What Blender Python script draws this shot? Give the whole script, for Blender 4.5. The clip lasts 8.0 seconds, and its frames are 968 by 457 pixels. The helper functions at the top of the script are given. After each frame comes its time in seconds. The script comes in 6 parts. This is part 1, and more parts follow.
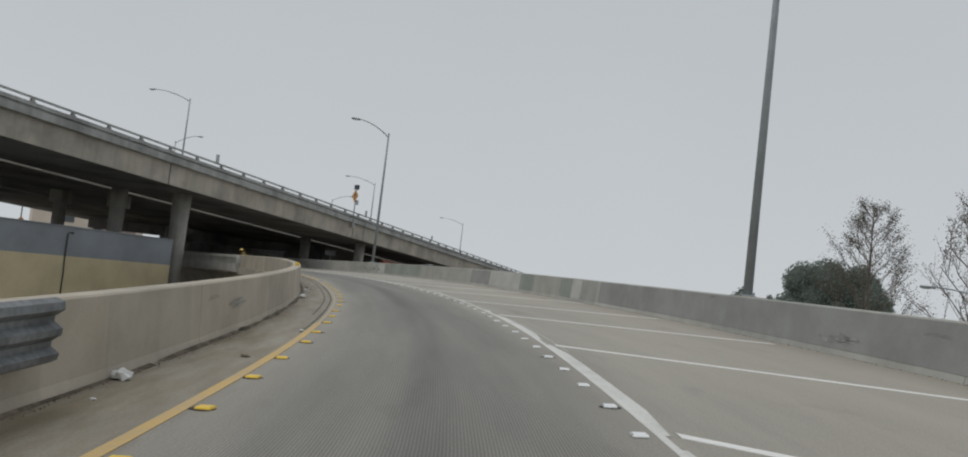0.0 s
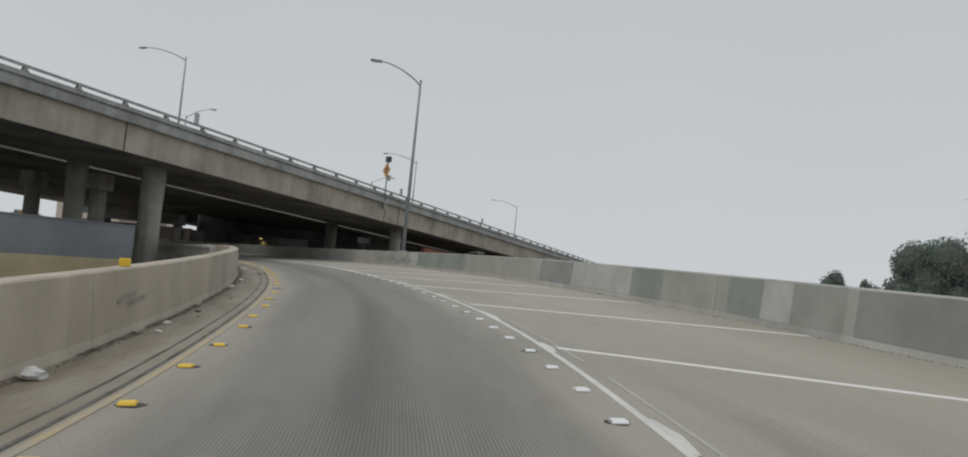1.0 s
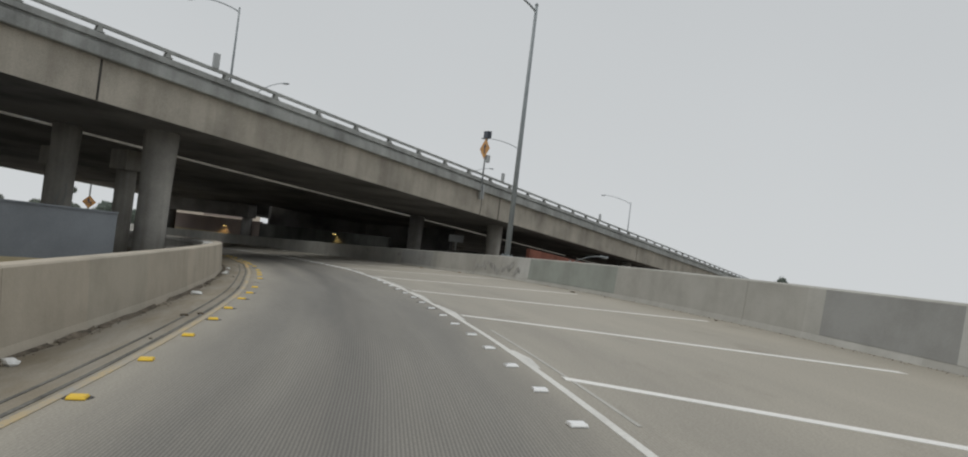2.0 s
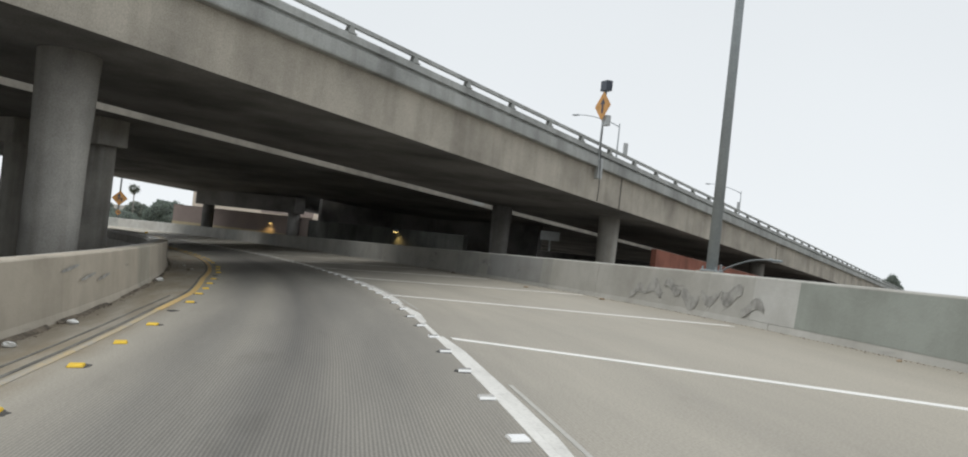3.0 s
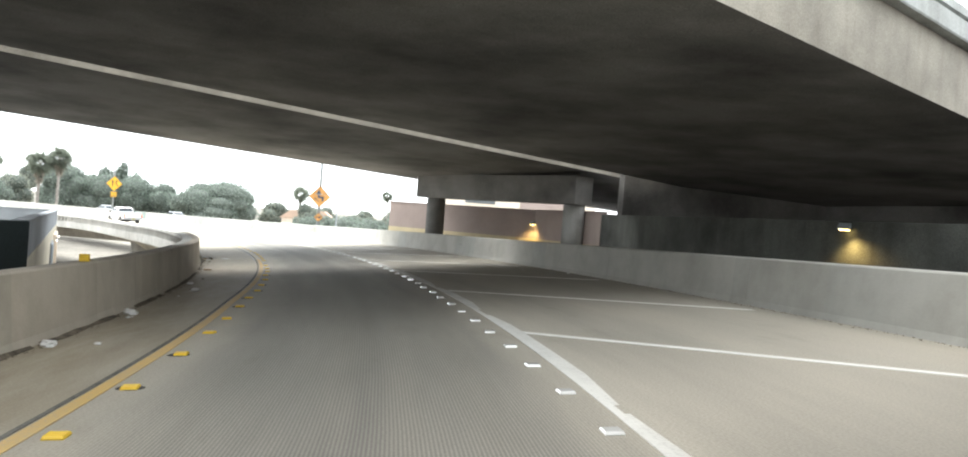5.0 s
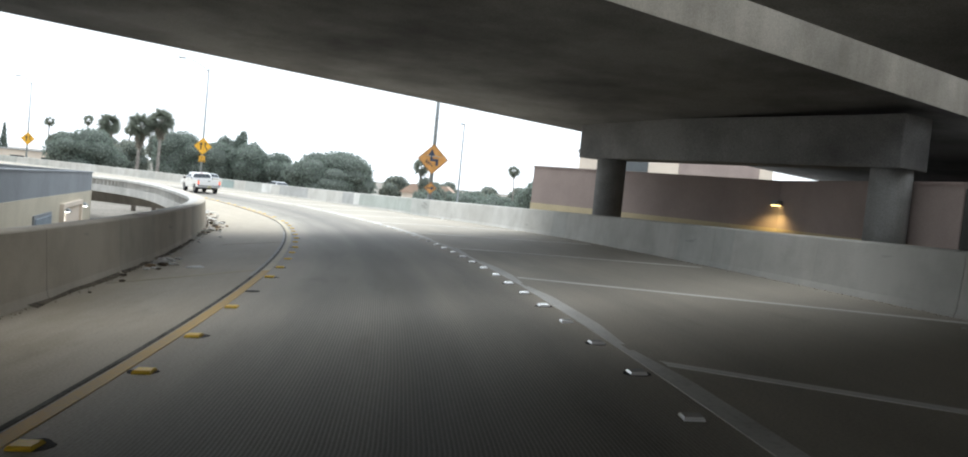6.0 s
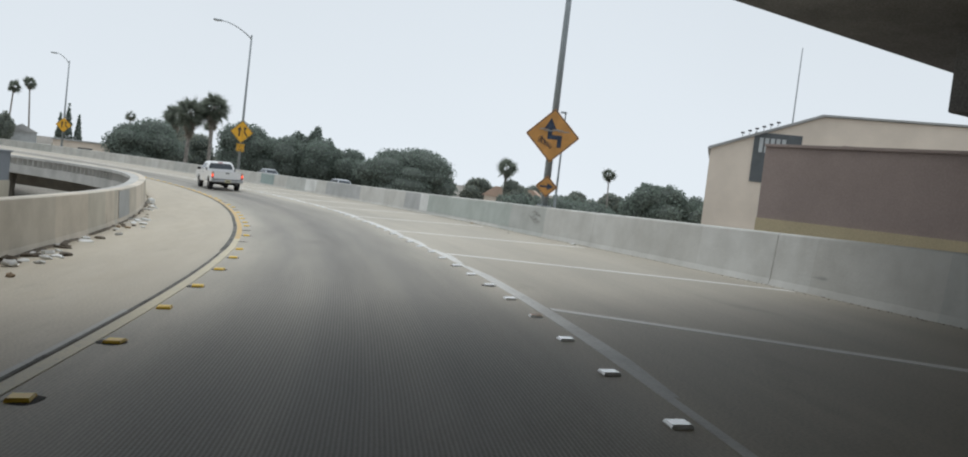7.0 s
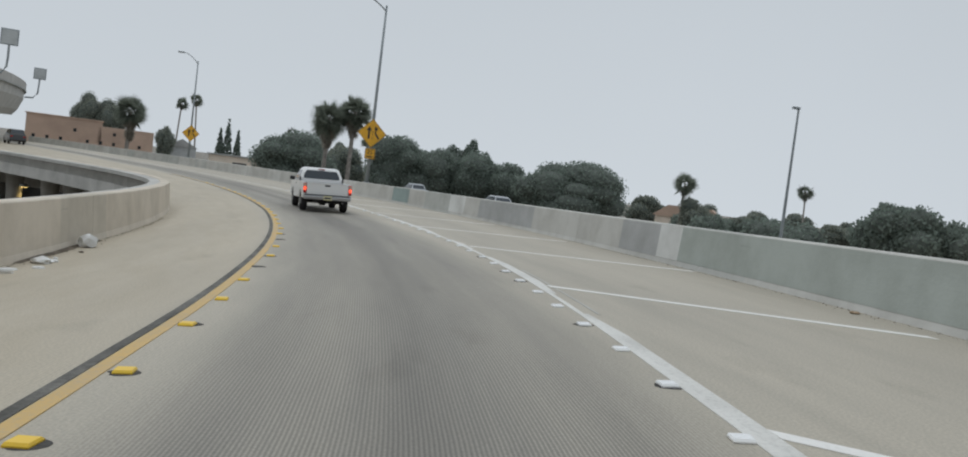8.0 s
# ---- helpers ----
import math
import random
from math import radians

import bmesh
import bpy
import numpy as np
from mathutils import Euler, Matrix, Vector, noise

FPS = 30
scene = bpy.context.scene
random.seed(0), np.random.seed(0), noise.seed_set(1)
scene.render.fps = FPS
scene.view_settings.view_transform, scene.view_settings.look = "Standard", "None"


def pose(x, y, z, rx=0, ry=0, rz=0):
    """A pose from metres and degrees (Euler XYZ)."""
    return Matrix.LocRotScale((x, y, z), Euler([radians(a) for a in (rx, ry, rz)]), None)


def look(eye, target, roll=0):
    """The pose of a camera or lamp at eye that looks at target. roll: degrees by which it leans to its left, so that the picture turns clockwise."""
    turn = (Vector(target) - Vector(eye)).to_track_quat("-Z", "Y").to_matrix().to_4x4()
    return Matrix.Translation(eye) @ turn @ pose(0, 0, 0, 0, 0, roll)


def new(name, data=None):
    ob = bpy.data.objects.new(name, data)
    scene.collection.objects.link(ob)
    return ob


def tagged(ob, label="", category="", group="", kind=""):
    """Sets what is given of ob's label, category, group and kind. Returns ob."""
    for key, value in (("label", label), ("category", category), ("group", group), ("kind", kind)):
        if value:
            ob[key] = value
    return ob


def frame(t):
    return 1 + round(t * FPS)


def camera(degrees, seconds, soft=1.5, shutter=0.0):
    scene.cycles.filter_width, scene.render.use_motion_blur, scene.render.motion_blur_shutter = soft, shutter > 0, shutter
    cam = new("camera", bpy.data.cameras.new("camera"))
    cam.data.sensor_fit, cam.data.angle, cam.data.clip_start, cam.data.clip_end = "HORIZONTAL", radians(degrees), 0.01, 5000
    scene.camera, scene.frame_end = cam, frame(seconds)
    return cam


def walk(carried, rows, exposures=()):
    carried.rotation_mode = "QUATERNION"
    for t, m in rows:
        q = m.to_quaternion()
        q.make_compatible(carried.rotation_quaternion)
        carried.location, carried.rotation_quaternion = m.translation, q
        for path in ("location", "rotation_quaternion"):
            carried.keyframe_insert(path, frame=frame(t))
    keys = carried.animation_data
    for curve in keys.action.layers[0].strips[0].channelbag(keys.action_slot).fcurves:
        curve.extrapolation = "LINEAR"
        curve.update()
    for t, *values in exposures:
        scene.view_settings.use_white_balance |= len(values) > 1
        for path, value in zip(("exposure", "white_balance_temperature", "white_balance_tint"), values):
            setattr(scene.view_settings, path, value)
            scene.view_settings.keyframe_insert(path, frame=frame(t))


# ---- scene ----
# An elevated freeway connector that curves left under three overpass decks.

# ---- camera ----
cam = camera(58.44, 8.0, soft=1.9)
PATH = [
    (0, (0.000, 0.000, 1.250), (-0.7910, 1.8324, 1.3785), 6.72),
    (0.5, (-3.419, 7.522, 1.460), (-4.2141, 9.3543, 1.5603), 6.28),
    (1, (-7.268, 15.000, 1.612), (-8.1654, 16.7855, 1.6965), 5.76),
    (1.2, (-8.950, 17.898, 1.675), (-9.8728, 19.6704, 1.7563), 5.85),
    (2.3, (-19.172, 32.580, 1.981), (-20.3181, 34.2183, 2.0305), 6.88),
    (2.5, (-21.342, 35.163, 1.997), (-22.5125, 36.7841, 2.0427), 6.72),
    (3, (-27.008, 41.551, 2.016), (-28.2305, 43.1338, 2.0480), 6.28),
    (3.5, (-33.069, 47.538, 1.982), (-34.3311, 49.0900, 2.0124), 4.90),
    (4, (-39.397, 53.065, 1.892), (-40.8481, 54.4408, 1.9098), 4.63),
    (4.5, (-46.632, 58.129, 1.729), (-48.1883, 59.3851, 1.7361), 3.88),
    (4.7, (-49.624, 60.127, 1.649), (-51.2070, 61.3488, 1.6517), 3.95),
    (5.8, (-67.763, 70.040, 1.225), (-69.5113, 71.0079, 1.1440), 5.42),
    (6, (-71.299, 71.544, 1.153), (-73.0705, 72.4685, 1.0640), 5.57),
    (6.5, (-80.197, 75.225, 0.979), (-82.0161, 76.0508, 0.8762), 6.21),
    (7, (-89.184, 78.328, 0.787), (-91.0327, 79.0854, 0.6886), 6.76),
    (7.5, (-98.278, 80.583, 0.631), (-100.1851, 81.1770, 0.5278), 6.83),
    (8, (-107.479, 82.227, 0.510), (-109.4323, 82.6429, 0.4090), 7.01),
]
EXPOSURE = [(0.0, 0.22, 6350, 10), (1.2, 0.28, 6450, 10), (2.5, 0.55, 6520, 10), (3.0, 0.88, 6420, 10), (3.5, 1.1, 6220, 10), (4.0, 2.15, 6050, 9), (4.3, 2.65, 6300, 9), (4.7, 2.8, 6480, 9), (5.8, 2.05, 6150, 9), (6.2, 1.5, 6080, 9), (6.6, 1.02, 5960, 9), (7.0, 0.75, 6140, 9), (7.5, 0.46, 6100, 9), (8.0, 0.36, 6140, 9)]
walk(cam, [(t, look(eye, target, roll)) for t, eye, target, roll in PATH], EXPOSURE)

# ---- light: a flat overcast sky and a weak broad sun behind it ----
world = bpy.data.worlds.new("overcast")
scene.world = world
world.use_nodes = True
wn, wl = world.node_tree.nodes, world.node_tree.links
for n in list(wn):
    wn.remove(n)
w_out = wn.new("ShaderNodeOutputWorld")
w_bg = wn.new("ShaderNodeBackground")
w_co = wn.new("ShaderNodeTexCoord")
w_sep = wn.new("ShaderNodeSeparateXYZ")
w_ramp = wn.new("ShaderNodeValToRGB")
w_noise = wn.new("ShaderNodeTexNoise")
w_mix = wn.new("ShaderNodeMix")
w_noise.inputs["Scale"].default_value = 1.6
w_noise.inputs["Detail"].default_value = 3
w_mix.data_type = "RGBA"
w_mix.blend_type = "MULTIPLY"
w_mix.inputs["Factor"].default_value = 0.12
stops = w_ramp.color_ramp.elements
stops[0].position, stops[0].color = 0.0, (0.51, 0.53, 0.54, 1)
stops[1].position, stops[1].color = 0.55, (0.41, 0.43, 0.445, 1)
zenith = stops.new(1.0)
zenith.color = (0.63, 0.65, 0.66, 1)
wl.new(w_co.outputs["Generated"], w_sep.inputs[0])
wl.new(w_co.outputs["Generated"], w_noise.inputs["Vector"])
wl.new(w_sep.outputs["Z"], w_ramp.inputs["Fac"])
wl.new(w_ramp.outputs["Color"], w_mix.inputs["A"])
wl.new(w_noise.outputs["Fac"], w_mix.inputs["B"])
wl.new(w_mix.outputs["Result"], w_bg.inputs["Color"])
w_bg.inputs["Strength"].default_value = 1.0
wl.new(w_bg.outputs[0], w_out.inputs[0])

sun = new("sun", bpy.data.lights.new("sun", "SUN"))
sun.data.energy, sun.data.angle, sun.data.color = 0.6, radians(40), (1.0, 0.97, 0.93)
sun.matrix_world = look((0, 0, 60), (30, 12, 0))


# ---- materials ----
def ramp_of(nodes, lo, hi, p0=0.35, p1=0.65):
    r = nodes.new("ShaderNodeValToRGB")
    r.color_ramp.elements[0].position, r.color_ramp.elements[0].color = p0, (*lo, 1)
    r.color_ramp.elements[1].position, r.color_ramp.elements[1].color = p1, (*hi, 1)
    return r


def mixed(nt, kind, fac, a, b):
    """A colour mix; fac, a, b are sockets or values."""
    m = nt.nodes.new("ShaderNodeMix")
    m.data_type, m.blend_type = "RGBA", kind
    for key, v in (("Factor", fac), ("A", a), ("B", b)):
        if isinstance(v, bpy.types.NodeSocket):
            nt.links.new(v, m.inputs[key])
        elif key == "Factor":
            m.inputs[key].default_value = v
        else:
            m.inputs[key].default_value = (*v, 1)
    return m.outputs["Result"]


def maths(nt, op, a, b=0.0, c=0.0):
    m = nt.nodes.new("ShaderNodeMath")
    m.operation = op
    for i, v in enumerate((a, b, c)):
        if isinstance(v, bpy.types.NodeSocket):
            nt.links.new(v, m.inputs[i])
        else:
            m.inputs[i].default_value = v
    return m.outputs[0]


def noise_tex(nt, vec, scale, detail=4, rough=0.55):
    n = nt.nodes.new("ShaderNodeTexNoise")
    n.inputs["Scale"].default_value, n.inputs["Detail"].default_value, n.inputs["Roughness"].default_value = scale, detail, rough
    if vec:
        nt.links.new(vec, n.inputs["Vector"])
    return n.outputs["Fac"]


def material(name, base, rough=0.8, metal=0.0, vary=0.15, grain=30.0, stain=0.6, bump=0.15, spec=0.3, streak=0.0):
    """A weathered surface: base colour with large stains, fine grain and relief, in object space."""
    m = bpy.data.materials.new(name)
    m.use_nodes = True
    nt = m.node_tree
    b = nt.nodes["Principled BSDF"]
    co = nt.nodes.new("ShaderNodeTexCoord").outputs["Object"]
    dark = tuple(c * (1 - 2 * vary) for c in base)
    light = tuple(min(1.0, c * (1 + vary)) for c in base)
    big = ramp_of(nt.nodes, dark, light, 0.3, 0.62)
    nt.links.new(noise_tex(nt, co, stain, 5, 0.6), big.inputs["Fac"])
    fine = noise_tex(nt, co, grain, 3)
    col = mixed(nt, "OVERLAY", vary * 1.6, big.outputs["Color"], (0.5, 0.5, 0.5))
    g = ramp_of(nt.nodes, (0.72, 0.72, 0.72), (1.12, 1.12, 1.12))
    nt.links.new(fine, g.inputs["Fac"])
    col = mixed(nt, "MULTIPLY", min(1.0, vary * 4), col, g.outputs["Color"])
    if streak:
        mp = nt.nodes.new("ShaderNodeMapping")
        mp.inputs["Scale"].default_value = (2.2, 2.2, 0.12)
        nt.links.new(co, mp.inputs["Vector"])
        sr = ramp_of(nt.nodes, (0.45, 0.42, 0.38), (1, 1, 1), 0.36, 0.56)
        nt.links.new(noise_tex(nt, mp.outputs[0], 1.0, 5), sr.inputs["Fac"])
        col = mixed(nt, "MULTIPLY", streak, col, sr.outputs["Color"])
    nt.links.new(col, b.inputs["Base Color"])
    b.inputs["Roughness"].default_value, b.inputs["Metallic"].default_value = rough, metal
    b.inputs["Specular IOR Level"].default_value = spec
    if bump:
        bp = nt.nodes.new("ShaderNodeBump")
        bp.inputs["Strength"].default_value, bp.inputs["Distance"].default_value = bump, 0.02
        nt.links.new(fine, bp.inputs["Height"])
        nt.links.new(bp.outputs[0], b.inputs["Normal"])
    return m


def plain(name, base, rough=0.5, metal=0.0, glow=None, power=0.0, coat=0.0, spec=0.5):
    m = bpy.data.materials.new(name)
    m.use_nodes = True
    b = m.node_tree.nodes["Principled BSDF"]
    b.inputs["Base Color"].default_value = (*base, 1)
    b.inputs["Roughness"].default_value, b.inputs["Metallic"].default_value = rough, metal
    b.inputs["Coat Weight"].default_value = coat
    b.inputs["Specular IOR Level"].default_value = spec
    if glow:
        b.inputs["Emission Color"].default_value, b.inputs["Emission Strength"].default_value = (*glow, 1), power
    return m


def uv_of(nt):
    u = nt.nodes.new("ShaderNodeUVMap")
    s = nt.nodes.new("ShaderNodeSeparateXYZ")
    nt.links.new(u.outputs[0], s.inputs[0])
    return u.outputs[0], s.outputs["X"], s.outputs["Y"]


def road_material():
    """Grooved concrete; UV is metres along the road and across it. Tyres have polished and darkened the lane."""
    m = bpy.data.materials.new("grooved_concrete")
    m.use_nodes = True
    nt = m.node_tree
    b = nt.nodes["Principled BSDF"]
    uv, along, across = uv_of(nt)
    big = ramp_of(nt.nodes, (0.268, 0.250, 0.214), (0.380, 0.352, 0.296), 0.32, 0.66)
    mp = nt.nodes.new("ShaderNodeMapping")
    mp.inputs["Scale"].default_value = (0.10, 0.9, 1)
    nt.links.new(uv, mp.inputs["Vector"])
    nt.links.new(noise_tex(nt, mp.outputs[0], 1.0, 6, 0.62), big.inputs["Fac"])
    col = big.outputs["Color"]
    # paler past the last overpass; stronger light there is put into the colour
    lit_stretch = nt.nodes.new("ShaderNodeMapRange")
    lit_stretch.interpolation_type = "SMOOTHSTEP"
    lit_stretch.inputs["From Min"].default_value, lit_stretch.inputs["From Max"].default_value = 70.0, 140.0
    nt.links.new(maths(nt, "ADD", along, maths(nt, "MULTIPLY", noise_tex(nt, uv, 0.12, 3), 14.0)), lit_stretch.inputs["Value"])
    col = mixed(nt, "MULTIPLY", lit_stretch.outputs[0], col, (1.32, 1.30, 1.26))
    # traffic film: darker over the driven lane, softly edged and uneven
    lane = maths(nt, "ABSOLUTE", maths(nt, "ADD", across, 0.1))
    film = nt.nodes.new("ShaderNodeMapRange")
    film.interpolation_type = "SMOOTHSTEP"
    film.inputs["From Min"].default_value, film.inputs["From Max"].default_value = 1.95, 1.0
    nt.links.new(lane, film.inputs["Value"])
    mp2 = nt.nodes.new("ShaderNodeMapping")
    mp2.inputs["Scale"].default_value = (0.05, 1.6, 1)
    nt.links.new(uv, mp2.inputs["Vector"])
    uneven = nt.nodes.new("ShaderNodeMapRange")
    uneven.inputs["From Min"].default_value, uneven.inputs["From Max"].default_value = 0.3, 0.7
    uneven.inputs["To Min"].default_value, uneven.inputs["To Max"].default_value = 0.5, 1.0
    nt.links.new(noise_tex(nt, mp2.outputs[0], 1.0, 4), uneven.inputs["Value"])
    col = mixed(nt, "MULTIPLY", maths(nt, "MULTIPLY", film.outputs[0], uneven.outputs[0]), col, (0.72, 0.74, 0.78))
    # oil dripped along the middle of the lane
    drip = nt.nodes.new("ShaderNodeMapRange")
    drip.interpolation_type = "SMOOTHSTEP"
    drip.inputs["From Min"].default_value, drip.inputs["From Max"].default_value = 0.55, 0.05
    nt.links.new(maths(nt, "ABSOLUTE", maths(nt, "ADD", across, 0.15)), drip.inputs["Value"])
    col = mixed(nt, "MULTIPLY", maths(nt, "MULTIPLY", drip.outputs[0], uneven.outputs[0]), col, (0.70, 0.70, 0.71))
    # pale dust blown against the right parapet
    dust = nt.nodes.new("ShaderNodeMapRange")
    dust.inputs["From Min"].default_value, dust.inputs["From Max"].default_value = 1.9, 5.2
    nt.links.new(maths(nt, "ADD", across, maths(nt, "MULTIPLY", noise_tex(nt, uv, 0.35, 4), 1.6)), dust.inputs["Value"])
    col = mixed(nt, "MIX", maths(nt, "MULTIPLY", dust.outputs[0], 0.5), col, (0.425, 0.388, 0.318))
    # dirt in the gutters beside the barriers
    gut = nt.nodes.new("ShaderNodeMapRange")
    gut.inputs["From Min"].default_value, gut.inputs["From Max"].default_value = 2.1, 3.0
    nt.links.new(maths(nt, "MULTIPLY", across, -1.0), gut.inputs["Value"])
    dn = ramp_of(nt.nodes, (0, 0, 0), (1, 1, 1), 0.38, 0.62)
    mp3 = nt.nodes.new("ShaderNodeMapping")
    mp3.inputs["Scale"].default_value = (0.5, 2.2, 1)
    nt.links.new(uv, mp3.inputs["Vector"])
    nt.links.new(noise_tex(nt, mp3.outputs[0], 1.0, 6, 0.7), dn.inputs["Fac"])
    col = mixed(nt, "MULTIPLY", maths(nt, "MULTIPLY", gut.outputs[0], dn.outputs["Color"]), col, (0.80, 0.77, 0.71))
    # tan dust over the wide left shoulder past the decks
    tan = nt.nodes.new("ShaderNodeMapRange")
    tan.interpolation_type = "SMOOTHSTEP"
    tan.inputs["From Min"].default_value, tan.inputs["From Max"].default_value = 2.1, 2.7
    nt.links.new(maths(nt, "ADD", maths(nt, "MULTIPLY", across, -1.0), maths(nt, "MULTIPLY", noise_tex(nt, uv, 0.6, 4), 0.4)), tan.inputs["Value"])
    col = mixed(nt, "MIX", maths(nt, "MULTIPLY", maths(nt, "MULTIPLY", tan.outputs[0], lit_stretch.outputs[0]), 0.55), col, (0.52, 0.455, 0.345))
    # brown grime on the left shoulder, up to where the road turns paler
    grime = nt.nodes.new("ShaderNodeMapRange")
    grime.interpolation_type = "SMOOTHSTEP"
    grime.inputs["From Min"].default_value, grime.inputs["From Max"].default_value = 2.05, 2.35
    nt.links.new(maths(nt, "ADD", maths(nt, "MULTIPLY", across, -1.0), maths(nt, "MULTIPLY", noise_tex(nt, uv, 1.4, 4), 0.25)), grime.inputs["Value"])
    old = maths(nt, "MULTIPLY", grime.outputs[0], maths(nt, "SUBTRACT", 1.0, lit_stretch.outputs[0]))
    col = mixed(nt, "MULTIPLY", maths(nt, "MULTIPLY", old, maths(nt, "ADD", 0.35, maths(nt, "MULTIPLY", dn.outputs["Color"], 0.65))), col, (0.74, 0.68, 0.58))
    # blotches of spilt oil and dark patches a metre or two long
    mp4 = nt.nodes.new("ShaderNodeMapping")
    mp4.inputs["Scale"].default_value = (0.22, 0.7, 1)
    nt.links.new(uv, mp4.inputs["Vector"])
    blot = ramp_of(nt.nodes, (0, 0, 0), (1, 1, 1), 0.60, 0.74)
    nt.links.new(noise_tex(nt, mp4.outputs[0], 1.7, 5, 0.6), blot.inputs["Fac"])
    col = mixed(nt, "MULTIPLY", maths(nt, "MULTIPLY", blot.outputs["Color"], 0.55), col, (0.70, 0.69, 0.67))
    # grain, cracks
    g = ramp_of(nt.nodes, (0.78, 0.78, 0.78), (1.12, 1.12, 1.12))
    nt.links.new(noise_tex(nt, uv, 45, 3), g.inputs["Fac"])
    col = mixed(nt, "MULTIPLY", 0.7, col, g.outputs["Color"])
    # grooves run along the lane, darker towards their bottoms
    wave = maths(nt, "SINE", maths(nt, "MULTIPLY", across, 2 * math.pi / 0.026))
    dirt = maths(nt, "MULTIPLY", maths(nt, "SUBTRACT", 1.0, maths(nt, "MULTIPLY_ADD", wave, 0.5, 0.5)), film.outputs[0])
    col = mixed(nt, "MULTIPLY", dirt, col, (0.62, 0.62, 0.62))
    nt.links.new(col, b.inputs["Base Color"])
    b.inputs["Roughness"].default_value = 0.62
    b.inputs["Specular IOR Level"].default_value = 0.35
    bp = nt.nodes.new("ShaderNodeBump")
    bp.inputs["Strength"].default_value, bp.inputs["Distance"].default_value = 0.22, 0.004
    nt.links.new(wave, bp.inputs["Height"])
    nt.links.new(bp.outputs[0], b.inputs["Normal"])
    return m


def barrier_material(name, seed, base, patchy=1.0):
    """Cast concrete with paint patches of several greys, laid over writing; UV is metres along and up."""
    m = bpy.data.materials.new(name)
    m.use_nodes = True
    nt = m.node_tree
    b = nt.nodes["Principled BSDF"]
    uv, along, up = uv_of(nt)
    # patches: cells of uneven length along the wall
    warp = maths(nt, "ADD", maths(nt, "MULTIPLY", along, 0.34), maths(nt, "MULTIPLY", noise_tex(nt, along, 0.25, 1), 2.2))
    cell = maths(nt, "FLOOR", maths(nt, "ADD", warp, seed))
    wn_ = nt.nodes.new("ShaderNodeTexWhiteNoise")
    wn_.noise_dimensions = "1D"
    nt.links.new(cell, wn_.inputs["W"])
    pr = nt.nodes.new("ShaderNodeValToRGB")
    pr.color_ramp.interpolation = "CONSTANT"
    e = pr.color_ramp.elements
    e[0].position, e[0].color = 0.0, (*base, 1)
    e[1].position, e[1].color = 0.46, (base[0] * 0.70, base[1] * 0.75, base[2] * 0.78, 1)
    for p, c in ((0.60, base), (0.68, (base[0] * 0.55, base[1] * 0.64, base[2] * 0.66)), (0.77, (base[0] * 1.3, base[1] * 1.32, base[2] * 1.36)), (0.86, (base[0] * 0.72, base[1] * 0.73, base[2] * 0.74)), (0.94, base)):
        k = e.new(p)
        k.color = (*c, 1)
    nt.links.new(wn_.outputs["Value"], pr.inputs["Fac"])
    paint = mixed(nt, "MIX", patchy, base, pr.outputs["Color"])
    # bays past the decks are brighter, the light there put into the colour
    far_lift = nt.nodes.new("ShaderNodeMapRange")
    far_lift.inputs["From Min"].default_value, far_lift.inputs["From Max"].default_value = 100.0, 135.0
    nt.links.new(along, far_lift.inputs["Value"])
    paint = mixed(nt, "MULTIPLY", far_lift.outputs[0], paint, (1.32, 1.33, 1.36))
    st = ramp_of(nt.nodes, (0.66, 0.65, 0.62), (1.06, 1.06, 1.05), 0.3, 0.6)
    nt.links.new(noise_tex(nt, uv, 0.8, 6, 0.65), st.inputs["Fac"])
    col = mixed(nt, "MULTIPLY", 0.6, paint, st.outputs["Color"])
    mp = nt.nodes.new("ShaderNodeMapping")
    mp.inputs["Scale"].default_value = (3.0, 0.25, 1)
    nt.links.new(uv, mp.inputs["Vector"])
    sr = ramp_of(nt.nodes, (0.78, 0.76, 0.72), (1, 1, 1), 0.34, 0.56)
    nt.links.new(noise_tex(nt, mp.outputs[0], 1.0, 5), sr.inputs["Fac"])
    col = mixed(nt, "MULTIPLY", 0.05 + 0.25 * patchy, col, sr.outputs["Color"])
    # scuffs left by tyres, in short dark strokes
    mp2 = nt.nodes.new("ShaderNodeMapping")
    mp2.inputs["Scale"].default_value = (0.55, 2.8, 1)
    mp2.inputs["Rotation"].default_value = (0, 0, 0.12)
    nt.links.new(uv, mp2.inputs["Vector"])
    sc = ramp_of(nt.nodes, (0, 0, 0), (1, 1, 1), 0.70, 0.78)
    nt.links.new(noise_tex(nt, mp2.outputs[0], 1.3, 3, 0.5), sc.inputs["Fac"])
    col = mixed(nt, "MIX", maths(nt, "MULTIPLY", sc.outputs["Color"], 0.5), col, (0.09, 0.09, 0.09))
    nt.links.new(col, b.inputs["Base Color"])
    b.inputs["Roughness"].default_value = 0.85
    b.inputs["Specular IOR Level"].default_value = 0.25
    bp = nt.nodes.new("ShaderNodeBump")
    bp.inputs["Strength"].default_value, bp.inputs["Distance"].default_value = 0.2, 0.02
    nt.links.new(noise_tex(nt, uv, 22, 4), bp.inputs["Height"])
    nt.links.new(bp.outputs[0], b.inputs["Normal"])
    return m


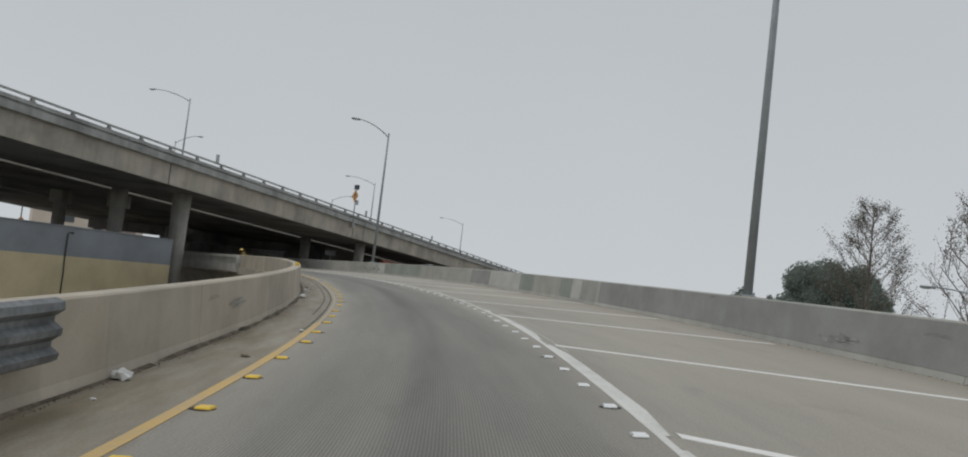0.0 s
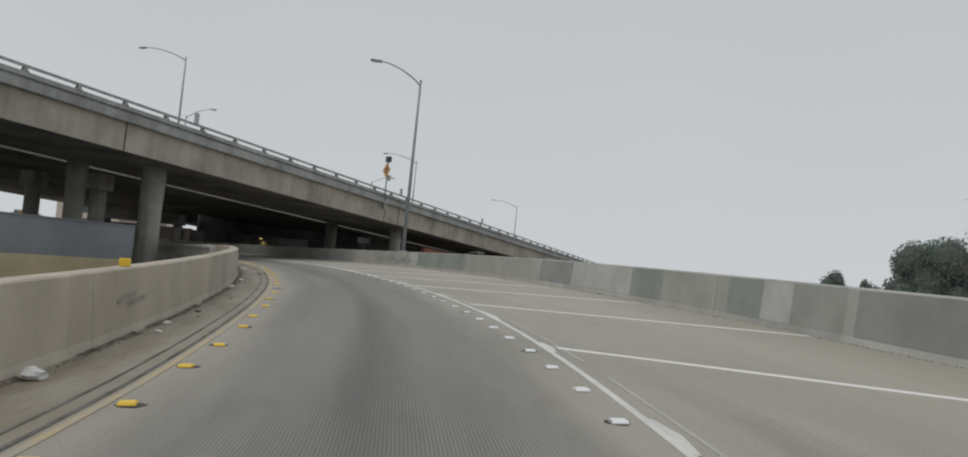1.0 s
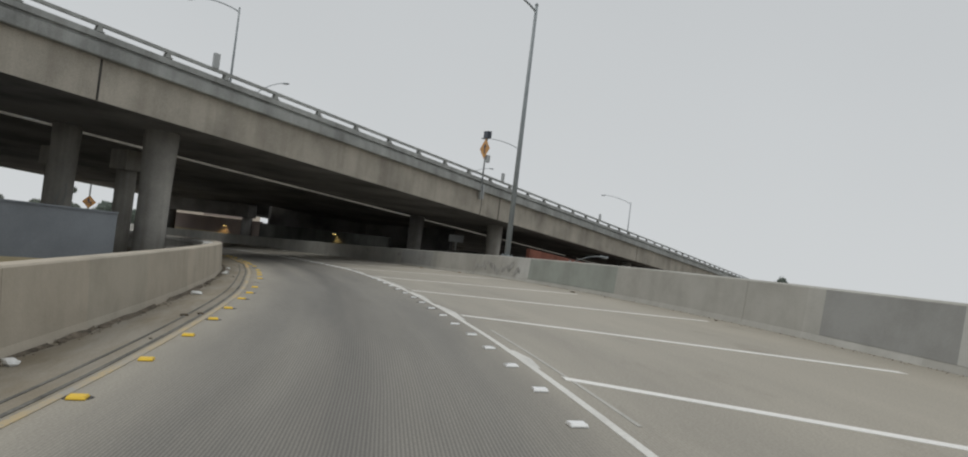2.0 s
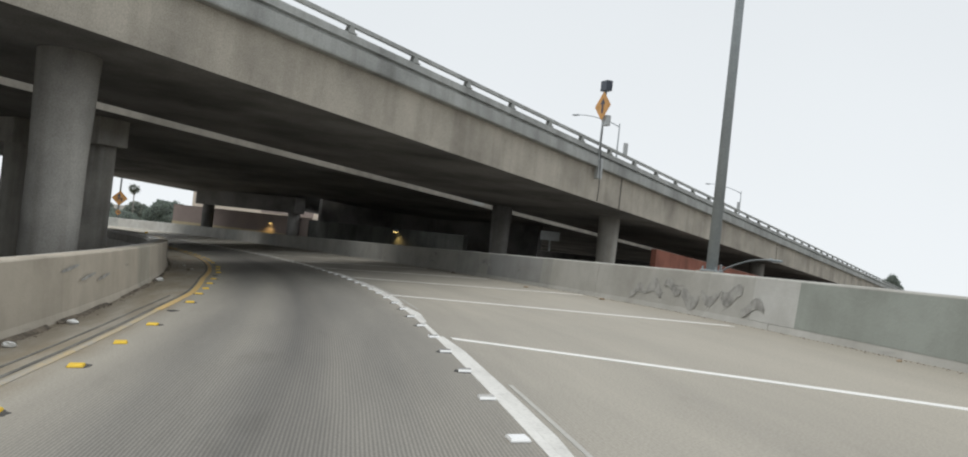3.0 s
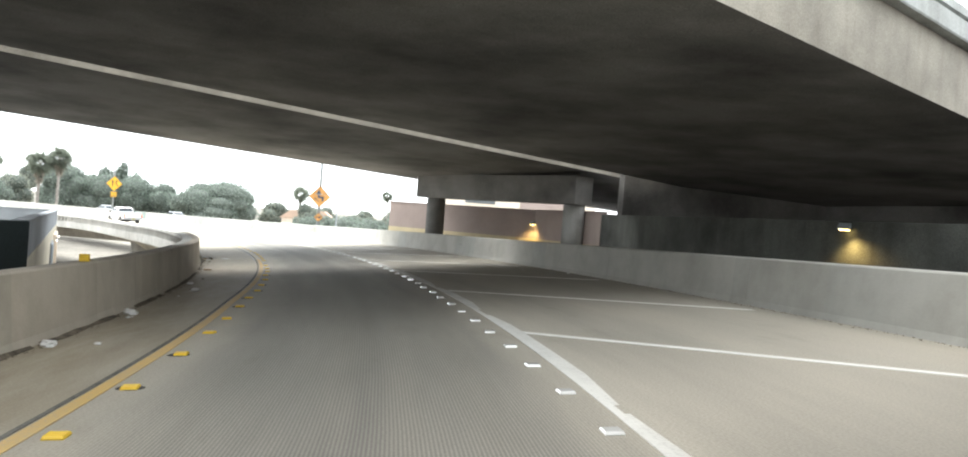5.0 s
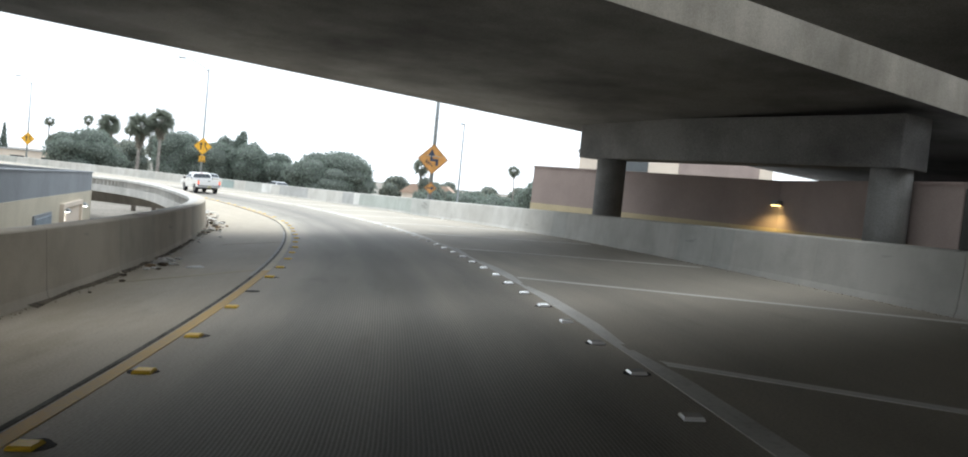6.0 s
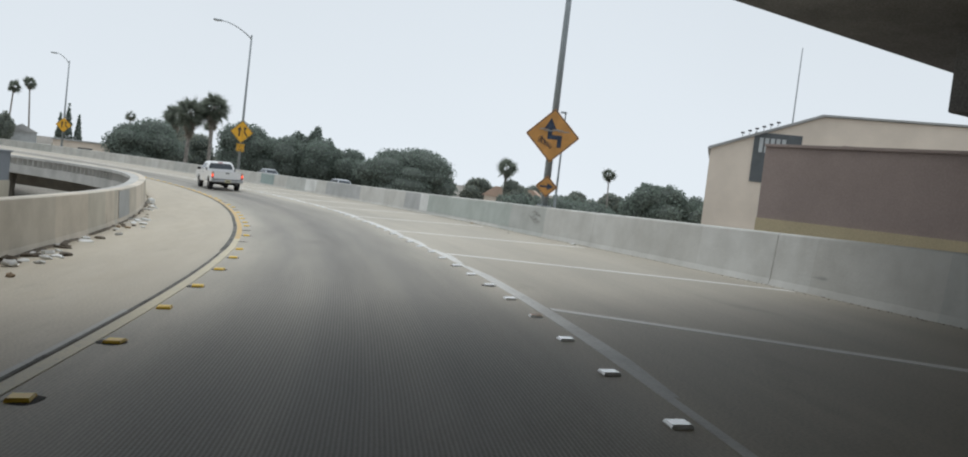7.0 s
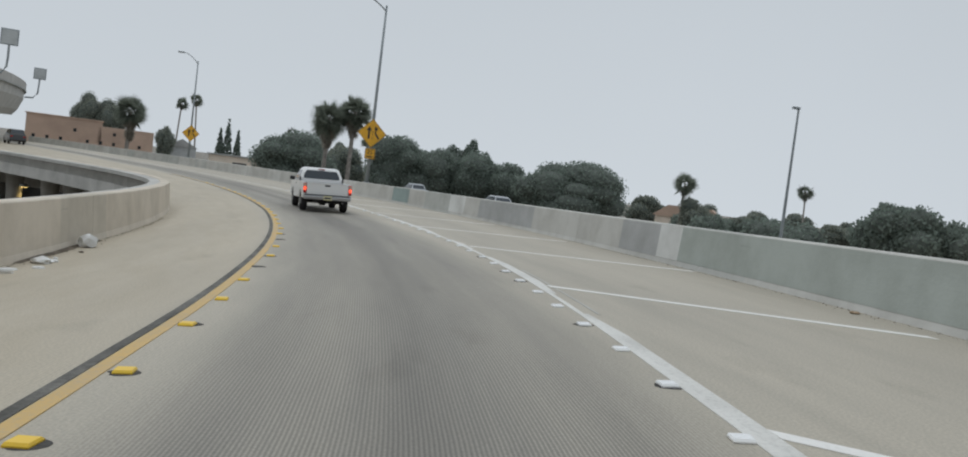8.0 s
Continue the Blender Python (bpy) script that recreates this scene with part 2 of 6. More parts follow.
def leaf_material(name, base):
    m = bpy.data.materials.new(name)
    m.use_nodes = True
    nt = m.node_tree
    b = nt.nodes["Principled BSDF"]
    geo = nt.nodes.new("ShaderNodeNewGeometry")
    r = ramp_of(nt.nodes, tuple(c * 0.8 for c in base), tuple(c * 1.2 for c in base), 0.0, 1.0)
    nt.links.new(geo.outputs["Random Per Island"], r.inputs["Fac"])
    nt.links.new(r.outputs["Color"], b.inputs["Base Color"])
    b.inputs["Roughness"].default_value = 0.9
    b.inputs["Specular IOR Level"].default_value = 0.1
    # thin leaves let light through
    thin = nt.nodes.new("ShaderNodeBsdfTranslucent")
    nt.links.new(r.outputs["Color"], thin.inputs["Color"])
    both = nt.nodes.new("ShaderNodeAddShader")
    nt.links.new(b.outputs[0], both.inputs[0])
    nt.links.new(thin.outputs[0], both.inputs[1])
    nt.links.new(both.outputs[0], nt.nodes["Material Output"].inputs["Surface"])
    return m


def paint_material(name, base, wear=0.5):
    """Worn road paint: the concrete shows through where it has flaked."""
    m = bpy.data.materials.new(name)
    m.use_nodes = True
    nt = m.node_tree
    b = nt.nodes["Principled BSDF"]
    co = nt.nodes.new("ShaderNodeTexCoord").outputs["Object"]
    r = ramp_of(nt.nodes, (0, 0, 0), (1, 1, 1), 0.42, 0.70)
    nt.links.new(noise_tex(nt, co, 1.1, 4, 0.6), r.inputs["Fac"])
    fleck = ramp_of(nt.nodes, (0, 0, 0), (1, 1, 1), 0.50, 0.62)
    nt.links.new(noise_tex(nt, co, 26.0, 5, 0.65), fleck.inputs["Fac"])
    gone = maths(nt, "ADD", maths(nt, "MULTIPLY", r.outputs["Color"], 0.55 * wear), maths(nt, "MULTIPLY", fleck.outputs["Color"], 0.45 * wear))
    col = mixed(nt, "MIX", gone, base, (0.32, 0.31, 0.285))
    nt.links.new(col, b.inputs["Base Color"])
    b.inputs["Roughness"].default_value = 0.6
    return m


M_ROAD = road_material()
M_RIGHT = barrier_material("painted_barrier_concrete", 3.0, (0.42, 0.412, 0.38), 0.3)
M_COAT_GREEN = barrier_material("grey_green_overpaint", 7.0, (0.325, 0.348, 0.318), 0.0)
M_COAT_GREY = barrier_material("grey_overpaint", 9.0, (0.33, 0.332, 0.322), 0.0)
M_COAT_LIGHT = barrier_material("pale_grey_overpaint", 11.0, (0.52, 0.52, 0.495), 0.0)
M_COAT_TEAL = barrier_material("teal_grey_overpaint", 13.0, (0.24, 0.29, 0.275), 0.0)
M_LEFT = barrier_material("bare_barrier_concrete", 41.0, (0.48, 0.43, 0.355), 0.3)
M_CONC = material("weathered_concrete", (0.45, 0.415, 0.355), 0.88, vary=0.16, stain=0.35, streak=0.2)
# concrete with the shade under the decks put into its colour
M_SOFFIT = material("shaded_soffit_concrete", (0.225, 0.218, 0.208), 0.9, vary=0.3, stain=0.22)
M_CURB = material("painted_curb_concrete", (0.395, 0.405, 0.39), 0.85, vary=0.15, stain=0.5, streak=0.3)
M_COLUMN = material("column_concrete", (0.43, 0.415, 0.38), 0.88, vary=0.14, stain=0.5, streak=0.35)
M_DARK_WALL = material("near_black_wall_concrete", (0.115, 0.12, 0.11), 0.9, vary=0.3, stain=0.3, streak=0.3)
# darker copy of the column concrete, under-deck shade put into the colour
M_COLUMN_SHADE = material("shaded_column_concrete", (0.25, 0.245, 0.235), 0.88, vary=0.18, stain=0.5, streak=0.35)
M_GALV = material("galvanised_steel", (0.42, 0.44, 0.45), 0.5, metal=0.6, vary=0.08, grain=14, stain=1.2, bump=0.02, spec=0.5)
M_POLE = material("grey_painted_steel", (0.33, 0.36, 0.37), 0.55, metal=0.25, vary=0.08, stain=1.0, bump=0.02)
M_WHITE = paint_material("white_road_paint", (0.70, 0.69, 0.65), 0.5)
M_LAYER = paint_material("thick_worn_road_paint", (0.68, 0.67, 0.63), 0.65)
M_GHOST = paint_material("old_white_road_paint", (0.46, 0.45, 0.415), 0.9)
M_HATCH = paint_material("white_hatch_paint", (0.82, 0.81, 0.775), 0.25)
M_YELLOW = paint_material("yellow_road_paint", (0.60, 0.40, 0.13), 0.6)
M_YELLOW_WORN = paint_material("flaked_yellow_road_paint", (0.46, 0.36, 0.20), 1.5)
M_YELLOW_PALE = paint_material("pale_yellow_road_paint", (0.60, 0.53, 0.36), 0.7)
M_MARK_W = plain("white_marker", (0.92, 0.92, 0.90), 0.12, coat=1.0, spec=0.9)
M_MARK_Y = plain("amber_marker", (0.86, 0.57, 0.05), 0.4, spec=0.3)
M_TAR = material("grey_tar_band", (0.15, 0.145, 0.13), 0.9, vary=0.25, stain=1.5)
M_RIB = material("pale_cast_concrete", (0.50, 0.49, 0.46), 0.85, vary=0.1, stain=0.8)
M_SEAM = material("dark_joint_filler", (0.07, 0.068, 0.064), 0.9, vary=0.2, stain=2.0)
M_SIGN_Y = material("amber_sign_sheeting", (0.80, 0.43, 0.035), 0.45, vary=0.06, grain=4, stain=3.0, bump=0.0, spec=0.4)
M_BLACK = plain("black_ink", (0.025, 0.025, 0.03), 0.5)
M_GROUND = material("bare_ground", (0.27, 0.25, 0.215), 0.95, vary=0.25, grain=3, stain=0.05)
M_PALE = material("pale_grey_paint", (0.50, 0.52, 0.52), 0.6, vary=0.07, stain=1.0, bump=0.03)


# ---- building helpers ----
def finish(bm, name, mat, smooth=False):
    me = bpy.data.meshes.new(name)
    bmesh.ops.recalc_face_normals(bm, faces=bm.faces)
    bm.to_mesh(me)
    bm.free()
    for f in me.polygons:
        f.use_smooth = smooth
    for x in mat if isinstance(mat, (list, tuple)) else [mat]:
        me.materials.append(x)
    return me


def part(name, bm, mat, parent, label="", smooth=False):
    ob = new(name, bm if isinstance(bm, bpy.types.Mesh) else finish(bm, name, mat, smooth))
    ob.parent = parent
    return tagged(ob, label)


def single(name, bm, mat, label, category, kind="", group="", smooth=False):
    return tagged(new(name, finish(bm, name, mat, smooth)), label, category, group, kind)


def empty(name, m, label, category, kind="", group=""):
    ob = new(name)
    ob.matrix_world = m
    ob.empty_display_size = 0.3
    return tagged(ob, label, category, group, kind)


def add_box(bm, c, s, m=None, bevel=0.0):
    """A box of size s round c, edges softened by bevel."""
    r = bmesh.ops.create_cube(bm, size=1.0)
    vs = r["verts"]
    bmesh.ops.scale(bm, vec=s, verts=vs)
    bmesh.ops.translate(bm, vec=c, verts=vs)
    if bevel:
        es = {e for v in vs for e in v.link_edges}
        out = bmesh.ops.bevel(bm, geom=list(es), offset=bevel, segments=2, affect="EDGES", profile=0.5)
        vs = list({v for f in out["faces"] for v in f.verts} | {v for v in vs if v.is_valid})
    if m is not None:
        bmesh.ops.transform(bm, matrix=m, verts=vs)
    return vs


def add_tube(bm, a, b, r0, r1=None, n=12):
    """A round bar from a to b, tapering from r0 to r1."""
    a, b = Vector(a), Vector(b)
    m = Matrix.Translation((a + b) / 2) @ (b - a).to_track_quat("Z", "Y").to_matrix().to_4x4()
    bmesh.ops.create_cone(bm, cap_ends=True, segments=n, radius1=r0, radius2=r0 if r1 is None else r1, depth=(b - a).length, matrix=m)


def add_prism(bm, outline, depth, m):
    """A flat plate: an outline in x and z, depth thick along y, laid by m."""
    f = [bm.verts.new(m @ Vector((x, -depth / 2, z))) for x, z in outline]
    k = [bm.verts.new(m @ Vector((x, depth / 2, z))) for x, z in outline]
    bm.faces.new(f)
    bm.faces.new(list(reversed(k)))
    for i in range(len(f)):
        j = (i + 1) % len(f)
        bm.faces.new((f[j], f[i], k[i], k[j]))


def sweep(bm, path, r, n=8):
    """A pipe along points; r is a radius or a list of radii."""
    path = [Vector(p) for p in path]
    rings = []
    for i, p in enumerate(path):
        t = (path[min(i + 1, len(path) - 1)] - path[max(i - 1, 0)]).normalized()
        side = t.cross(Vector((0, 0, 1)) if abs(t.z) < 0.9 else Vector((1, 0, 0))).normalized()
        up = side.cross(t)
        rr = float(r[i] if isinstance(r, list) else r)
        rings.append([bm.verts.new(p + rr * (math.cos(2 * math.pi * k / n) * side + math.sin(2 * math.pi * k / n) * up)) for k in range(n)])
    for a, b in zip(rings, rings[1:]):
        for k in range(n):
            bm.faces.new((a[k], a[(k + 1) % n], b[(k + 1) % n], b[k]))
    bm.faces.new(list(reversed(rings[0])))
    bm.faces.new(rings[-1])


# ---- the ramp's alignment: a line of slowly changing curvature, with its grade and bank ----
CURVE_S = list(range(0, 281, 20))
CURVE_K = [0.00785, 0.00770, 0.00753, 0.00750, 0.00711, 0.00632, 0.00711, 0.00822, 0.00871, 0.00791, 0.00582, 0.00297, 0.003, 0.002, 0.002]
GRADE_S = [-80, -30, 0, 20, 40, 50, 60, 80, 100, 120, 141.5, 153, 170, 194, 240, 340]
GRADE_Z = [-2.3, -0.9, -0.03, 0.43, 0.75, 0.78, 0.73, 0.38, -0.02, -0.40, -0.75, -0.96, -1.16, -1.28, -1.44, -1.6]
BANK_S, BANK_E = [0, 150, 200, 340], [0.06, 0.06, 0.02, 0.0]
STEP = 0.5
_s = np.arange(0, 300, STEP)
_k = np.interp(_s, CURVE_S, CURVE_K)
_h = 1.9592 + np.r_[0, np.cumsum((_k[1:] + _k[:-1]) / 2 * STEP)]
_m = (_h[1:] + _h[:-1]) / 2
_x = -0.02 + np.r_[0, np.cumsum(np.cos(_m) * STEP)]
_y = -0.008 + np.r_[0, np.cumsum(np.sin(_m) * STEP)]
_b = np.arange(-80, 0, STEP)
LINE_S = np.r_[_b, _s]
LINE_X = np.r_[_x[0] + np.cos(_h[0]) * _b, _x]
LINE_Y = np.r_[_y[0] + np.sin(_h[0]) * _b, _y]
LINE_H = np.r_[np.full(len(_b), _h[0]), _h]
_gz = np.interp(LINE_S, GRADE_S, GRADE_Z)
_pad = np.r_[np.full(16, _gz[0]), _gz, np.full(16, _gz[-1])]
LINE_Z = np.convolve(_pad, np.ones(33) / 33, "valid")


def on_road(s, lat, up=0.0):
    """The place s metres along, lat metres right of the lane's middle and up above the banked surface."""
    x, y, z, h = (float(np.interp(s, LINE_S, a)) for a in (LINE_X, LINE_Y, LINE_Z, LINE_H))
    e = float(np.interp(s, BANK_S, BANK_E))
    return Vector((x + math.sin(h) * lat, y - math.cos(h) * lat, z + e * lat + up))


def heading(s):
    return float(np.interp(s, LINE_S, LINE_H))


_es = np.arange(-90, 311, 1.0)
_ee = np.interp(_es, [-80, 8, 20, 62, 72, 88, 98, 110, 124, 140, 152, 160, 167, 175, 185, 200, 215, 235, 260, 299], [-3.2, -3.2, -3.02, -3.0, -3.28, -3.42, -3.55, -3.95, -4.45, -4.8, -4.97, -4.95, -4.6, -5.15, -8.1, -13.5, -19.5, -29, -42, -62])
_ee = np.convolve(np.r_[np.full(6, _ee[0]), _ee, np.full(6, _ee[-1])], np.ones(13) / 13, "valid")


def left_edge(s):
    return float(np.interp(s, _es, _ee))


def right_edge(s):
    return float(np.interp(s, [-80, 0, 35, 65, 90, 130, 147, 194, 236, 299], [7.4, 7.25, 6.95, 7.2, 6.7, 6.75, 6.0, 6.85, 7.7, 8.0]))


def loft(bm, sections, uvs=None, closed=False, caps=True):
    """A skin over rows of points; uvs gives (along, across) for each point."""
    layer = bm.loops.layers.uv.verify()
    rows = [[bm.verts.new(p) for p in row] for row in sections]
    n = len(rows[0])
    for i in range(len(rows) - 1):
        for j in range(n if closed else n - 1):
            k = (j + 1) % n
            f = bm.faces.new((rows[i][j], rows[i + 1][j], rows[i + 1][k], rows[i][k]))
            if uvs:
                for lp, (a, b) in zip(f.loops, ((i, j), (i + 1, j), (i + 1, k), (i, k))):
                    lp[layer].uv = uvs[a][b]
    if closed and caps:
        bm.faces.new(rows[0])
        bm.faces.new(list(reversed(rows[-1])))


GROUND_Z = -6.6

# ---- setting: ground, ramp, barriers ----
bm = bmesh.new()
bmesh.ops.create_grid(bm, x_segments=24, y_segments=24, size=2600)
bmesh.ops.translate(bm, vec=(-120, 60, GROUND_Z), verts=bm.verts)
single("ground", bm, M_GROUND, "bare grey-brown ground far below the ramp", "ground", "structure")

bm = bmesh.new()
rows, uvs = [], []
for s in np.arange(-70, 298, 2.0):
    a, b = left_edge(s) - 0.1, right_edge(s) + 0.1
    lats = [a + (b - a) * i / 12 for i in range(13)]
    rows.append([on_road(s, v) for v in lats])
    uvs.append([(s, v) for v in lats])
loft(bm, rows, uvs)
road = single("road", bm, M_ROAD, "grooved grey concrete ramp lane, darkened by tyres", "road", "structure", smooth=True)

bm = bmesh.new()
rows = []
for s in np.arange(-70, 298, 3.0):
    a, b = left_edge(s) - 0.42, right_edge(s) + 0.42
    k = float(np.interp(s, [150, 172], [0, 1]))
    inset = 1.7 + 7.0 * k
    rows.append([on_road(s, a, -0.01), on_road(s, b, -0.01), on_road(s, b, -0.45), on_road(s, b - 0.5, -0.52), on_road(s, b - 1.7, -2.0), on_road(s, min(a + inset + 0.6, b - 3), -2.0), on_road(s, min(a + inset, b - 3.6), -2.0 + 1.35 * k), on_road(s, a + 0.5, -0.52 + 0.12 * k), on_road(s, a, -0.45 + 0.12 * k)])
loft(bm, rows, closed=True)
single("ramp_viaduct", bm, M_CONC, "concrete box girder that carries the curving ramp", "bridge", "structure")


def barrier(name, edge, sign, mat, label, top, bay):
    """A parapet cast in bays with open joints; sign is the way outwards."""
    root = empty(name, Matrix.Identity(4), label, "barrier", "structure")
    gap = 0.012
    s = 11.5 - bay * math.ceil(77.5 / bay)
    while s < 292:
        bm = bmesh.new()
        rows, uvs = [], []
        cut = np.linspace(s + gap / 2, s + bay - gap / 2, 6)
        for q in cut:
            e = edge(q)
            prof = [(0, 0), (0.035 * sign, 0.10), (0.085 * sign, top - 0.02), (0.105 * sign, top), (0.325 * sign, top), (0.345 * sign, top - 0.02), (0.345 * sign, -0.30)]
            rows.append([on_road(q, e + a, b) for a, b in prof])
            uvs.append([(q, 0), (q, 0.1), (q, top), (q, top + 0.02), (q, top + 0.24), (q, top + 0.3), (q, top + 1.4)])
        loft(bm, rows, uvs, closed=True)
        part("barrier_bay", bm, mat, root)
        s += bay
    return root


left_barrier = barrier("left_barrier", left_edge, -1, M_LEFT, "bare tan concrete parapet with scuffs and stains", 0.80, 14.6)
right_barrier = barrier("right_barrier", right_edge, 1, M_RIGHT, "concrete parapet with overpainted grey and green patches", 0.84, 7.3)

# coats of grey and green paint rolled over writing on the right parapet, each a few metres long
for s0, s1, coat in ((6.0, 28.8, M_COAT_GREY), (30.6, 31.6, M_COAT_LIGHT), (31.6, 32.9, M_COAT_GREEN), (36.1, 38.0, M_COAT_GREEN), (38.0, 42.5, M_COAT_LIGHT), (42.5, 45.5, M_COAT_GREY), (54.6, 61.9, M_COAT_GREEN), (61.9, 63.2, M_COAT_LIGHT), (73.6, 78.1, M_COAT_GREY), (148.9, 158.5, M_COAT_GREEN), (158.5, 159.6, M_COAT_LIGHT), (159.6, 161.8, M_COAT_GREY), (168.8, 174.7, M_COAT_GREY), (176.5, 178.5, M_COAT_LIGHT), (184.5, 187.1, M_COAT_TEAL)):
    bm = bmesh.new()
    rows, uvs = [], []
    for q in np.linspace(s0, s1, max(3, int(s1 - s0) + 1)):
        e = right_edge(q)
        rows.append([on_road(q, e + 0.030, 0.105), on_road(q, e + 0.056, 0.45), on_road(q, e + 0.080, 0.815)])
        uvs.append([(q, 0.1), (q, 0.45), (q, 0.82)])
    loft(bm, rows, uvs)
    part("overpaint_coat", bm, coat, right_barrier, "rolled-on coat of paint in another grey")

# one darker coat on the left parapet past the decks
bm = bmesh.new()
rows = [[on_road(q, left_edge(q) - 0.030, 0.105), on_road(q, left_edge(q) - 0.056, 0.45), on_road(q, left_edge(q) - 0.078, 0.76)] for q in np.linspace(144.9, 147.4, 4)]
loft(bm, rows, [[(q, h) for h in (0.1, 0.45, 0.8)] for q in np.linspace(144.9, 147.4, 4)])
part("overpaint_coat", bm, M_COAT_GREY, left_barrier, "rolled-on coat of darker grey paint")

# ribs under the coping on the outer face of the left parapet, where the curve shows it
bm = bmesh.new()
for s in np.arange(60, 285, 0.64):
    e = left_edge(s) - 0.345
    m = Matrix.Translation(on_road(s, e, 0.43)) @ Matrix.Rotation(heading(s), 4, "Z")
    add_box(bm, (0, 0.13, 0.0), (0.24, 0.28, 0.40), m)
part("outer_rib", bm, M_RIB, left_barrier, "row of small upright ribs")
tagged(left_barrier.children[-1], kind="stuff")

for name, z0, z1, out in (("coping", 0.62, 0.78, 0.32), ("sill", -0.30, 0.24, 0.29)):
    bm = bmesh.new()
    rows = []
    for s in np.arange(60, 290, 2.0):
        e = left_edge(s) - 0.335
        rows.append([on_road(s, e, z1), on_road(s, e - out, z1 - 0.02), on_road(s, e - out, z0), on_road(s, e, z0)])
    loft(bm, rows, closed=True)
    part(name, bm, M_RIB, left_barrier)


# ---- markings ----
def stripe(name, s0, s1, lat, width, mat, label, parent=None, step=1.0, up=0.006):
    bm = bmesh.new()
    n = max(2, int((s1 - s0) / step))
    rows = [[on_road(s, lat(s) + width / 2, 0.0), on_road(s, lat(s) + width / 2, up), on_road(s, lat(s) - width / 2, up), on_road(s, lat(s) - width / 2, 0.0)] for s in np.linspace(s0, s1, n)]
    loft(bm, rows)
    return single(name, bm, mat, label, "road marking", "structure")




_ws = np.arange(-70, 311, 1.0)
_wl = np.interp(_ws, [-60, 8, 12, 18, 24, 28, 34, 40, 48, 54, 59, 65, 69, 75, 82, 86, 92, 98, 112, 120, 127, 134, 140, 146, 150, 156, 161, 175], [1.6, 1.61, 1.66, 1.78, 1.86, 1.97, 1.94, 1.7, 1.47, 1.4, 1.37, 1.54, 1.56, 1.70, 1.62, 1.60, 1.66, 1.68, 1.65, 1.70, 1.76, 1.74, 1.68, 1.70, 1.84, 2.06, 2.17, 2.3])
_wl = np.convolve(np.r_[np.full(3, _wl[0]), _wl, np.full(3, _wl[-1])], np.ones(7) / 7, "valid")


def white_left(s):
    """The left side of the white edge line."""
    return float(np.interp(s, _ws, _wl))


def white_lat(s):
    return white_left(s) + 0.09


def marker_lat(s):
    """The row of white markers inside the white line."""
    return float(np.interp(s, [-60, 8, 14, 18, 24, 31, 40, 48, 56, 62, 66, 73, 80, 86, 93, 100, 112, 118, 124, 133, 139, 143, 146, 150, 154, 158, 161, 175], [1.46, 1.48, 1.5, 1.56, 1.70, 1.69, 1.5, 1.31, 1.31, 1.42, 1.53, 1.58, 1.57, 1.51, 1.45, 1.43, 1.51, 1.56, 1.60, 1.62, 1.60, 1.60, 1.66, 1.74, 1.84, 2.0, 2.08, 2.2]))


def yellow_lat(s):
    return float(np.interp(s, [-60, 8, 15, 24, 30, 40, 50, 56, 63, 67, 72, 76, 80, 88, 94, 100, 105, 117, 124, 134, 139, 148, 154, 162, 172, 200], [-2.12, -2.13, -2.08, -2.02, -2.08, -2.06, -2.12, -2.24, -2.24, -2.14, -2.22, -2.12, -2.06, -2.03, -2.13, -2.24, -2.22, -2.2, -2.17, -2.1, -2.08, -2.17, -2.12, -2.0, -1.85, -1.85]))


def amber_lat(s):
    """The row of amber markers inside the yellow line."""
    return float(np.interp(s, [-60, 8, 15, 24, 29, 40, 50, 72, 76, 80, 87, 93, 100, 113, 118, 122, 132, 138, 143, 150, 155, 161, 200], [-1.95, -1.95, -1.94, -1.86, -1.88, -1.92, -1.96, -1.97, -1.88, -1.83, -1.82, -1.9, -2.02, -2.05, -2.04, -1.98, -1.95, -1.9, -1.98, -2.0, -1.95, -1.88, -1.7]))


line = stripe("white_edge_line", -60, 260, lambda s: white_left(s) + 0.035, 0.07, M_WHITE, "worn and repainted white edge line on concrete")
gl = random.Random(21)
s = -58.0
while s < 250:
    run = gl.uniform(2.5, 9.0)
    w = gl.uniform(0.10, 0.13)
    if 19 < s < 46:
        run, w = min(run, gl.uniform(0.8, 2.0)), 0.09
    bm = bmesh.new()
    cut = np.linspace(s, s + run, max(3, int(run)))
    rows = []
    for k, q in enumerate(cut):
        tip = 0.35 if k in (0, len(cut) - 1) else gl.uniform(0.92, 1.0)
        a, b = white_left(q) + 0.072, white_left(q) + 0.072 + w * tip
        rows.append([on_road(q, b, 0.0), on_road(q, b, 0.005), on_road(q, a, 0.005), on_road(q, a, 0.0)])
    loft(bm, rows)
    part("paint_layer", bm, M_LAYER, line)
    s += run + (gl.uniform(2.0, 4.0) if 19 < s < 46 else gl.choice((0.3, 0.5, 0.9, 1.8)))
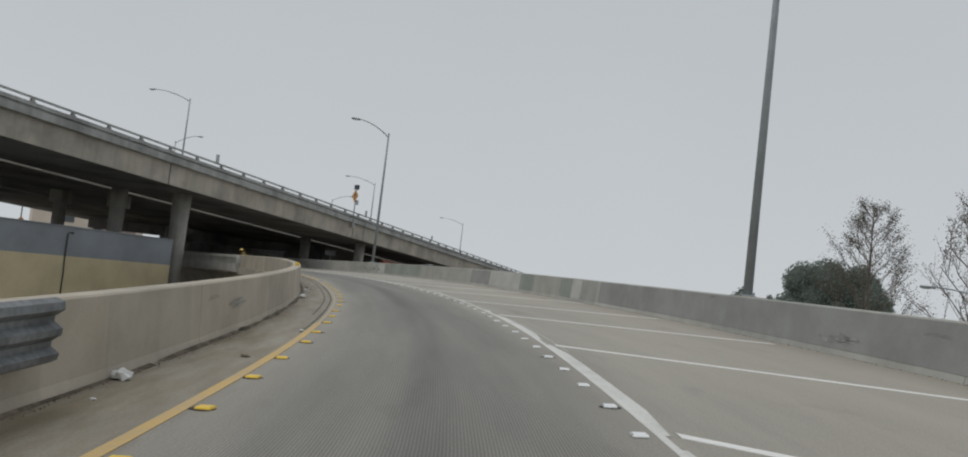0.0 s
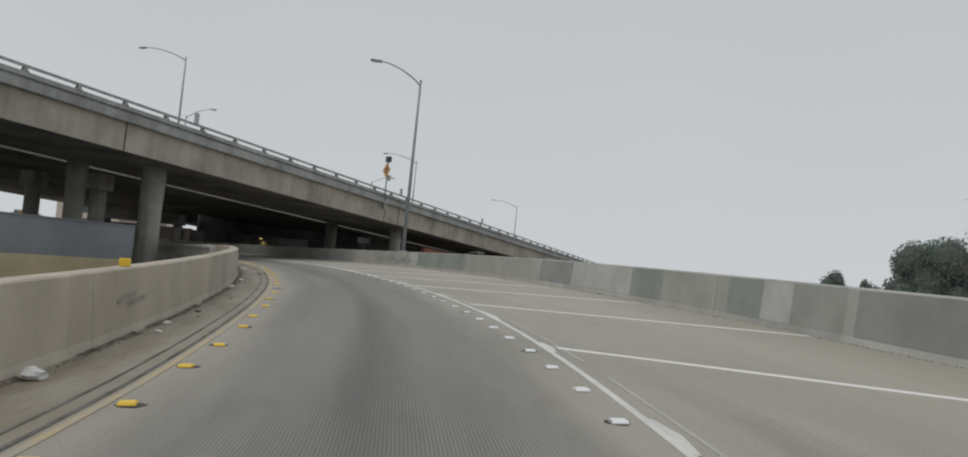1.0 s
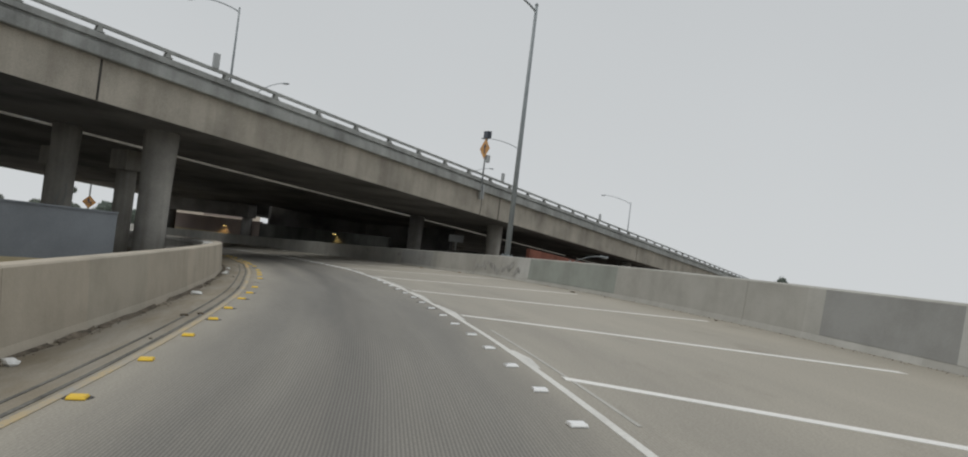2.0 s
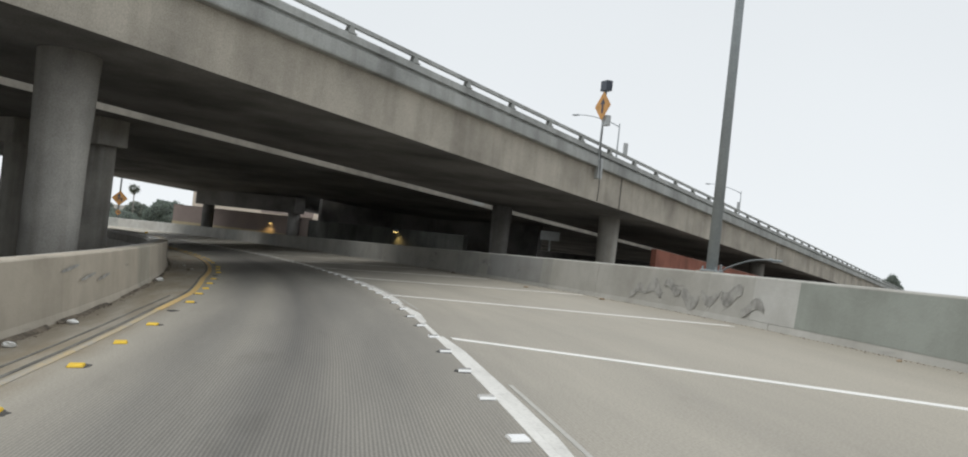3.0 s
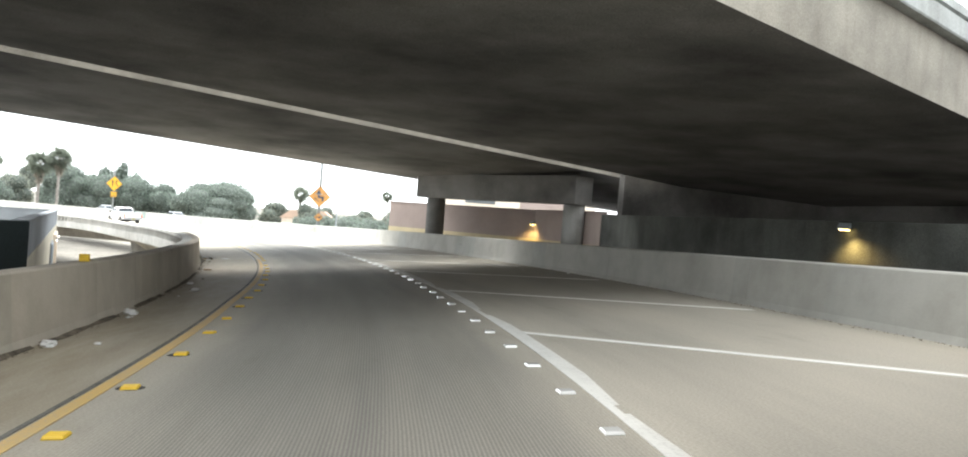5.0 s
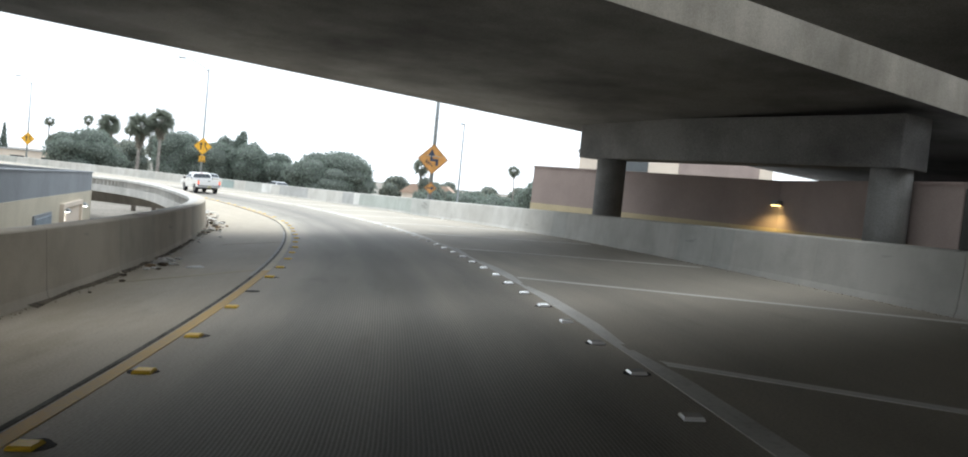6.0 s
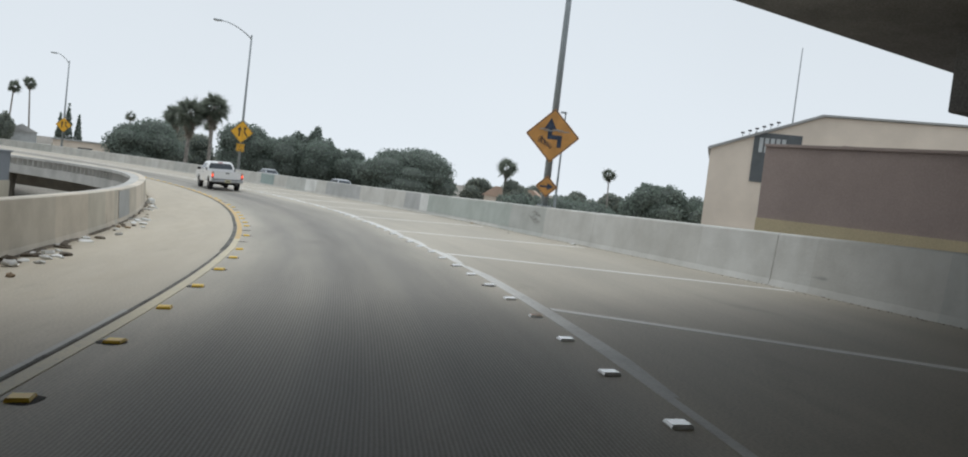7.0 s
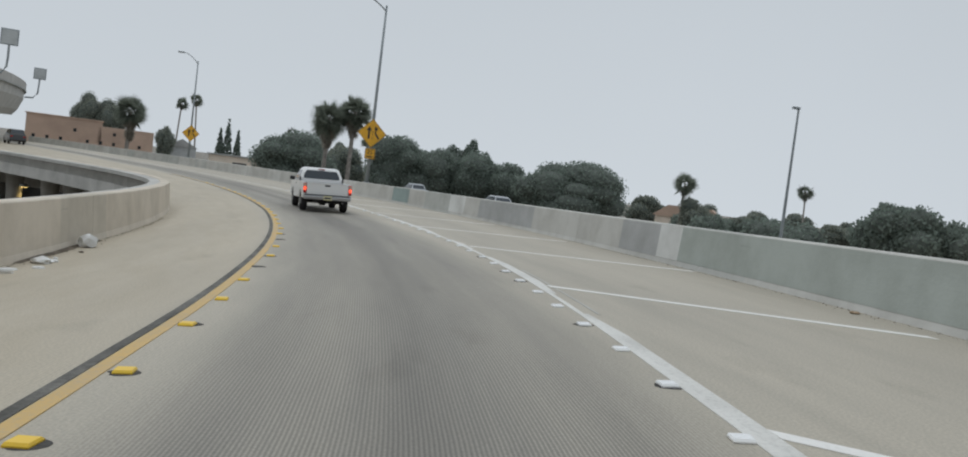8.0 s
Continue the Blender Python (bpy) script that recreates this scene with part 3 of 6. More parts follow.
for s0, s1 in ((13, 19.5), (20.5, 25), (26, 31), (32, 38), (39, 45), (54, 57), (64.5, 67), (68, 71.5), (151, 156)):
    bm = bmesh.new()
    rows = [[on_road(q, white_left(q) + 0.26, 0.0), on_road(q, white_left(q) + 0.26, 0.005), on_road(q, white_left(q) + 0.225, 0.005), on_road(q, white_left(q) + 0.225, 0.0)] for q in np.linspace(s0, s1, 8)]
    loft(bm, rows)
    part("older_line", bm, M_GHOST, line, "older flaked white line")
for s0, s1, paint, say in ((-60, 16, M_YELLOW, "worn yellow edge line on concrete"), (16, 63, M_YELLOW_WORN, "flaked yellow edge line, half gone"), (63, 118, M_YELLOW, "worn yellow edge line on concrete"), (118, 141, M_YELLOW_PALE, "pale yellow edge line on concrete"), (141, 205, M_YELLOW, "worn yellow edge line on concrete")):
    stripe("yellow_edge_line", s0, s1, yellow_lat, 0.07 if paint is M_YELLOW_WORN else 0.11, paint, say)
stripe("old_edge_line", 117, 131, lambda s: yellow_lat(s) - 0.14, 0.05, M_GHOST, "old pale line beside the yellow line")
for s0, s1, off, wide in ((14, 138, -0.10, 0.04), (18, 66, -0.27, 0.03), (138, 205, -0.11, 0.085)):
    stripe("pavement_joint", s0, s1, lambda s: yellow_lat(s) + off, wide, M_TAR, "dark filled joint beside the yellow line")

HATCH = [-29.0, -22.0, -15.0, -7.9, -0.4, 6.9, 14.0, 21.1, 27.3, 34.4, 41.0, 47.2, 53.5, 60.3, 68.0, 75.2, 81.6, 88.2, 95.2, 102.5, 110.4, 117.7, 125.0, 132.0, 139.2, 146.3, 153.7, 161.0, 168.0, 175.0, 182.0, 189.0]
for i, s in enumerate(HATCH):
    bm = bmesh.new()
    reach = right_edge(s - 4.5) - (0.35 if i % 3 else 0.1)
    back = 0.95 * (reach - white_lat(s))
    if 47 < s < 63:
        reach -= 0.4
    w = 0.10
    rows = []
    for k in range(9):
        q = k / 8
        lat, ss = white_lat(s) + 0.1 + (reach - white_lat(s) - 0.1) * q, s - back * q
        rows.append([on_road(ss + w, lat, 0), on_road(ss + w, lat, 0.006), on_road(ss - w, lat, 0.006), on_road(ss - w, lat, 0)])
    loft(bm, rows)
    single("hatch_line", bm, M_HATCH, "slanting white hatch line across the wide shoulder", "road marking", "structure", "hatch lines")

# raised markers: low square blocks with sloping faces, each on a pad of dark adhesive
def marker_mesh(name, mat):
    bm = bmesh.new()
    low = [bm.verts.new((x * 0.072, y * 0.064, 0.0)) for x, y in ((-1, -1), (1, -1), (1, 1), (-1, 1))]
    mid = [bm.verts.new((x * 0.071, y * 0.064, 0.009)) for x, y in ((-1, -1), (1, -1), (1, 1), (-1, 1))]
    top = [bm.verts.new((x * 0.056, y * 0.057, 0.023)) for x, y in ((-1, -1), (1, -1), (1, 1), (-1, 1))]
    for a, b in ((low, mid), (mid, top)):
        for k in range(4):
            bm.faces.new((a[k], a[(k + 1) % 4], b[(k + 1) % 4], b[k]))
    bm.faces.new(top)
    bm.faces.new(list(reversed(low)))
    return finish(bm, name, mat)


def pad_mesh(seed):
    r = random.Random(seed)
    bm = bmesh.new()
    out = [(0.105 * r.uniform(0.8, 1.15) * math.cos(0.4488 * k), 0.105 * r.uniform(0.8, 1.15) * math.sin(0.4488 * k)) for k in range(14)]
    low = [bm.verts.new((x * 1.04, y * 1.04, 0.0)) for x, y in out]
    top = [bm.verts.new((x, y, 0.004)) for x, y in out]
    bm.faces.new(top)
    for k in range(14):
        bm.faces.new((low[k], low[(k + 1) % 14], top[(k + 1) % 14], top[k]))
    return finish(bm, "adhesive_pad", M_SEAM)


mesh_w, mesh_y = marker_mesh("white_marker", M_MARK_W), marker_mesh("amber_marker", M_MARK_Y)
pads = [pad_mesh(k) for k in range(5)]
rng = random.Random(5)


def seat(ob, s, lat, up=0.0, turn=0.0):
    e = float(np.interp(s, BANK_S, BANK_E))
    ob.matrix_world = Matrix.Translation(on_road(s, lat, up)) @ Matrix.Rotation(heading(s) + turn, 4, "Z") @ Matrix.Rotation(-math.atan(e), 4, "X")
    return ob


for s in np.arange(-20, 196, 1.34):
    ob = tagged(new("white_marker", mesh_w), "square white reflective road marker", "road marker", "white markers", "structure")
    seat(ob, s, marker_lat(s) + rng.uniform(-0.02, 0.02), 0.003, rng.uniform(-0.1, 0.1))
    if rng.random() < 0.35:
        part("adhesive_pad", pads[rng.randrange(5)], None, ob, "dark adhesive pad").matrix_basis = Matrix.Translation((rng.uniform(-0.02, 0.02), 0, -0.003))
for s in np.arange(-20, 196, 1.8):
    at = s + rng.uniform(-0.15, 0.15)
    if rng.random() < 0.10:
        ob = tagged(new("adhesive_pad", pads[rng.randrange(5)]), "dark adhesive pad left by a lost marker", "road marker", "amber markers", "structure")
        seat(ob, at, amber_lat(s) + rng.uniform(-0.03, 0.03), 0.0, rng.uniform(0, 6))
        continue
    ob = tagged(new("amber_marker", mesh_y), "square amber reflective road marker", "road marker", "amber markers", "structure")
    seat(ob, at, amber_lat(s) + rng.uniform(-0.025, 0.025), 0.003, rng.uniform(-0.15, 0.15))
    if rng.random() < 0.7:
        part("adhesive_pad", pads[rng.randrange(5)], None, ob, "dark adhesive pad").matrix_basis = Matrix.Translation((rng.uniform(-0.03, 0.05), rng.uniform(-0.03, 0.03), -0.003))

# ---- overpass decks: u runs west across them, v runs along them to the north, falling gently ----
O_X, O_Y, DX, DY = -43.95, 46.12, -0.1017, 0.9948


def deck_z(u, v):
    return 5.586 - 0.0408 * v + 0.0042 * u


def on_deck(u, v, up=0.0):
    """up counts from the underside."""
    return Vector((O_X - DY * u + DX * v, O_Y + DX * u + DY * v, deck_z(u, v) + up))


def swept_deck(bm, prof, v0, v1, step=6.0):
    n = int((v1 - v0) / step) + 1
    loft(bm, [[on_deck(u, v, z) for u, z in prof] for v in np.linspace(v0, v1, n)], closed=True)


DECK_DIR = math.atan2(DY, DX)


def overpass(label, prof, v0, v1, rails, columns, caps):
    u0, u1 = prof[0][0], prof[-1][0]
    root = empty("overpass", Matrix.Translation(on_deck((u0 + u1) / 2, 0, -8)), label, "bridge", "structure", "overpass decks")
    inv = root.matrix_world.inverted()

    def add(name, bm, mat, label="", smooth=False, mesh=None):
        ob = part(name, mesh or bm, mat, root, label, smooth)
        ob.matrix_parent_inverse = inv
        return ob

    bm = bmesh.new()
    low, high = prof[0][1], prof[-1][1]
    swept_deck(bm, [(u0, low + 1.46)] + prof + [(u1, low + 1.46)], v0, v1)
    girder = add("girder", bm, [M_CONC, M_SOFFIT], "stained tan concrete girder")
    # level faces take the darker concrete, the underside's shade in its colour
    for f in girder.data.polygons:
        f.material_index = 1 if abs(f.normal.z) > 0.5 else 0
    for side, u in ((-1, u0), (1, u1)):
        bm = bmesh.new()
        swept_deck(bm, [(u + side * a, low + b) for a, b in ((0.27, 1.464), (0.29, 1.50), (0.27, 1.90), (0.06, 1.93), (0.06, 2.04), (0.19, 2.06), (0.17, 2.26), (0.10, 2.30), (-0.35, 2.30), (-0.35, 1.464))], v0, v1)
        add("curb", bm, M_CURB, "grey painted slab edge and curb")
    for u in rails:
        side = -1 if u == u0 else 1
        uu = u + side * 0.02
        bm = bmesh.new()
        swept_deck(bm, [(uu - 0.07, low + 2.50), (uu - 0.05, low + 2.62), (uu + 0.05, low + 2.62), (uu + 0.07, low + 2.50)], v0, v1)
        add("rail", bm, M_CURB, "grey tube rail")
        bm = bmesh.new()
        for sx in (-1, 1):
            add_prism(bm, [(-0.15, 0.0), (0.15, 0.0), (0.07, 0.21), (-0.07, 0.21)], 0.03, Matrix.Translation((0, 0.07 * sx, 0)))
        add_box(bm, (0, 0, 0.1), (0.10, 0.12, 0.20))
        add_box(bm, (0, 0.0, 0.015), (0.36, 0.26, 0.03))
        post = finish(bm, "rail_post", M_CURB)
        for v in np.arange(v0 + 1.5, v1, 3.05):
            ob = add("rail_post", None, None, mesh=post)
            ob.matrix_basis = Matrix.Translation(on_deck(uu, v, low + 2.30)) @ Matrix.Rotation(DECK_DIR, 4, "Z")
    for u, v, r, head in columns:
        soffit = float(np.interp(u, [a for a, _ in prof], [b for _, b in prof]))
        top, foot = on_deck(u, v, soffit + 0.02), on_deck(u, v)
        if caps:
            top.z -= 1.0
        bm = bmesh.new()
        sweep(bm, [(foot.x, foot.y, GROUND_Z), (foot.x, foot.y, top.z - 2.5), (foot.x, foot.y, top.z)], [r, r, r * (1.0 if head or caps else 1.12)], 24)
        # columns deep under the decks get the copy darkened for shade
        add("column", bm, M_COLUMN_SHADE if 8.6 < u < 15 or u > 30 else M_COLUMN, "round concrete column", True)
        if head:
            bm = bmesh.new()
            m = Matrix.Translation((foot.x, foot.y, top.z - 0.62)) @ Matrix.Rotation(DECK_DIR, 4, "Z")
            add_box(bm, (0, 0, 0), (head, head, 1.24), m, 0.04)
            add("column_head", bm, M_COLUMN, "square concrete column head")
    # cap beams use the soffit's concrete too, shade painted into it
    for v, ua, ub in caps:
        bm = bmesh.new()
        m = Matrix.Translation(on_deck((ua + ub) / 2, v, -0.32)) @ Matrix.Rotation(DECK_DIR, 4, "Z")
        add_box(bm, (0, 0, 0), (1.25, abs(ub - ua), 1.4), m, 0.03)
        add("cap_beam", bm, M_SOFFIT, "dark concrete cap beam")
    return root


over_1 = overpass("long tan concrete overpass with a tube rail", [(0.0, 0.0), (9.4, 0.0), (9.9, 0.72), (12.5, 0.85)], -75, 190, (0.0,), [(2.94, 5.65, 0.64, 0), (8.45, 5.3, 0.56, 0), (2.6, 37.0, 0.52, 0), (8.9, 36.2, 0.52, 0), (2.6, 69.0, 0.54, 0), (8.9, 69.0, 0.54, 0), (2.8, -27, 0.6, 0), (8.9, -27, 0.6, 0)], [])
over_2 = overpass("wide middle overpass deck of stained concrete", [(16.4, 0.73), (34.1, 0.40)], -75, 190, (), [(18.6, 17.3, 0.60, 1.5), (25.6, 17.5, 0.60, 1.5), (18.6, -14, 0.60, 1.5), (27.0, -14, 0.60, 1.5)], [])
over_3 = overpass("last overpass deck over the ramp", [(37.0, 0.65), (51.9, 0.10)], -75, 190, (51.9,), [(49.1, 49.6, 0.54, 0), (38.0, 49.6, 0.54, 0), (49.1, 8.0, 0.62, 0), (39.0, 8.0, 0.62, 0)], [(49.6, 50.3, 37.4), (8.0, 50.3, 37.2)])

# a faint pale scrawl on a column of the back row
foot = on_deck(8.45, 5.3)
way = math.atan2(34.0 - foot.y, -20.0 - foot.x)
bm = bmesh.new()
for k in range(2):
    sweep(bm, [(foot.x + 0.565 * math.cos(way + 0.35 * math.sin(q + k) + 0.1), foot.y + 0.565 * math.sin(way + 0.35 * math.sin(q + k) + 0.1), 2.3 + 0.55 * math.cos(q * 0.9 + 0.4 * k)) for q in np.linspace(0, 5.5, 16)], 0.022, 5)
ob = part("pale_scrawl", bm, M_CURB, over_1, "faint pale scrawl")
ob.matrix_parent_inverse = over_1.matrix_world.inverted()

# expansion joint and drain stains on the near fascia
for v in (0.0, 32.0, 64.0, -32.0):
    bm = bmesh.new()
    m = Matrix.Translation(on_deck(-0.004, v, 0.73)) @ Matrix.Rotation(DECK_DIR, 4, "Z")
    add_box(bm, (0, 0, 0), (0.09, 0.02, 1.44), m)
    ob = part("joint", bm, M_SEAM, over_1)
    ob.matrix_parent_inverse = over_1.matrix_world.inverted()

# pale coats of paint on the girder of the middle deck
for v, wide in ((45.4, 1.5), (9.0, 0.9)):
    bm = bmesh.new()
    m = Matrix.Translation(on_deck(16.394, v, 0.73 + 0.72)) @ Matrix.Rotation(DECK_DIR, 4, "Z")
    add_box(bm, (0, 0, 0), (wide, 0.006, 1.3), m)
    ob = part("overpaint_coat", bm, M_COAT_LIGHT, over_2, "pale rolled-on paint")
    ob.matrix_parent_inverse = over_2.matrix_world.inverted()

# ---- lamps ----
M_LENS = plain("lamp_lens", (0.6, 0.6, 0.58), 0.2)


def street_lamp(place, h, arm, yaw, label, r0=0.11, group="ramp lamps", rise=0.95):
    """A tapered steel pole with a curved arm; yaw is the arm's heading."""
    root = empty("street_lamp", Matrix.Translation(place), label, "street lamp", group=group)
    bm = bmesh.new()
    sweep(bm, [(0, 0, 0), (0, 0, h * 0.5), (0, 0, h)], [r0, r0 * 0.8, r0 * 0.55], 16)
    part("pole", bm, M_POLE, root, smooth=True)
    bm = bmesh.new()
    add_box(bm, (0, 0, 0.02), (0.34, 0.34, 0.04), bevel=0.01)
    for x in (-0.13, 0.13):
        for y in (-0.13, 0.13):
            add_tube(bm, (x, y, 0.03), (x, y, 0.10), 0.018, n=6)
    part("base_plate", bm, M_POLE, root)
    bm = bmesh.new()
    sweep(bm, [(0, 0, h - 0.02), (0, 0, h + 0.05), (0, 0, h + 0.10)], [r0 * 0.58, r0 * 0.58, r0 * 0.2], 12)
    part("pole_cap", bm, M_POLE, root, smooth=True)
    c, s = math.cos(yaw), math.sin(yaw)
    pts = [(c * arm * q, s * arm * q, h - 0.25 + rise * math.sin(q * math.pi * 0.5) ** 0.85) for q in np.linspace(0, 1, 10)]
    bm = bmesh.new()
    sweep(bm, pts, [0.045 - 0.014 * q for q in np.linspace(0, 1, 10)], 8)
    part("arm", bm, M_POLE, root, smooth=True)
    bm = bmesh.new()
    m = Matrix.Translation((c * (arm + 0.28), s * (arm + 0.28), h + rise - 0.27)) @ Matrix.Rotation(yaw, 4, "Z")
    add_box(bm, (0, 0, 0), (0.70, 0.27, 0.12), m, 0.05)
    add_box(bm, (-0.22, 0, 0.07), (0.12, 0.12, 0.06), m, 0.02)
    head = part("lamp_head", bm, M_POLE, root, "grey cobra lamp head")
    bm = bmesh.new()
    add_box(bm, (0.08, 0, -0.07), (0.34, 0.2, 0.05), m, 0.02)
    part("lens", bm, M_LENS, head)
    return root


def toward_road(p):
    """The heading from a place to the nearest point of the lane."""
    i = int(np.argmin((LINE_X - p[0]) ** 2 + (LINE_Y - p[1]) ** 2))
    return math.atan2(LINE_Y[i] - p[1], LINE_X[i] - p[0])


def lamp_on_barrier(s, h, label, arm=2.5):
    """A lamp on a pilaster of the right parapet."""
    e = right_edge(s)
    p = on_road(s, e + 0.33, 0.845)
    bm = bmesh.new()
    m = Matrix.Translation(on_road(s, e + 0.42, 0.30)) @ Matrix.Rotation(heading(s), 4, "Z")
    add_box(bm, (0, 0, 0), (0.62, 0.56, 1.086), m, 0.02)
    single("lamp_pilaster", bm, M_CONC, "concrete pilaster of the parapet under a lamp", "pilaster", "structure")
    return street_lamp(p, h, arm, toward_road(p), label)


lamp_on_barrier(65.2, 9.95, "tall grey steel street lamp standing on the parapet")
lamp_on_barrier(19.2, 10.2, "tall grey steel street lamp standing on the parapet")
lamp_on_barrier(146.8, 10.0, "tall grey steel street lamp that carries a curve sign")
lamp_on_barrier(192.6, 10.5, "tall grey steel street lamp that carries a merge sign")
lamp_on_barrier(236.0, 9.9, "far grey steel street lamp that carries a merge sign", 1.5)
for v in (-20, 23.0, 69.0, 112.0):
    p = on_deck(16.65, v, 0.73 + 2.30)
    street_lamp(p, 8.6, 4.4, DECK_DIR + math.pi / 2, "slender grey street lamp with a long arm on the overpass", 0.10, "overpass lamps", 1.1)
for v in (-47, -2, 44.0, 89.0):
    p = on_deck(33.9, v, 0.40 + 2.30)
    street_lamp(p, 8.4, 3.4, DECK_DIR - math.pi / 2, "slender grey street lamp with a long arm on the overpass", 0.10, "overpass lamps", 1.1)
street_lamp((-43.6, 82.2, GROUND_Z), 8.7, 2.9, radians(-20), "street lamp of the lower road, its head just above the parapet", 0.1, "lower road lamps", 0.8)
street_lamp((6.6, 44.2, GROUND_Z), 9.6, 3.2, radians(170), "street lamp of the lower road, its head just above the parapet", 0.1, "lower road lamps", 0.8)


# ---- signs ----
def rounded(h, r, n=4):
    """The outline of a diamond of half diagonal h with rounded corners."""
    out = []
    for k in range(4):
        a = math.pi / 2 * k
        c = (math.cos(a) * (h - r * 1.414), math.sin(a) * (h - r * 1.414))
        for j in range(n + 1):
            b = a - math.pi / 4 + math.pi / 2 * j / n
            out.append((c[0] + r * math.cos(b), c[1] + r * math.sin(b)))
    return out


def ring_plate(bm, outer, inner, y, thick):
    """A thin raised border between two outlines."""
    n = len(outer)
    o = [bm.verts.new((x, y, z)) for x, z in outer]
    i = [bm.verts.new((x, y, z)) for x, z in inner]
    o2 = [bm.verts.new((x, y + thick, z)) for x, z in outer]
    i2 = [bm.verts.new((x, y + thick, z)) for x, z in inner]
    for k in range(n):
        j = (k + 1) % n
        bm.faces.new((o[k], o[j], i[j], i[k]))
        bm.faces.new((o2[j], o2[k], i2[k], i2[j]))
        bm.faces.new((o[j], o[k], o2[k], o2[j]))
        bm.faces.new((i[k], i[j], i2[j], i2[k]))


def flat(bm, outline, y=-0.010, thick=0.003):
    add_prism(bm, outline, thick, Matrix.Translation((0, y, 0)))


def warning_sign(place, yaw, size, label, symbol, post_back=0.09, fade=M_BLACK, sheet=None):
    """A diamond plate with border and symbol; its front is -y."""
    root = empty("warning_sign", Matrix.Translation(place) @ Matrix.Rotation(yaw, 4, "Z"), label, "road sign")
    h = size / math.sqrt(2)
    bm = bmesh.new()
    add_prism(bm, rounded(h, 0.05), 0.006, Matrix.Identity(4))
    part("plate", bm, sheet or M_SIGN_Y, root, "amber diamond plate")
    bm = bmesh.new()
    ring_plate(bm, rounded(h - 0.025, 0.045), rounded(h - 0.05, 0.04), -0.006, 0.0025)
    part("border", bm, fade, root)
    bm = bmesh.new()
    symbol(bm, h)
    part("symbol", bm, fade, root, "black arrow symbol")
    for z in (0.3 * h, -0.3 * h):
        bm = bmesh.new()
        add_box(bm, (0, post_back / 2 + 0.004, z), (0.30, post_back - 0.004, 0.05))
        part("bracket", bm, M_GALV, root)
    return root


def curve_symbol(bm, h):
    """A reverse turn to the left and up."""
    k = h / 0.86
    flat(bm, [(0.30 * k, -0.36 * k), (0.30 * k, 0.02 * k), (-0.02 * k, 0.02 * k), (-0.02 * k, 0.22 * k), (-0.16 * k, 0.22 * k), (-0.16 * k, -0.12 * k), (0.16 * k, -0.12 * k), (0.16 * k, -0.36 * k)])
    flat(bm, [(-0.09 * k, 0.56 * k), (-0.28 * k, 0.20 * k), (0.10 * k, 0.20 * k)], -0.0135)


def merge_symbol(bm, h):
    k = h / 0.86
    flat(bm, [(-0.24 * k, -0.34 * k), (-0.24 * k, 0.16 * k), (-0.34 * k, 0.16 * k), (-0.18 * k, 0.42 * k), (-0.02 * k, 0.16 * k), (-0.12 * k, 0.16 * k), (-0.12 * k, -0.34 * k)])
    flat(bm, [(0.36 * k, -0.32 * k), (0.14 * k, 0.02 * k), (0.20 * k, 0.16 * k), (0.12 * k, 0.20 * k), (0.14 * k, 0.44 * k), (0.34 * k, 0.30 * k), (0.27 * k, 0.22 * k), (0.22 * k, 0.05 * k), (0.46 * k, -0.27 * k)])
    for z in (-0.32, -0.14, 0.04):
        flat(bm, [(0.02 * k, z * k), (0.05 * k, z * k), (0.05 * k, (z + 0.10) * k), (0.02 * k, (z + 0.10) * k)])


def facing(place, s):
    """Yaw of a plate at place whose front (-y) looks back at the driver at s."""
    d = on_road(s, 0) - Vector(place)
    return math.atan2(d.y, d.x) + math.pi / 2


def on_pole(s, z):
    """A place just before the lamp pole at s, on the side of the traffic, at height z above the road."""
    p = on_road(s, right_edge(s) + 0.33, z)
    d = (on_road(s - 30, 0, z) - p).normalized()
    return p + Vector((d.x, d.y, 0)) * 0.20


def faded(name, base):
    return material(name, base, 0.5, vary=0.08, grain=3, stain=2.4, bump=0.0, spec=0.3)


M_FADED = material("faded_blue_black_ink", (0.055, 0.075, 0.12), 0.5, vary=0.25, grain=12, stain=3.5, bump=0.0)
M_OLD_SHEET = faded("sunfaded_amber_sheeting", (0.66, 0.34, 0.11))
p = on_pole(146.8, 2.92)
warning_sign(p, facing(p, 112), 1.11, "sun-faded amber curve sign with scrawls, on a lamp post", curve_symbol, 0.12, M_FADED, M_OLD_SHEET)
sign_root = scene.objects["warning_sign"]
bm = bmesh.new()
gs = random.Random(3)
for k in range(3):
    x0, z0 = gs.uniform(-0.5, -0.1), 0.16 + 0.04 * k
    sweep(bm, [(x0 + 0.13 * i, -0.016, z0 - 0.05 * k + 0.03 * math.sin(i * 1.9 + k)) for i in range(7)], 0.007, 5)
part("pale_scrawl", bm, M_PALE, sign_root, "smeared pale scrawl")
bm = bmesh.new()
for k in range(4):
    x0, z0 = -0.34 + 0.09 * k, -0.14 - 0.05 * k
    sweep(bm, [(x0 + 0.07 * math.cos(i * 1.1 + k), -0.015, z0 + 0.10 * math.sin(i * 1.3)) for i in range(9)], 0.006, 5)
part("dark_scrawl", bm, M_FADED, sign_root, "thin dark scrawl")
p = on_pole(192.6, 3.80)
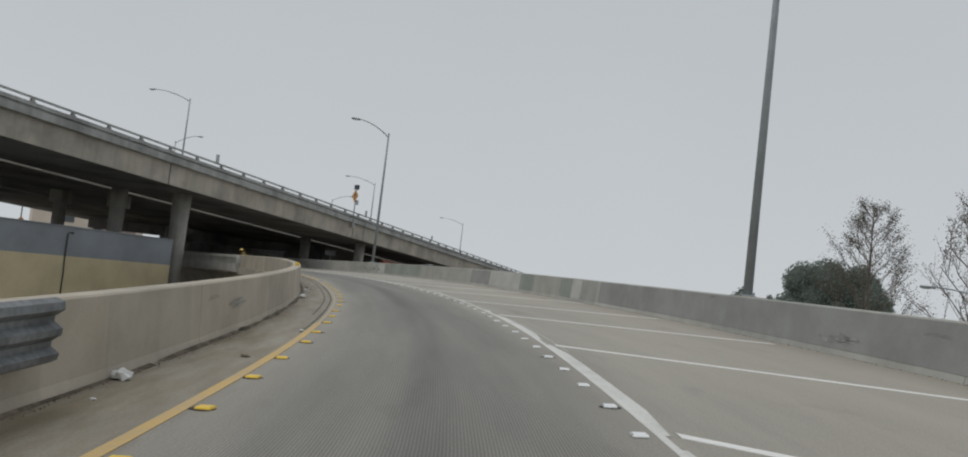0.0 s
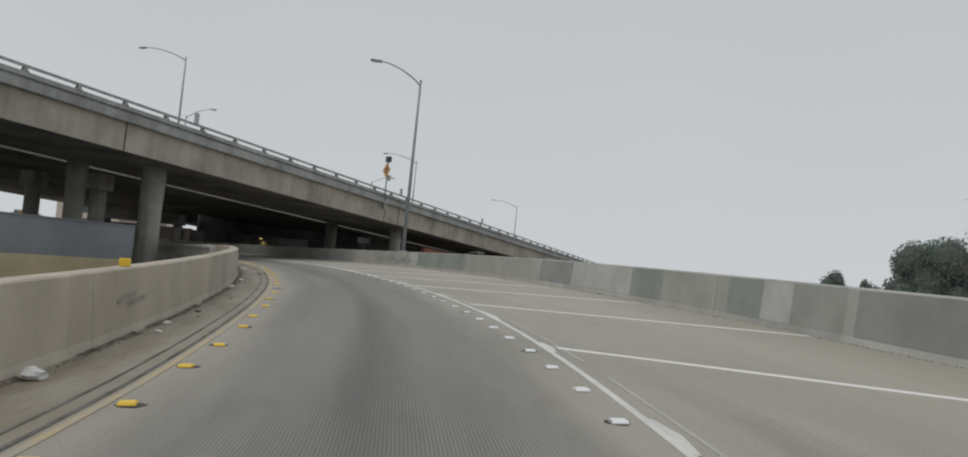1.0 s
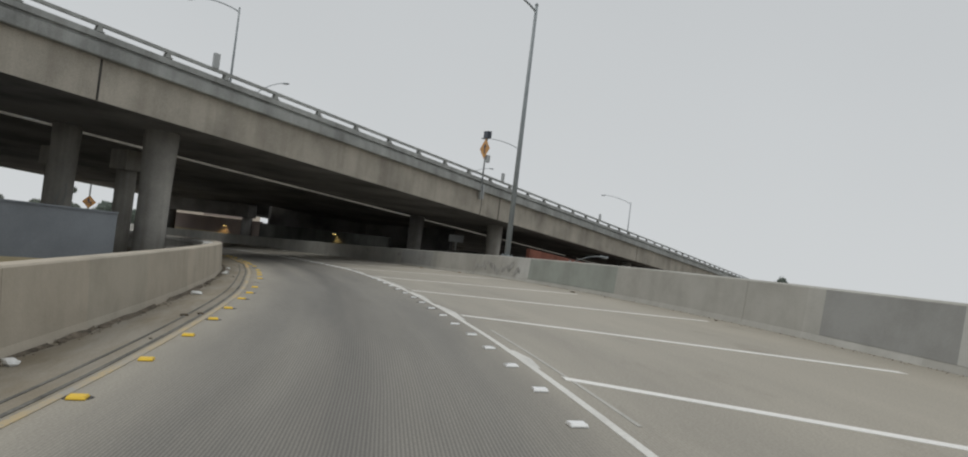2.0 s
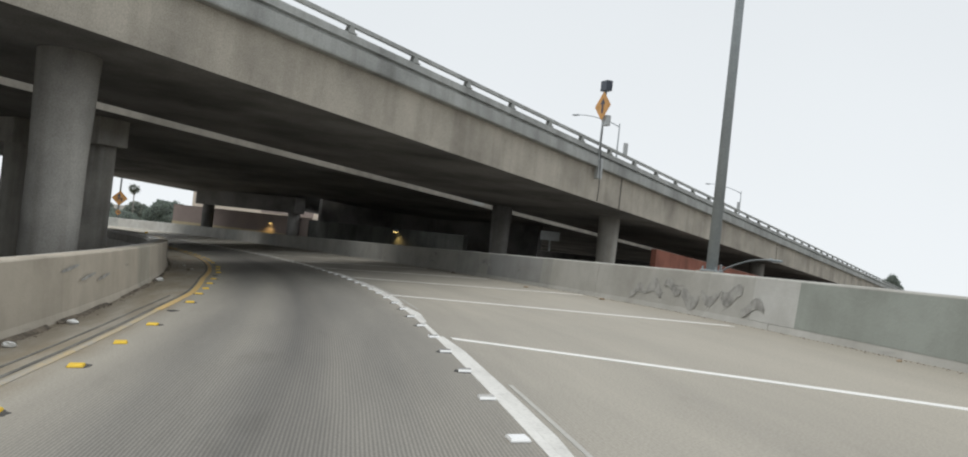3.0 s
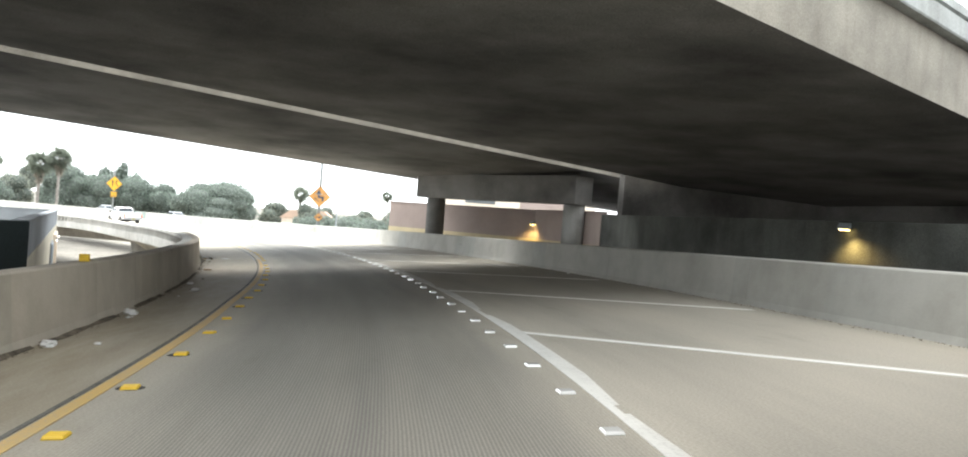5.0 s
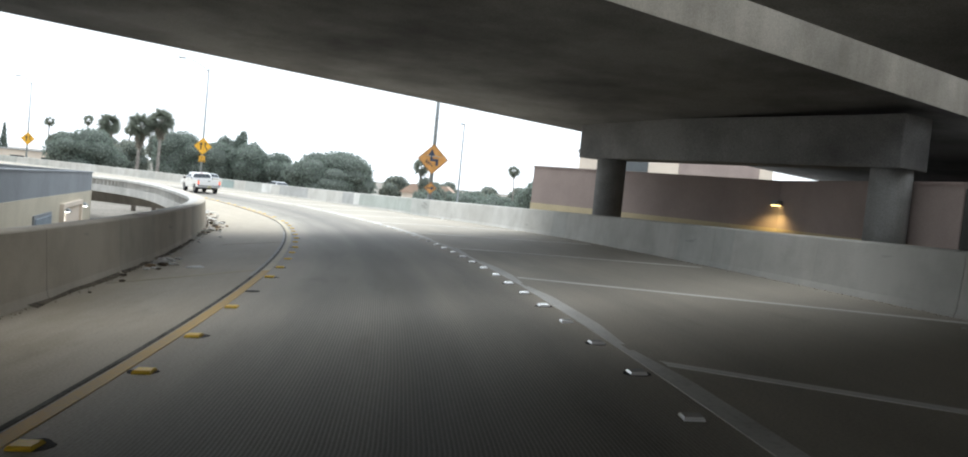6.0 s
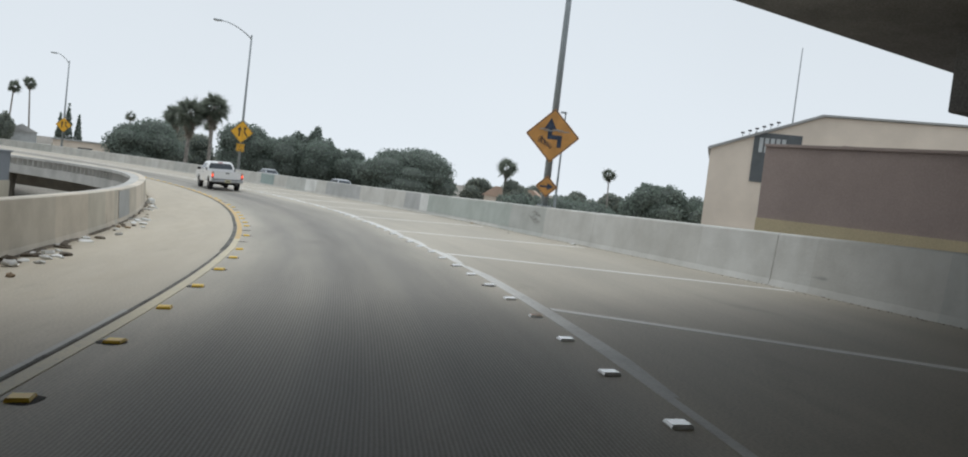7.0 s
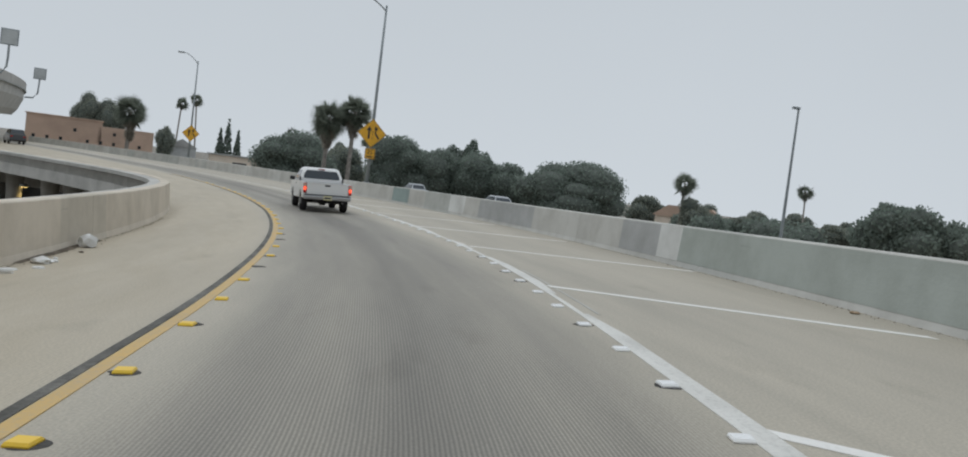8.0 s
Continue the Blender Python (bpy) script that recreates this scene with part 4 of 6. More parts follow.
warning_sign(p, facing(p, 150), 1.22, "amber diamond merge sign on a lamp post", merge_symbol, 0.12)
q = on_pole(192.6, 2.58)
speed = empty("speed_plate", Matrix.Translation(q) @ Matrix.Rotation(facing(q, 150), 4, "Z"), "small amber advisory plate under the merge sign", "road sign")
bm = bmesh.new()
add_box(bm, (0, 0, 0), (0.61, 0.006, 0.61), None, 0.002)
part("plate", bm, M_SIGN_Y, speed)
bm = bmesh.new()
ring_plate(bm, [(-0.28, -0.28), (0.28, -0.28), (0.28, 0.28), (-0.28, 0.28)], [(-0.255, -0.255), (0.255, -0.255), (0.255, 0.255), (-0.255, 0.255)], -0.006, 0.002)
part("border", bm, M_BLACK, speed)


def lettering(text, size, mat, parent, place, extrude=0.002, label=""):
    """Raised letters in the built-in font, upright, read from -y."""
    c = bpy.data.curves.new("lettering", "FONT")
    c.body, c.size, c.extrude, c.align_x, c.align_y = text, size, extrude, "CENTER", "CENTER"
    tmp = bpy.data.objects.new("lettering", c)
    scene.collection.objects.link(tmp)
    me = bpy.data.meshes.new_from_object(tmp.evaluated_get(bpy.context.evaluated_depsgraph_get()))
    bpy.data.objects.remove(tmp)
    me.materials.clear()
    me.materials.append(mat)
    ob = new("lettering", me)
    ob.parent = parent
    ob.matrix_basis = Matrix.Translation(place) @ Matrix.Rotation(math.pi / 2, 4, "X")
    return tagged(ob, label)


lettering("25", 0.36, M_BLACK, speed, (0, -0.007, 0.07), label="black digits")
bm = bmesh.new()
add_box(bm, (0, -0.005, -0.17), (0.36, 0.003, 0.08))
part("small_print", bm, M_BLACK, speed, "unreadable line of small letters")
p = on_pole(146.8, 1.44)
warning_sign(p, facing(p, 112), 0.46, "small amber arrow plate under the curve sign", lambda bm, h: (flat(bm, [(-0.2, 0.02), (0.02, 0.02), (0.02, 0.1), (0.2, 0.0), (0.02, -0.1), (0.02, -0.03), (-0.2, -0.03)])), 0.12, M_FADED, M_OLD_SHEET)
p = on_pole(236.0, 3.35)
warning_sign(p, facing(p, 180), 1.22, "far amber diamond merge sign on a lamp post", merge_symbol, 0.12)

# the solar beacon sign on the edge of the near overpass; it faces the traffic up there
base = on_deck(-0.22, 28.7, 1.3)
beacon = empty("solar_beacon_sign", Matrix.Translation(base) @ Matrix.Rotation(DECK_DIR - math.pi / 2 - radians(34), 4, "Z"), "amber warning sign with a solar panel on the overpass edge", "road sign")
M_PANEL = plain("solar_panel", (0.03, 0.04, 0.06), 0.25)
bm = bmesh.new()
add_tube(bm, (0, 0, 0), (0, 0, 3.6), 0.055, 0.05, 12)
part("post", bm, M_PALE, beacon, smooth=True)
bm = bmesh.new()
add_prism(bm, rounded(0.66, 0.05), 0.006, Matrix.Translation((0, -0.09, 2.88)))
plate = part("plate", bm, M_OLD_SHEET, beacon, "faded amber diamond plate")
bm = bmesh.new()
curve = lambda pts: add_prism(bm, [(x * 0.8, z * 0.8) for x, z in pts], 0.003, Matrix.Translation((0, -0.1, 2.88)))
curve([(-0.08, -0.4), (0.08, -0.4), (0.08, 0.1), (0.22, 0.1), (0, 0.42), (-0.22, 0.1), (-0.08, 0.1)])
part("symbol", bm, M_FADED, plate)
bm = bmesh.new()
add_box(bm, (0, 0, 3.78), (0.52, 0.30, 0.46), None, 0.02)
part("solar_panel", bm, M_PANEL, beacon, "dark square solar panel")
bm = bmesh.new()
add_box(bm, (0.10, 0.12, 2.25), (0.34, 0.24, 0.46), None, 0.02)
part("control_box", bm, M_PALE, beacon)
bm = bmesh.new()
add_box(bm, (0.0, 0.05, 0.1), (0.30, 0.24, 0.9), None, 0.02)
part("mount", bm, M_PALE, beacon)
bm = bmesh.new()
sweep(bm, [(0.06, 0.0, 2.0), (0.10, -0.03, 1.2), (0.22, -0.02, 0.2), (0.26, 0.0, -0.7), (0.20, 0.01, -1.35)], 0.022, 6)
part("cable", bm, M_BLACK, beacon, "loose black cable")
for v, hh in ((5.2, 0.6), (32.0, 0.55), (52.0, 0.5)):
    bm = bmesh.new()
    add_box(bm, (0, 0, hh / 2), (0.28, 0.14, hh), None, 0.02)
    ob = single("rail_marker", bm, M_PALE, "pale upright marker panel at the overpass rail", "marker panel")
    ob.matrix_world = Matrix.Translation(on_deck(-0.02, v, 2.625)) @ Matrix.Rotation(DECK_DIR, 4, "Z")

# ---- walls and buildings ----
M_WALL_TOP = material("grey_stucco", (0.27, 0.29, 0.31), 0.9, vary=0.08, stain=0.4)
M_WALL_LOW = material("beige_stucco", (0.60, 0.51, 0.33), 0.9, vary=0.08, stain=0.4)
M_WALL_BROWN = material("mauve_brown_stucco", (0.39, 0.315, 0.285), 0.9, vary=0.08, stain=0.4)
M_BOARD = material("dark_grey_board", (0.13, 0.14, 0.145), 0.7, vary=0.08, stain=0.8)
M_BRICK = material("red_brown_block", (0.30, 0.12, 0.085), 0.9, vary=0.15, stain=0.7, streak=0.3)
M_SALMON = material("salmon_stucco", (0.55, 0.40, 0.31), 0.9, vary=0.08, stain=0.15)
M_CREAM = material("cream_stucco", (0.78, 0.68, 0.57), 0.9, vary=0.06, stain=0.2)
M_ROOF = material("pale_roofing", (0.42, 0.42, 0.41), 0.85, vary=0.12, stain=0.3)
M_PANE = plain("dark_window", (0.03, 0.035, 0.04), 0.15)
M_GLOW_W = plain("white_lamp_glow", (1.0, 0.95, 0.85), 0.4, glow=(1.0, 0.95, 0.85), power=3.0)
M_GLOW = plain("amber_lamp_glow", (1.0, 0.75, 0.3), 0.4, glow=(1.0, 0.70, 0.24), power=2.0)


def wall_run(bm, pts, z0, z1, thick=0.3):
    """An upright wall over a run of corners, mitred where it turns; z0 and z1 may be one height a corner."""
    z0 = list(z0) if isinstance(z0, (list, tuple)) else [z0] * len(pts)
    z1 = list(z1) if isinstance(z1, (list, tuple)) else [z1] * len(pts)
    pts = [Vector((p[0], p[1], 0)) for p in pts]
    rows = []
    for i, p in enumerate(pts):
        a = (p - pts[i - 1]).normalized() if i else (pts[1] - p).normalized()
        b = (pts[i + 1] - p).normalized() if i + 1 < len(pts) else a
        t = (a + b).normalized()
        n = Vector((t.y, -t.x, 0)) * (thick / 2 / max(0.3, t.dot(a)))
        rows.append([(p.x + n.x, p.y + n.y, z0[i]), (p.x + n.x, p.y + n.y, z1[i]), (p.x - n.x, p.y - n.y, z1[i]), (p.x - n.x, p.y - n.y, z0[i])])
    loft(bm, rows, closed=True)


def banded_wall(name, pts, z_top, z_band, upper, label, lower=None):
    root = empty(name, Matrix.Translation((pts[0][0], pts[0][1], GROUND_Z)), label, "building")
    inv = root.matrix_world.inverted()
    bm = bmesh.new()
    wall_run(bm, pts, z_band, z_top, 0.3)
    part("upper_wall", bm, upper, root).matrix_parent_inverse = inv
    bm = bmesh.new()
    wall_run(bm, pts, GROUND_Z, z_band, 0.36)
    part("lower_wall", bm, lower or M_WALL_LOW, root, "pale painted base").matrix_parent_inverse = inv
    bm = bmesh.new()
    wall_run(bm, pts, z_top, [z + 0.06 for z in z_top] if isinstance(z_top, list) else z_top + 0.06, 0.4)
    part("parapet_cap", bm, upper, root).matrix_parent_inverse = inv
    return root


def uv_at(u, v):
    p = on_deck(u, v)
    return (p.x, p.y)


store_1 = banded_wall("storage_building", [uv_at(0.4, 1.7), uv_at(0.4, -60)], 1.78, 0.02, M_WALL_TOP, "long low building with a grey band over beige")
bm = bmesh.new()
loft(bm, [[Vector((*uv_at(u, v), z)) for u, z in ((0.55, 1.40), (8.2, 1.40), (8.2, 1.20), (0.55, 1.20))] for v in (1.4, -60)], closed=True)
part("roof", bm, M_ROOF, store_1).matrix_parent_inverse = store_1.matrix_world.inverted()
bm = bmesh.new()
wall_run(bm, [uv_at(8.2, 1.2), uv_at(8.2, -60)], GROUND_Z, 1.76, 0.3)
part("back_wall", bm, M_WALL_TOP, store_1).matrix_parent_inverse = store_1.matrix_world.inverted()
bm = bmesh.new()
wall_run(bm, [uv_at(0.6, 1.7), uv_at(8.0, 1.2)], GROUND_Z, 1.76, 0.3)
part("end_wall", bm, M_WALL_TOP, store_1).matrix_parent_inverse = store_1.matrix_world.inverted()
conduit = empty("wall_conduit", Matrix.Translation((*uv_at(0.2, -8.2), 1.3)) @ Matrix.Rotation(DECK_DIR, 4, "Z"), "dark downpipe with a bent bracket on the grey wall", "pipe")
bm = bmesh.new()
sweep(bm, [(0, 0.0, 0.0), (0, 0.0, -1.5), (0.05, 0.0, -2.2), (0.05, 0.0, -3.6)], 0.045, 8)
part("pipe", bm, M_SEAM, conduit, smooth=True)
bm = bmesh.new()
sweep(bm, [(0, 0.0, -0.05), (0.08, 0.04, 0.12), (0.30, 0.08, 0.16)], 0.035, 8)
add_box(bm, (0.38, 0.09, 0.14), (0.26, 0.14, 0.12), None, 0.02)
part("bracket", bm, M_SEAM, conduit)
store_2 = banded_wall("storage_building", [(-105.0, 91.5), (-93.2, 94.5), (-84.5, 91.5)], 2.40, 0.80, M_WALL_BROWN, "long low building with a mauve-brown band over beige")
bm = bmesh.new()
wall_run(bm, [(-105.0, 91.8), (-110.0, 110.0), (-88.0, 116.0), (-84.6, 91.9)], GROUND_Z, 2.36, 0.3)
part("back_wall", bm, M_WALL_BROWN, store_2).matrix_parent_inverse = store_2.matrix_world.inverted()
bm = bmesh.new()
loft(bm, [[Vector((x, y, z)) for x, y in ((-105.0, 91.9), (-93.2, 94.8), (-84.8, 92.0), (-88.2, 115.8), (-109.8, 109.8))] for z in (1.9, 2.1)], closed=True)
part("roof", bm, M_ROOF, store_2).matrix_parent_inverse = store_2.matrix_world.inverted()
M_CREAMY = material("cream_painted_wall", (0.58, 0.53, 0.42), 0.9, vary=0.07, stain=0.4)
# the end wall's shade beside the overpass is put into this near-black colour
M_END_SHADE = material("shaded_end_wall", (0.055, 0.075, 0.08), 0.6, vary=0.12, stain=0.6, bump=0.05)
store_3 = banded_wall("storage_building", [(-80.75, 66.43), (-123.45, 74.12), (-123.45, 60.0)], [0.58, 0.0, 0.0], [-0.55, -0.98, -0.98], M_WALL_TOP, "low building with a grey band over cream beside the ramp", M_CREAMY)
inv = store_3.matrix_world.inverted()
bm = bmesh.new()
add_box(bm, (-102, 60.5, -1.6), (41, 12, 0.2))
part("roof", bm, M_SOFFIT, store_3).matrix_parent_inverse = inv
bm = bmesh.new()
wall_run(bm, [(-80.6, 66.62), (-79.4, 57.5)], GROUND_Z, 0.62, 0.3)
part("end_wall", bm, M_END_SHADE, store_3, "end wall with its shade in the dark teal colour").matrix_parent_inverse = inv


def along_store(q):
    """A place on the store's face, q metres from its near corner."""
    d = Vector((-123.45 + 80.75, 74.12 - 66.43)).normalized()
    return (-80.75 + d.x * q, 66.43 + d.y * q)


STORE_TURN = math.atan2(74.12 - 66.43, -123.45 + 80.75)
root = empty("roller_door", Matrix.Translation((*along_store(29.6), -4.6)) @ Matrix.Rotation(STORE_TURN, 4, "Z"), "blue-grey ribbed roller door in the cream wall", "door")
bm = bmesh.new()
add_box(bm, (0, -0.2, 1.55), (3.6, 0.1, 3.1))
part("frame", bm, M_WALL_TOP, root)
M_ROLLER = material("blue_grey_slats", (0.26, 0.31, 0.36), 0.55, vary=0.08, stain=1.0, bump=0.02)
for k in range(11):
    bm = bmesh.new()
    add_box(bm, (-1.5 + 0.3 * k, -0.27, 1.5), (0.26, 0.05, 2.95), None, 0.012)
    part("slat", bm, M_ROLLER, root)
root = empty("doorway", Matrix.Translation((*along_store(36.6), -4.6)) @ Matrix.Rotation(STORE_TURN, 4, "Z"), "tan recessed doorway in the cream wall", "door")
bm = bmesh.new()
for x in (-2.7, 2.7):
    add_box(bm, (x, -0.25, 1.55), (0.3, 0.2, 3.1))
add_box(bm, (0, -0.25, 3.2), (5.7, 0.2, 0.2))
part("frame", bm, M_CREAM, root)
bm = bmesh.new()
add_box(bm, (0, -0.2, 1.5), (5.1, 0.06, 3.0))
part("door_leaf", bm, M_CREAM, root)


def wall_lamp(place, way, label, power=60.0, size=0.3, tint=(1.0, 0.68, 0.24), bulb=None):
    """A small hooded lamp on a wall, shining down along it."""
    root = empty("wall_lamp", Matrix.Translation(place) @ Matrix.Rotation(way, 4, "Z"), label, "wall lamp", group="wall lamps")
    bm = bmesh.new()
    add_prism(bm, [(-0.02, 0.12), (0.16, 0.10), (0.30, -0.02), (0.30, -0.06), (-0.02, -0.06)], size, Matrix.Rotation(0, 4, "Z"))
    part("hood", bm, M_POLE, root)
    bm = bmesh.new()
    add_box(bm, (0.15, 0, -0.07), (0.22, size * 0.8, 0.03), None, 0.008)
    part("bulb", bm, bulb or M_GLOW, root, "glowing bulb")
    lamp = new("wall_lamp_light", bpy.data.lights.new("wall_lamp_light", "SPOT"))
    lamp.data.energy, lamp.data.color, lamp.data.spot_size, lamp.data.spot_blend, lamp.data.shadow_soft_size = power, tint, radians(150), 0.7, 0.06
    m = root.matrix_world @ Matrix.Translation((0.34, 0, -0.13))
    lamp.matrix_world = Matrix.Translation(m.translation) @ Matrix.Rotation(way, 4, "Z") @ Matrix.Rotation(radians(-14), 4, "Y")
    return root


wall_lamp((-93.15, 94.28, 1.66), radians(-90), "amber wall lamp lit under the overpass", 24)
wall_lamp((-67.67, 84.53, 2.12), radians(-70), "amber wall lamp lit under the overpass", 30)
for q in (34.9, 40.4):
    wall_lamp((*(Vector(along_store(q)) + Vector((0.03, 0.17))), -1.62), STORE_TURN - radians(90), "small white lit wall lamp beside a doorway", 14, 0.36, (1.0, 0.95, 0.85), M_GLOW_W)

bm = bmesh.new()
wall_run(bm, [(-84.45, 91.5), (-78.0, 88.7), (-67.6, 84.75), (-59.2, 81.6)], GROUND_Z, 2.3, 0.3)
single("underpass_wall", bm, M_DARK_WALL, "dark grey concrete wall along the underpass", "wall", "structure")
# the unlit recess is partly put into this wall's dark colour
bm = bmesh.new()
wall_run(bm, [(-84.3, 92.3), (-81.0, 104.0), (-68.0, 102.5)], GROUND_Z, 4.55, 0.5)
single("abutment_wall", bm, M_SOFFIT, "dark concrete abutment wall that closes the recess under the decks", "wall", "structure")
# the red block wall under the near deck, falling with it
bm = bmesh.new()
rows = []
for v in np.arange(39.5, 170, 5.0):
    a, b = on_deck(0.7, v), on_deck(1.0, v)
    zt = deck_z(0, v) - 1.28
    rows.append([(a.x, a.y, GROUND_Z), (a.x, a.y, zt), (b.x, b.y, zt), (b.x, b.y, GROUND_Z)])
loft(bm, rows, closed=True)
single("retaining_wall", bm, M_BRICK, "red-brown block retaining wall under the overpass", "wall", "structure")
bm = bmesh.new()
wall_run(bm, [uv_at(1.0, 39.7), uv_at(12.0, 47.0)], GROUND_Z, 1.9, 0.3)
single("dark_fence", bm, M_SEAM, "dark screened fence under the overpass", "fence", "structure")
# one plain board stands in for the white vehicles and boxes behind the fence
bm = bmesh.new()
add_box(bm, (0, 0, 0), (1.3, 0.05, 0.62), Matrix.Translation((-59.6, 91.2, 2.95)) @ Matrix.Rotation(radians(35), 4, "Z"), 0.01)
add_tube(bm, (-59.6, 91.25, GROUND_Z), (-59.6, 91.25, 2.9), 0.06)
single("white_board", bm, M_PALE, "white board on a post, standing in for pale clutter beyond the fence", "board")

# hall with a gabled front and a dark name board
hall = empty("gabled_hall", Matrix.Translation((-157.3, 128.2, GROUND_Z)) @ Matrix.Rotation(radians(53), 4, "Z"), "cream hall with a low gable and a dark board", "building")
bm = bmesh.new()
add_prism(bm, [(0, 0), (0, 13.4), (9.6, 17.2), (22, 17.4), (22, 0)], 14.0, Matrix.Translation((0, 7.0, 0)))
part("wall_shell", bm, M_CREAM, hall)
bm = bmesh.new()
add_prism(bm, [(-0.25, 13.3), (-0.25, 13.55), (9.5, 17.42), (22.2, 17.62), (22.2, 17.44), (9.6, 17.24)], 14.6, Matrix.Translation((0, 7.0, 0)))
part("roof_edge", bm, M_ROOF, hall)
bm = bmesh.new()
add_box(bm, (5.9, -0.05, 13.0), (4.2, 0.1, 4.6))
board = part("name_board", bm, M_BOARD, hall, "dark grey name board")
for i in range(5):
    bm = bmesh.new()
    add_box(bm, (4.45 + i * 0.5, -0.12, 14.15), (0.34, 0.04, 1.35))
    part("pale_bar", bm, M_PALE, board)
bm = bmesh.new()
add_box(bm, (16.0, -0.04, 12.2), (9.0, 0.08, 5.2))
part("panel", bm, M_WALL_BROWN, hall, "mauve-brown wall panel")
for i in range(6):
    bm = bmesh.new()
    add_tube(bm, (2.7 + i * 0.6, 0.2, 14.5 + i * 0.24), (2.7 + i * 0.6, -0.9, 15.0 + i * 0.24), 0.025, n=6)
    add_box(bm, (2.7 + i * 0.6, -0.95, 15.05 + i * 0.24), (0.32, 0.22, 0.14))
    part("sign_floodlight", bm, M_BLACK, hall, "small black floodlight")

# salmon building with a row of windows, far beyond the merge
far = empty("salmon_building", Matrix.Translation((-366.5, 7.5, GROUND_Z)) @ Matrix.Rotation(radians(102), 4, "Z"), "long salmon stucco building with small dark windows", "building")
bm = bmesh.new()
add_box(bm, (9, -8, 5.6), (18, 16, 11.2))
add_box(bm, (24, -8, 5.0), (14, 16, 10.0))
part("wall_shell", bm, M_SALMON, far)
bm = bmesh.new()
add_box(bm, (9, -8, 11.3), (18.6, 16.6, 0.3))
part("parapet", bm, M_SALMON, far)
bm = bmesh.new()
add_box(bm, (0, 0, 0), (0.75, 0.1, 0.85))
pane = finish(bm, "window", M_PANE)
for i in range(9):
    for z in (8.2, 5.6):
        if (i * 5 + int(z)) % 4 == 0 or (z > 7 and i % 3):
            continue
        ob = part("window", pane, None, far)
        ob.matrix_basis = Matrix.Translation((2.0 + i * 3.2, -16.02, z))
house = empty("white_house", Matrix.Translation((-345, 46.5, GROUND_Z)) @ Matrix.Rotation(radians(100), 4, "Z"), "small white house with a low roof", "house")
bm = bmesh.new()
add_box(bm, (3.5, -3, 3.6), (7, 6, 7.2))
part("wall_shell", bm, M_PALE, house)
bm = bmesh.new()
add_prism(bm, [(-0.4, 7.2), (3.5, 9.2), (7.4, 7.2)], 6.8, Matrix.Translation((0, -3, 0)))
part("roof", bm, M_ROOF, house)
low = empty("low_roof_building", Matrix.Translation((-330, 64, GROUND_Z)) @ Matrix.Rotation(radians(95), 4, "Z"), "low pale flat-roofed building behind the hedge", "building")
bm = bmesh.new()
add_box(bm, (8, -6, 3.2), (26, 12, 6.4))
part("wall_shell", bm, M_CREAM, low)
bm = bmesh.new()
add_box(bm, (8, -6, 6.55), (27, 13, 0.3))
part("roof", bm, M_ROOF, low)
for i in range(3):
    bm = bmesh.new()
    add_box(bm, (2 + i * 7, -12.03, 4.6), (3.2, 0.08, 0.9))
    part("window", bm, M_PANE, low, "dark window band")
roofs = empty("pink_house", Matrix.Translation((-281, 164, GROUND_Z)) @ Matrix.Rotation(radians(60), 4, "Z"), "pink tiled house roof beyond the trees", "house")
bm = bmesh.new()
add_box(bm, (0, 0, 2.6), (14, 8, 5.2))
part("wall_shell", bm, M_CREAM, roofs)
bm = bmesh.new()
add_prism(bm, [(-7.6, 5.2), (-4.5, 7.6), (4.5, 7.6), (7.6, 5.2)], 9.0, Matrix.Identity(4))
part("roof", bm, M_SALMON, roofs)

# flyover that curves over the merging road, with two square floodlights on its edge
FLY = Vector((-272.9, 33.3, 0))
FLY_T = Vector((0.959, 0.284, 0)).normalized()
FLY_N = Vector((FLY_T.y, -FLY_T.x, 0))


def on_fly(a, inward, up):
    """a runs back along the flyover's edge, inward is away from the ramp, up is from the parapet's top."""
    p = FLY + FLY_T * a + FLY_N * (a * a / 856.0 + inward)
    return Vector((p.x, p.y, 8.0 - 0.0126 * a + up))


fly = empty("flyover", Matrix.Translation((-272.9, 33.3, GROUND_Z)), "pale grey flyover deck that curves away over the road", "bridge", "structure")
inv = fly.matrix_world.inverted()
bm = bmesh.new()
prof = [(0, 0), (0, -1.2), (0.28, -1.3), (0.28, -2.6), (0.5, -3.1), (1.1, -4.5), (1.9, -5.5), (9.0, -5.6), (10.5, -2.9), (10.5, 0), (10.2, 0), (10.2, -1.0), (0.3, -1.0), (0.3, 0)]
loft(bm, [[on_fly(a, x, z) for x, z in prof] for a in np.linspace(110, -70, 31)], closed=True)
part("deck", bm, M_RIB, fly).matrix_parent_inverse = inv
bm = bmesh.new()
lip = [(-0.10, -1.18), (-0.10, -1.36), (0.3, -1.36), (0.3, -1.18)]
loft(bm, [[on_fly(a, x, z) for x, z in lip] for a in np.linspace(110, -70, 31)], closed=True)
part("lip", bm, M_CURB, fly).matrix_parent_inverse = inv
for a in (75, 30, -15, -60):
    q = on_fly(a, 5.5, -4.8)
    bm = bmesh.new()
    sweep(bm, [(q.x, q.y, GROUND_Z), (q.x, q.y, q.z - 1.5), (q.x, q.y, q.z)], [0.9, 0.9, 1.3], 20)
    part("column", bm, M_COLUMN, fly).matrix_parent_inverse = inv
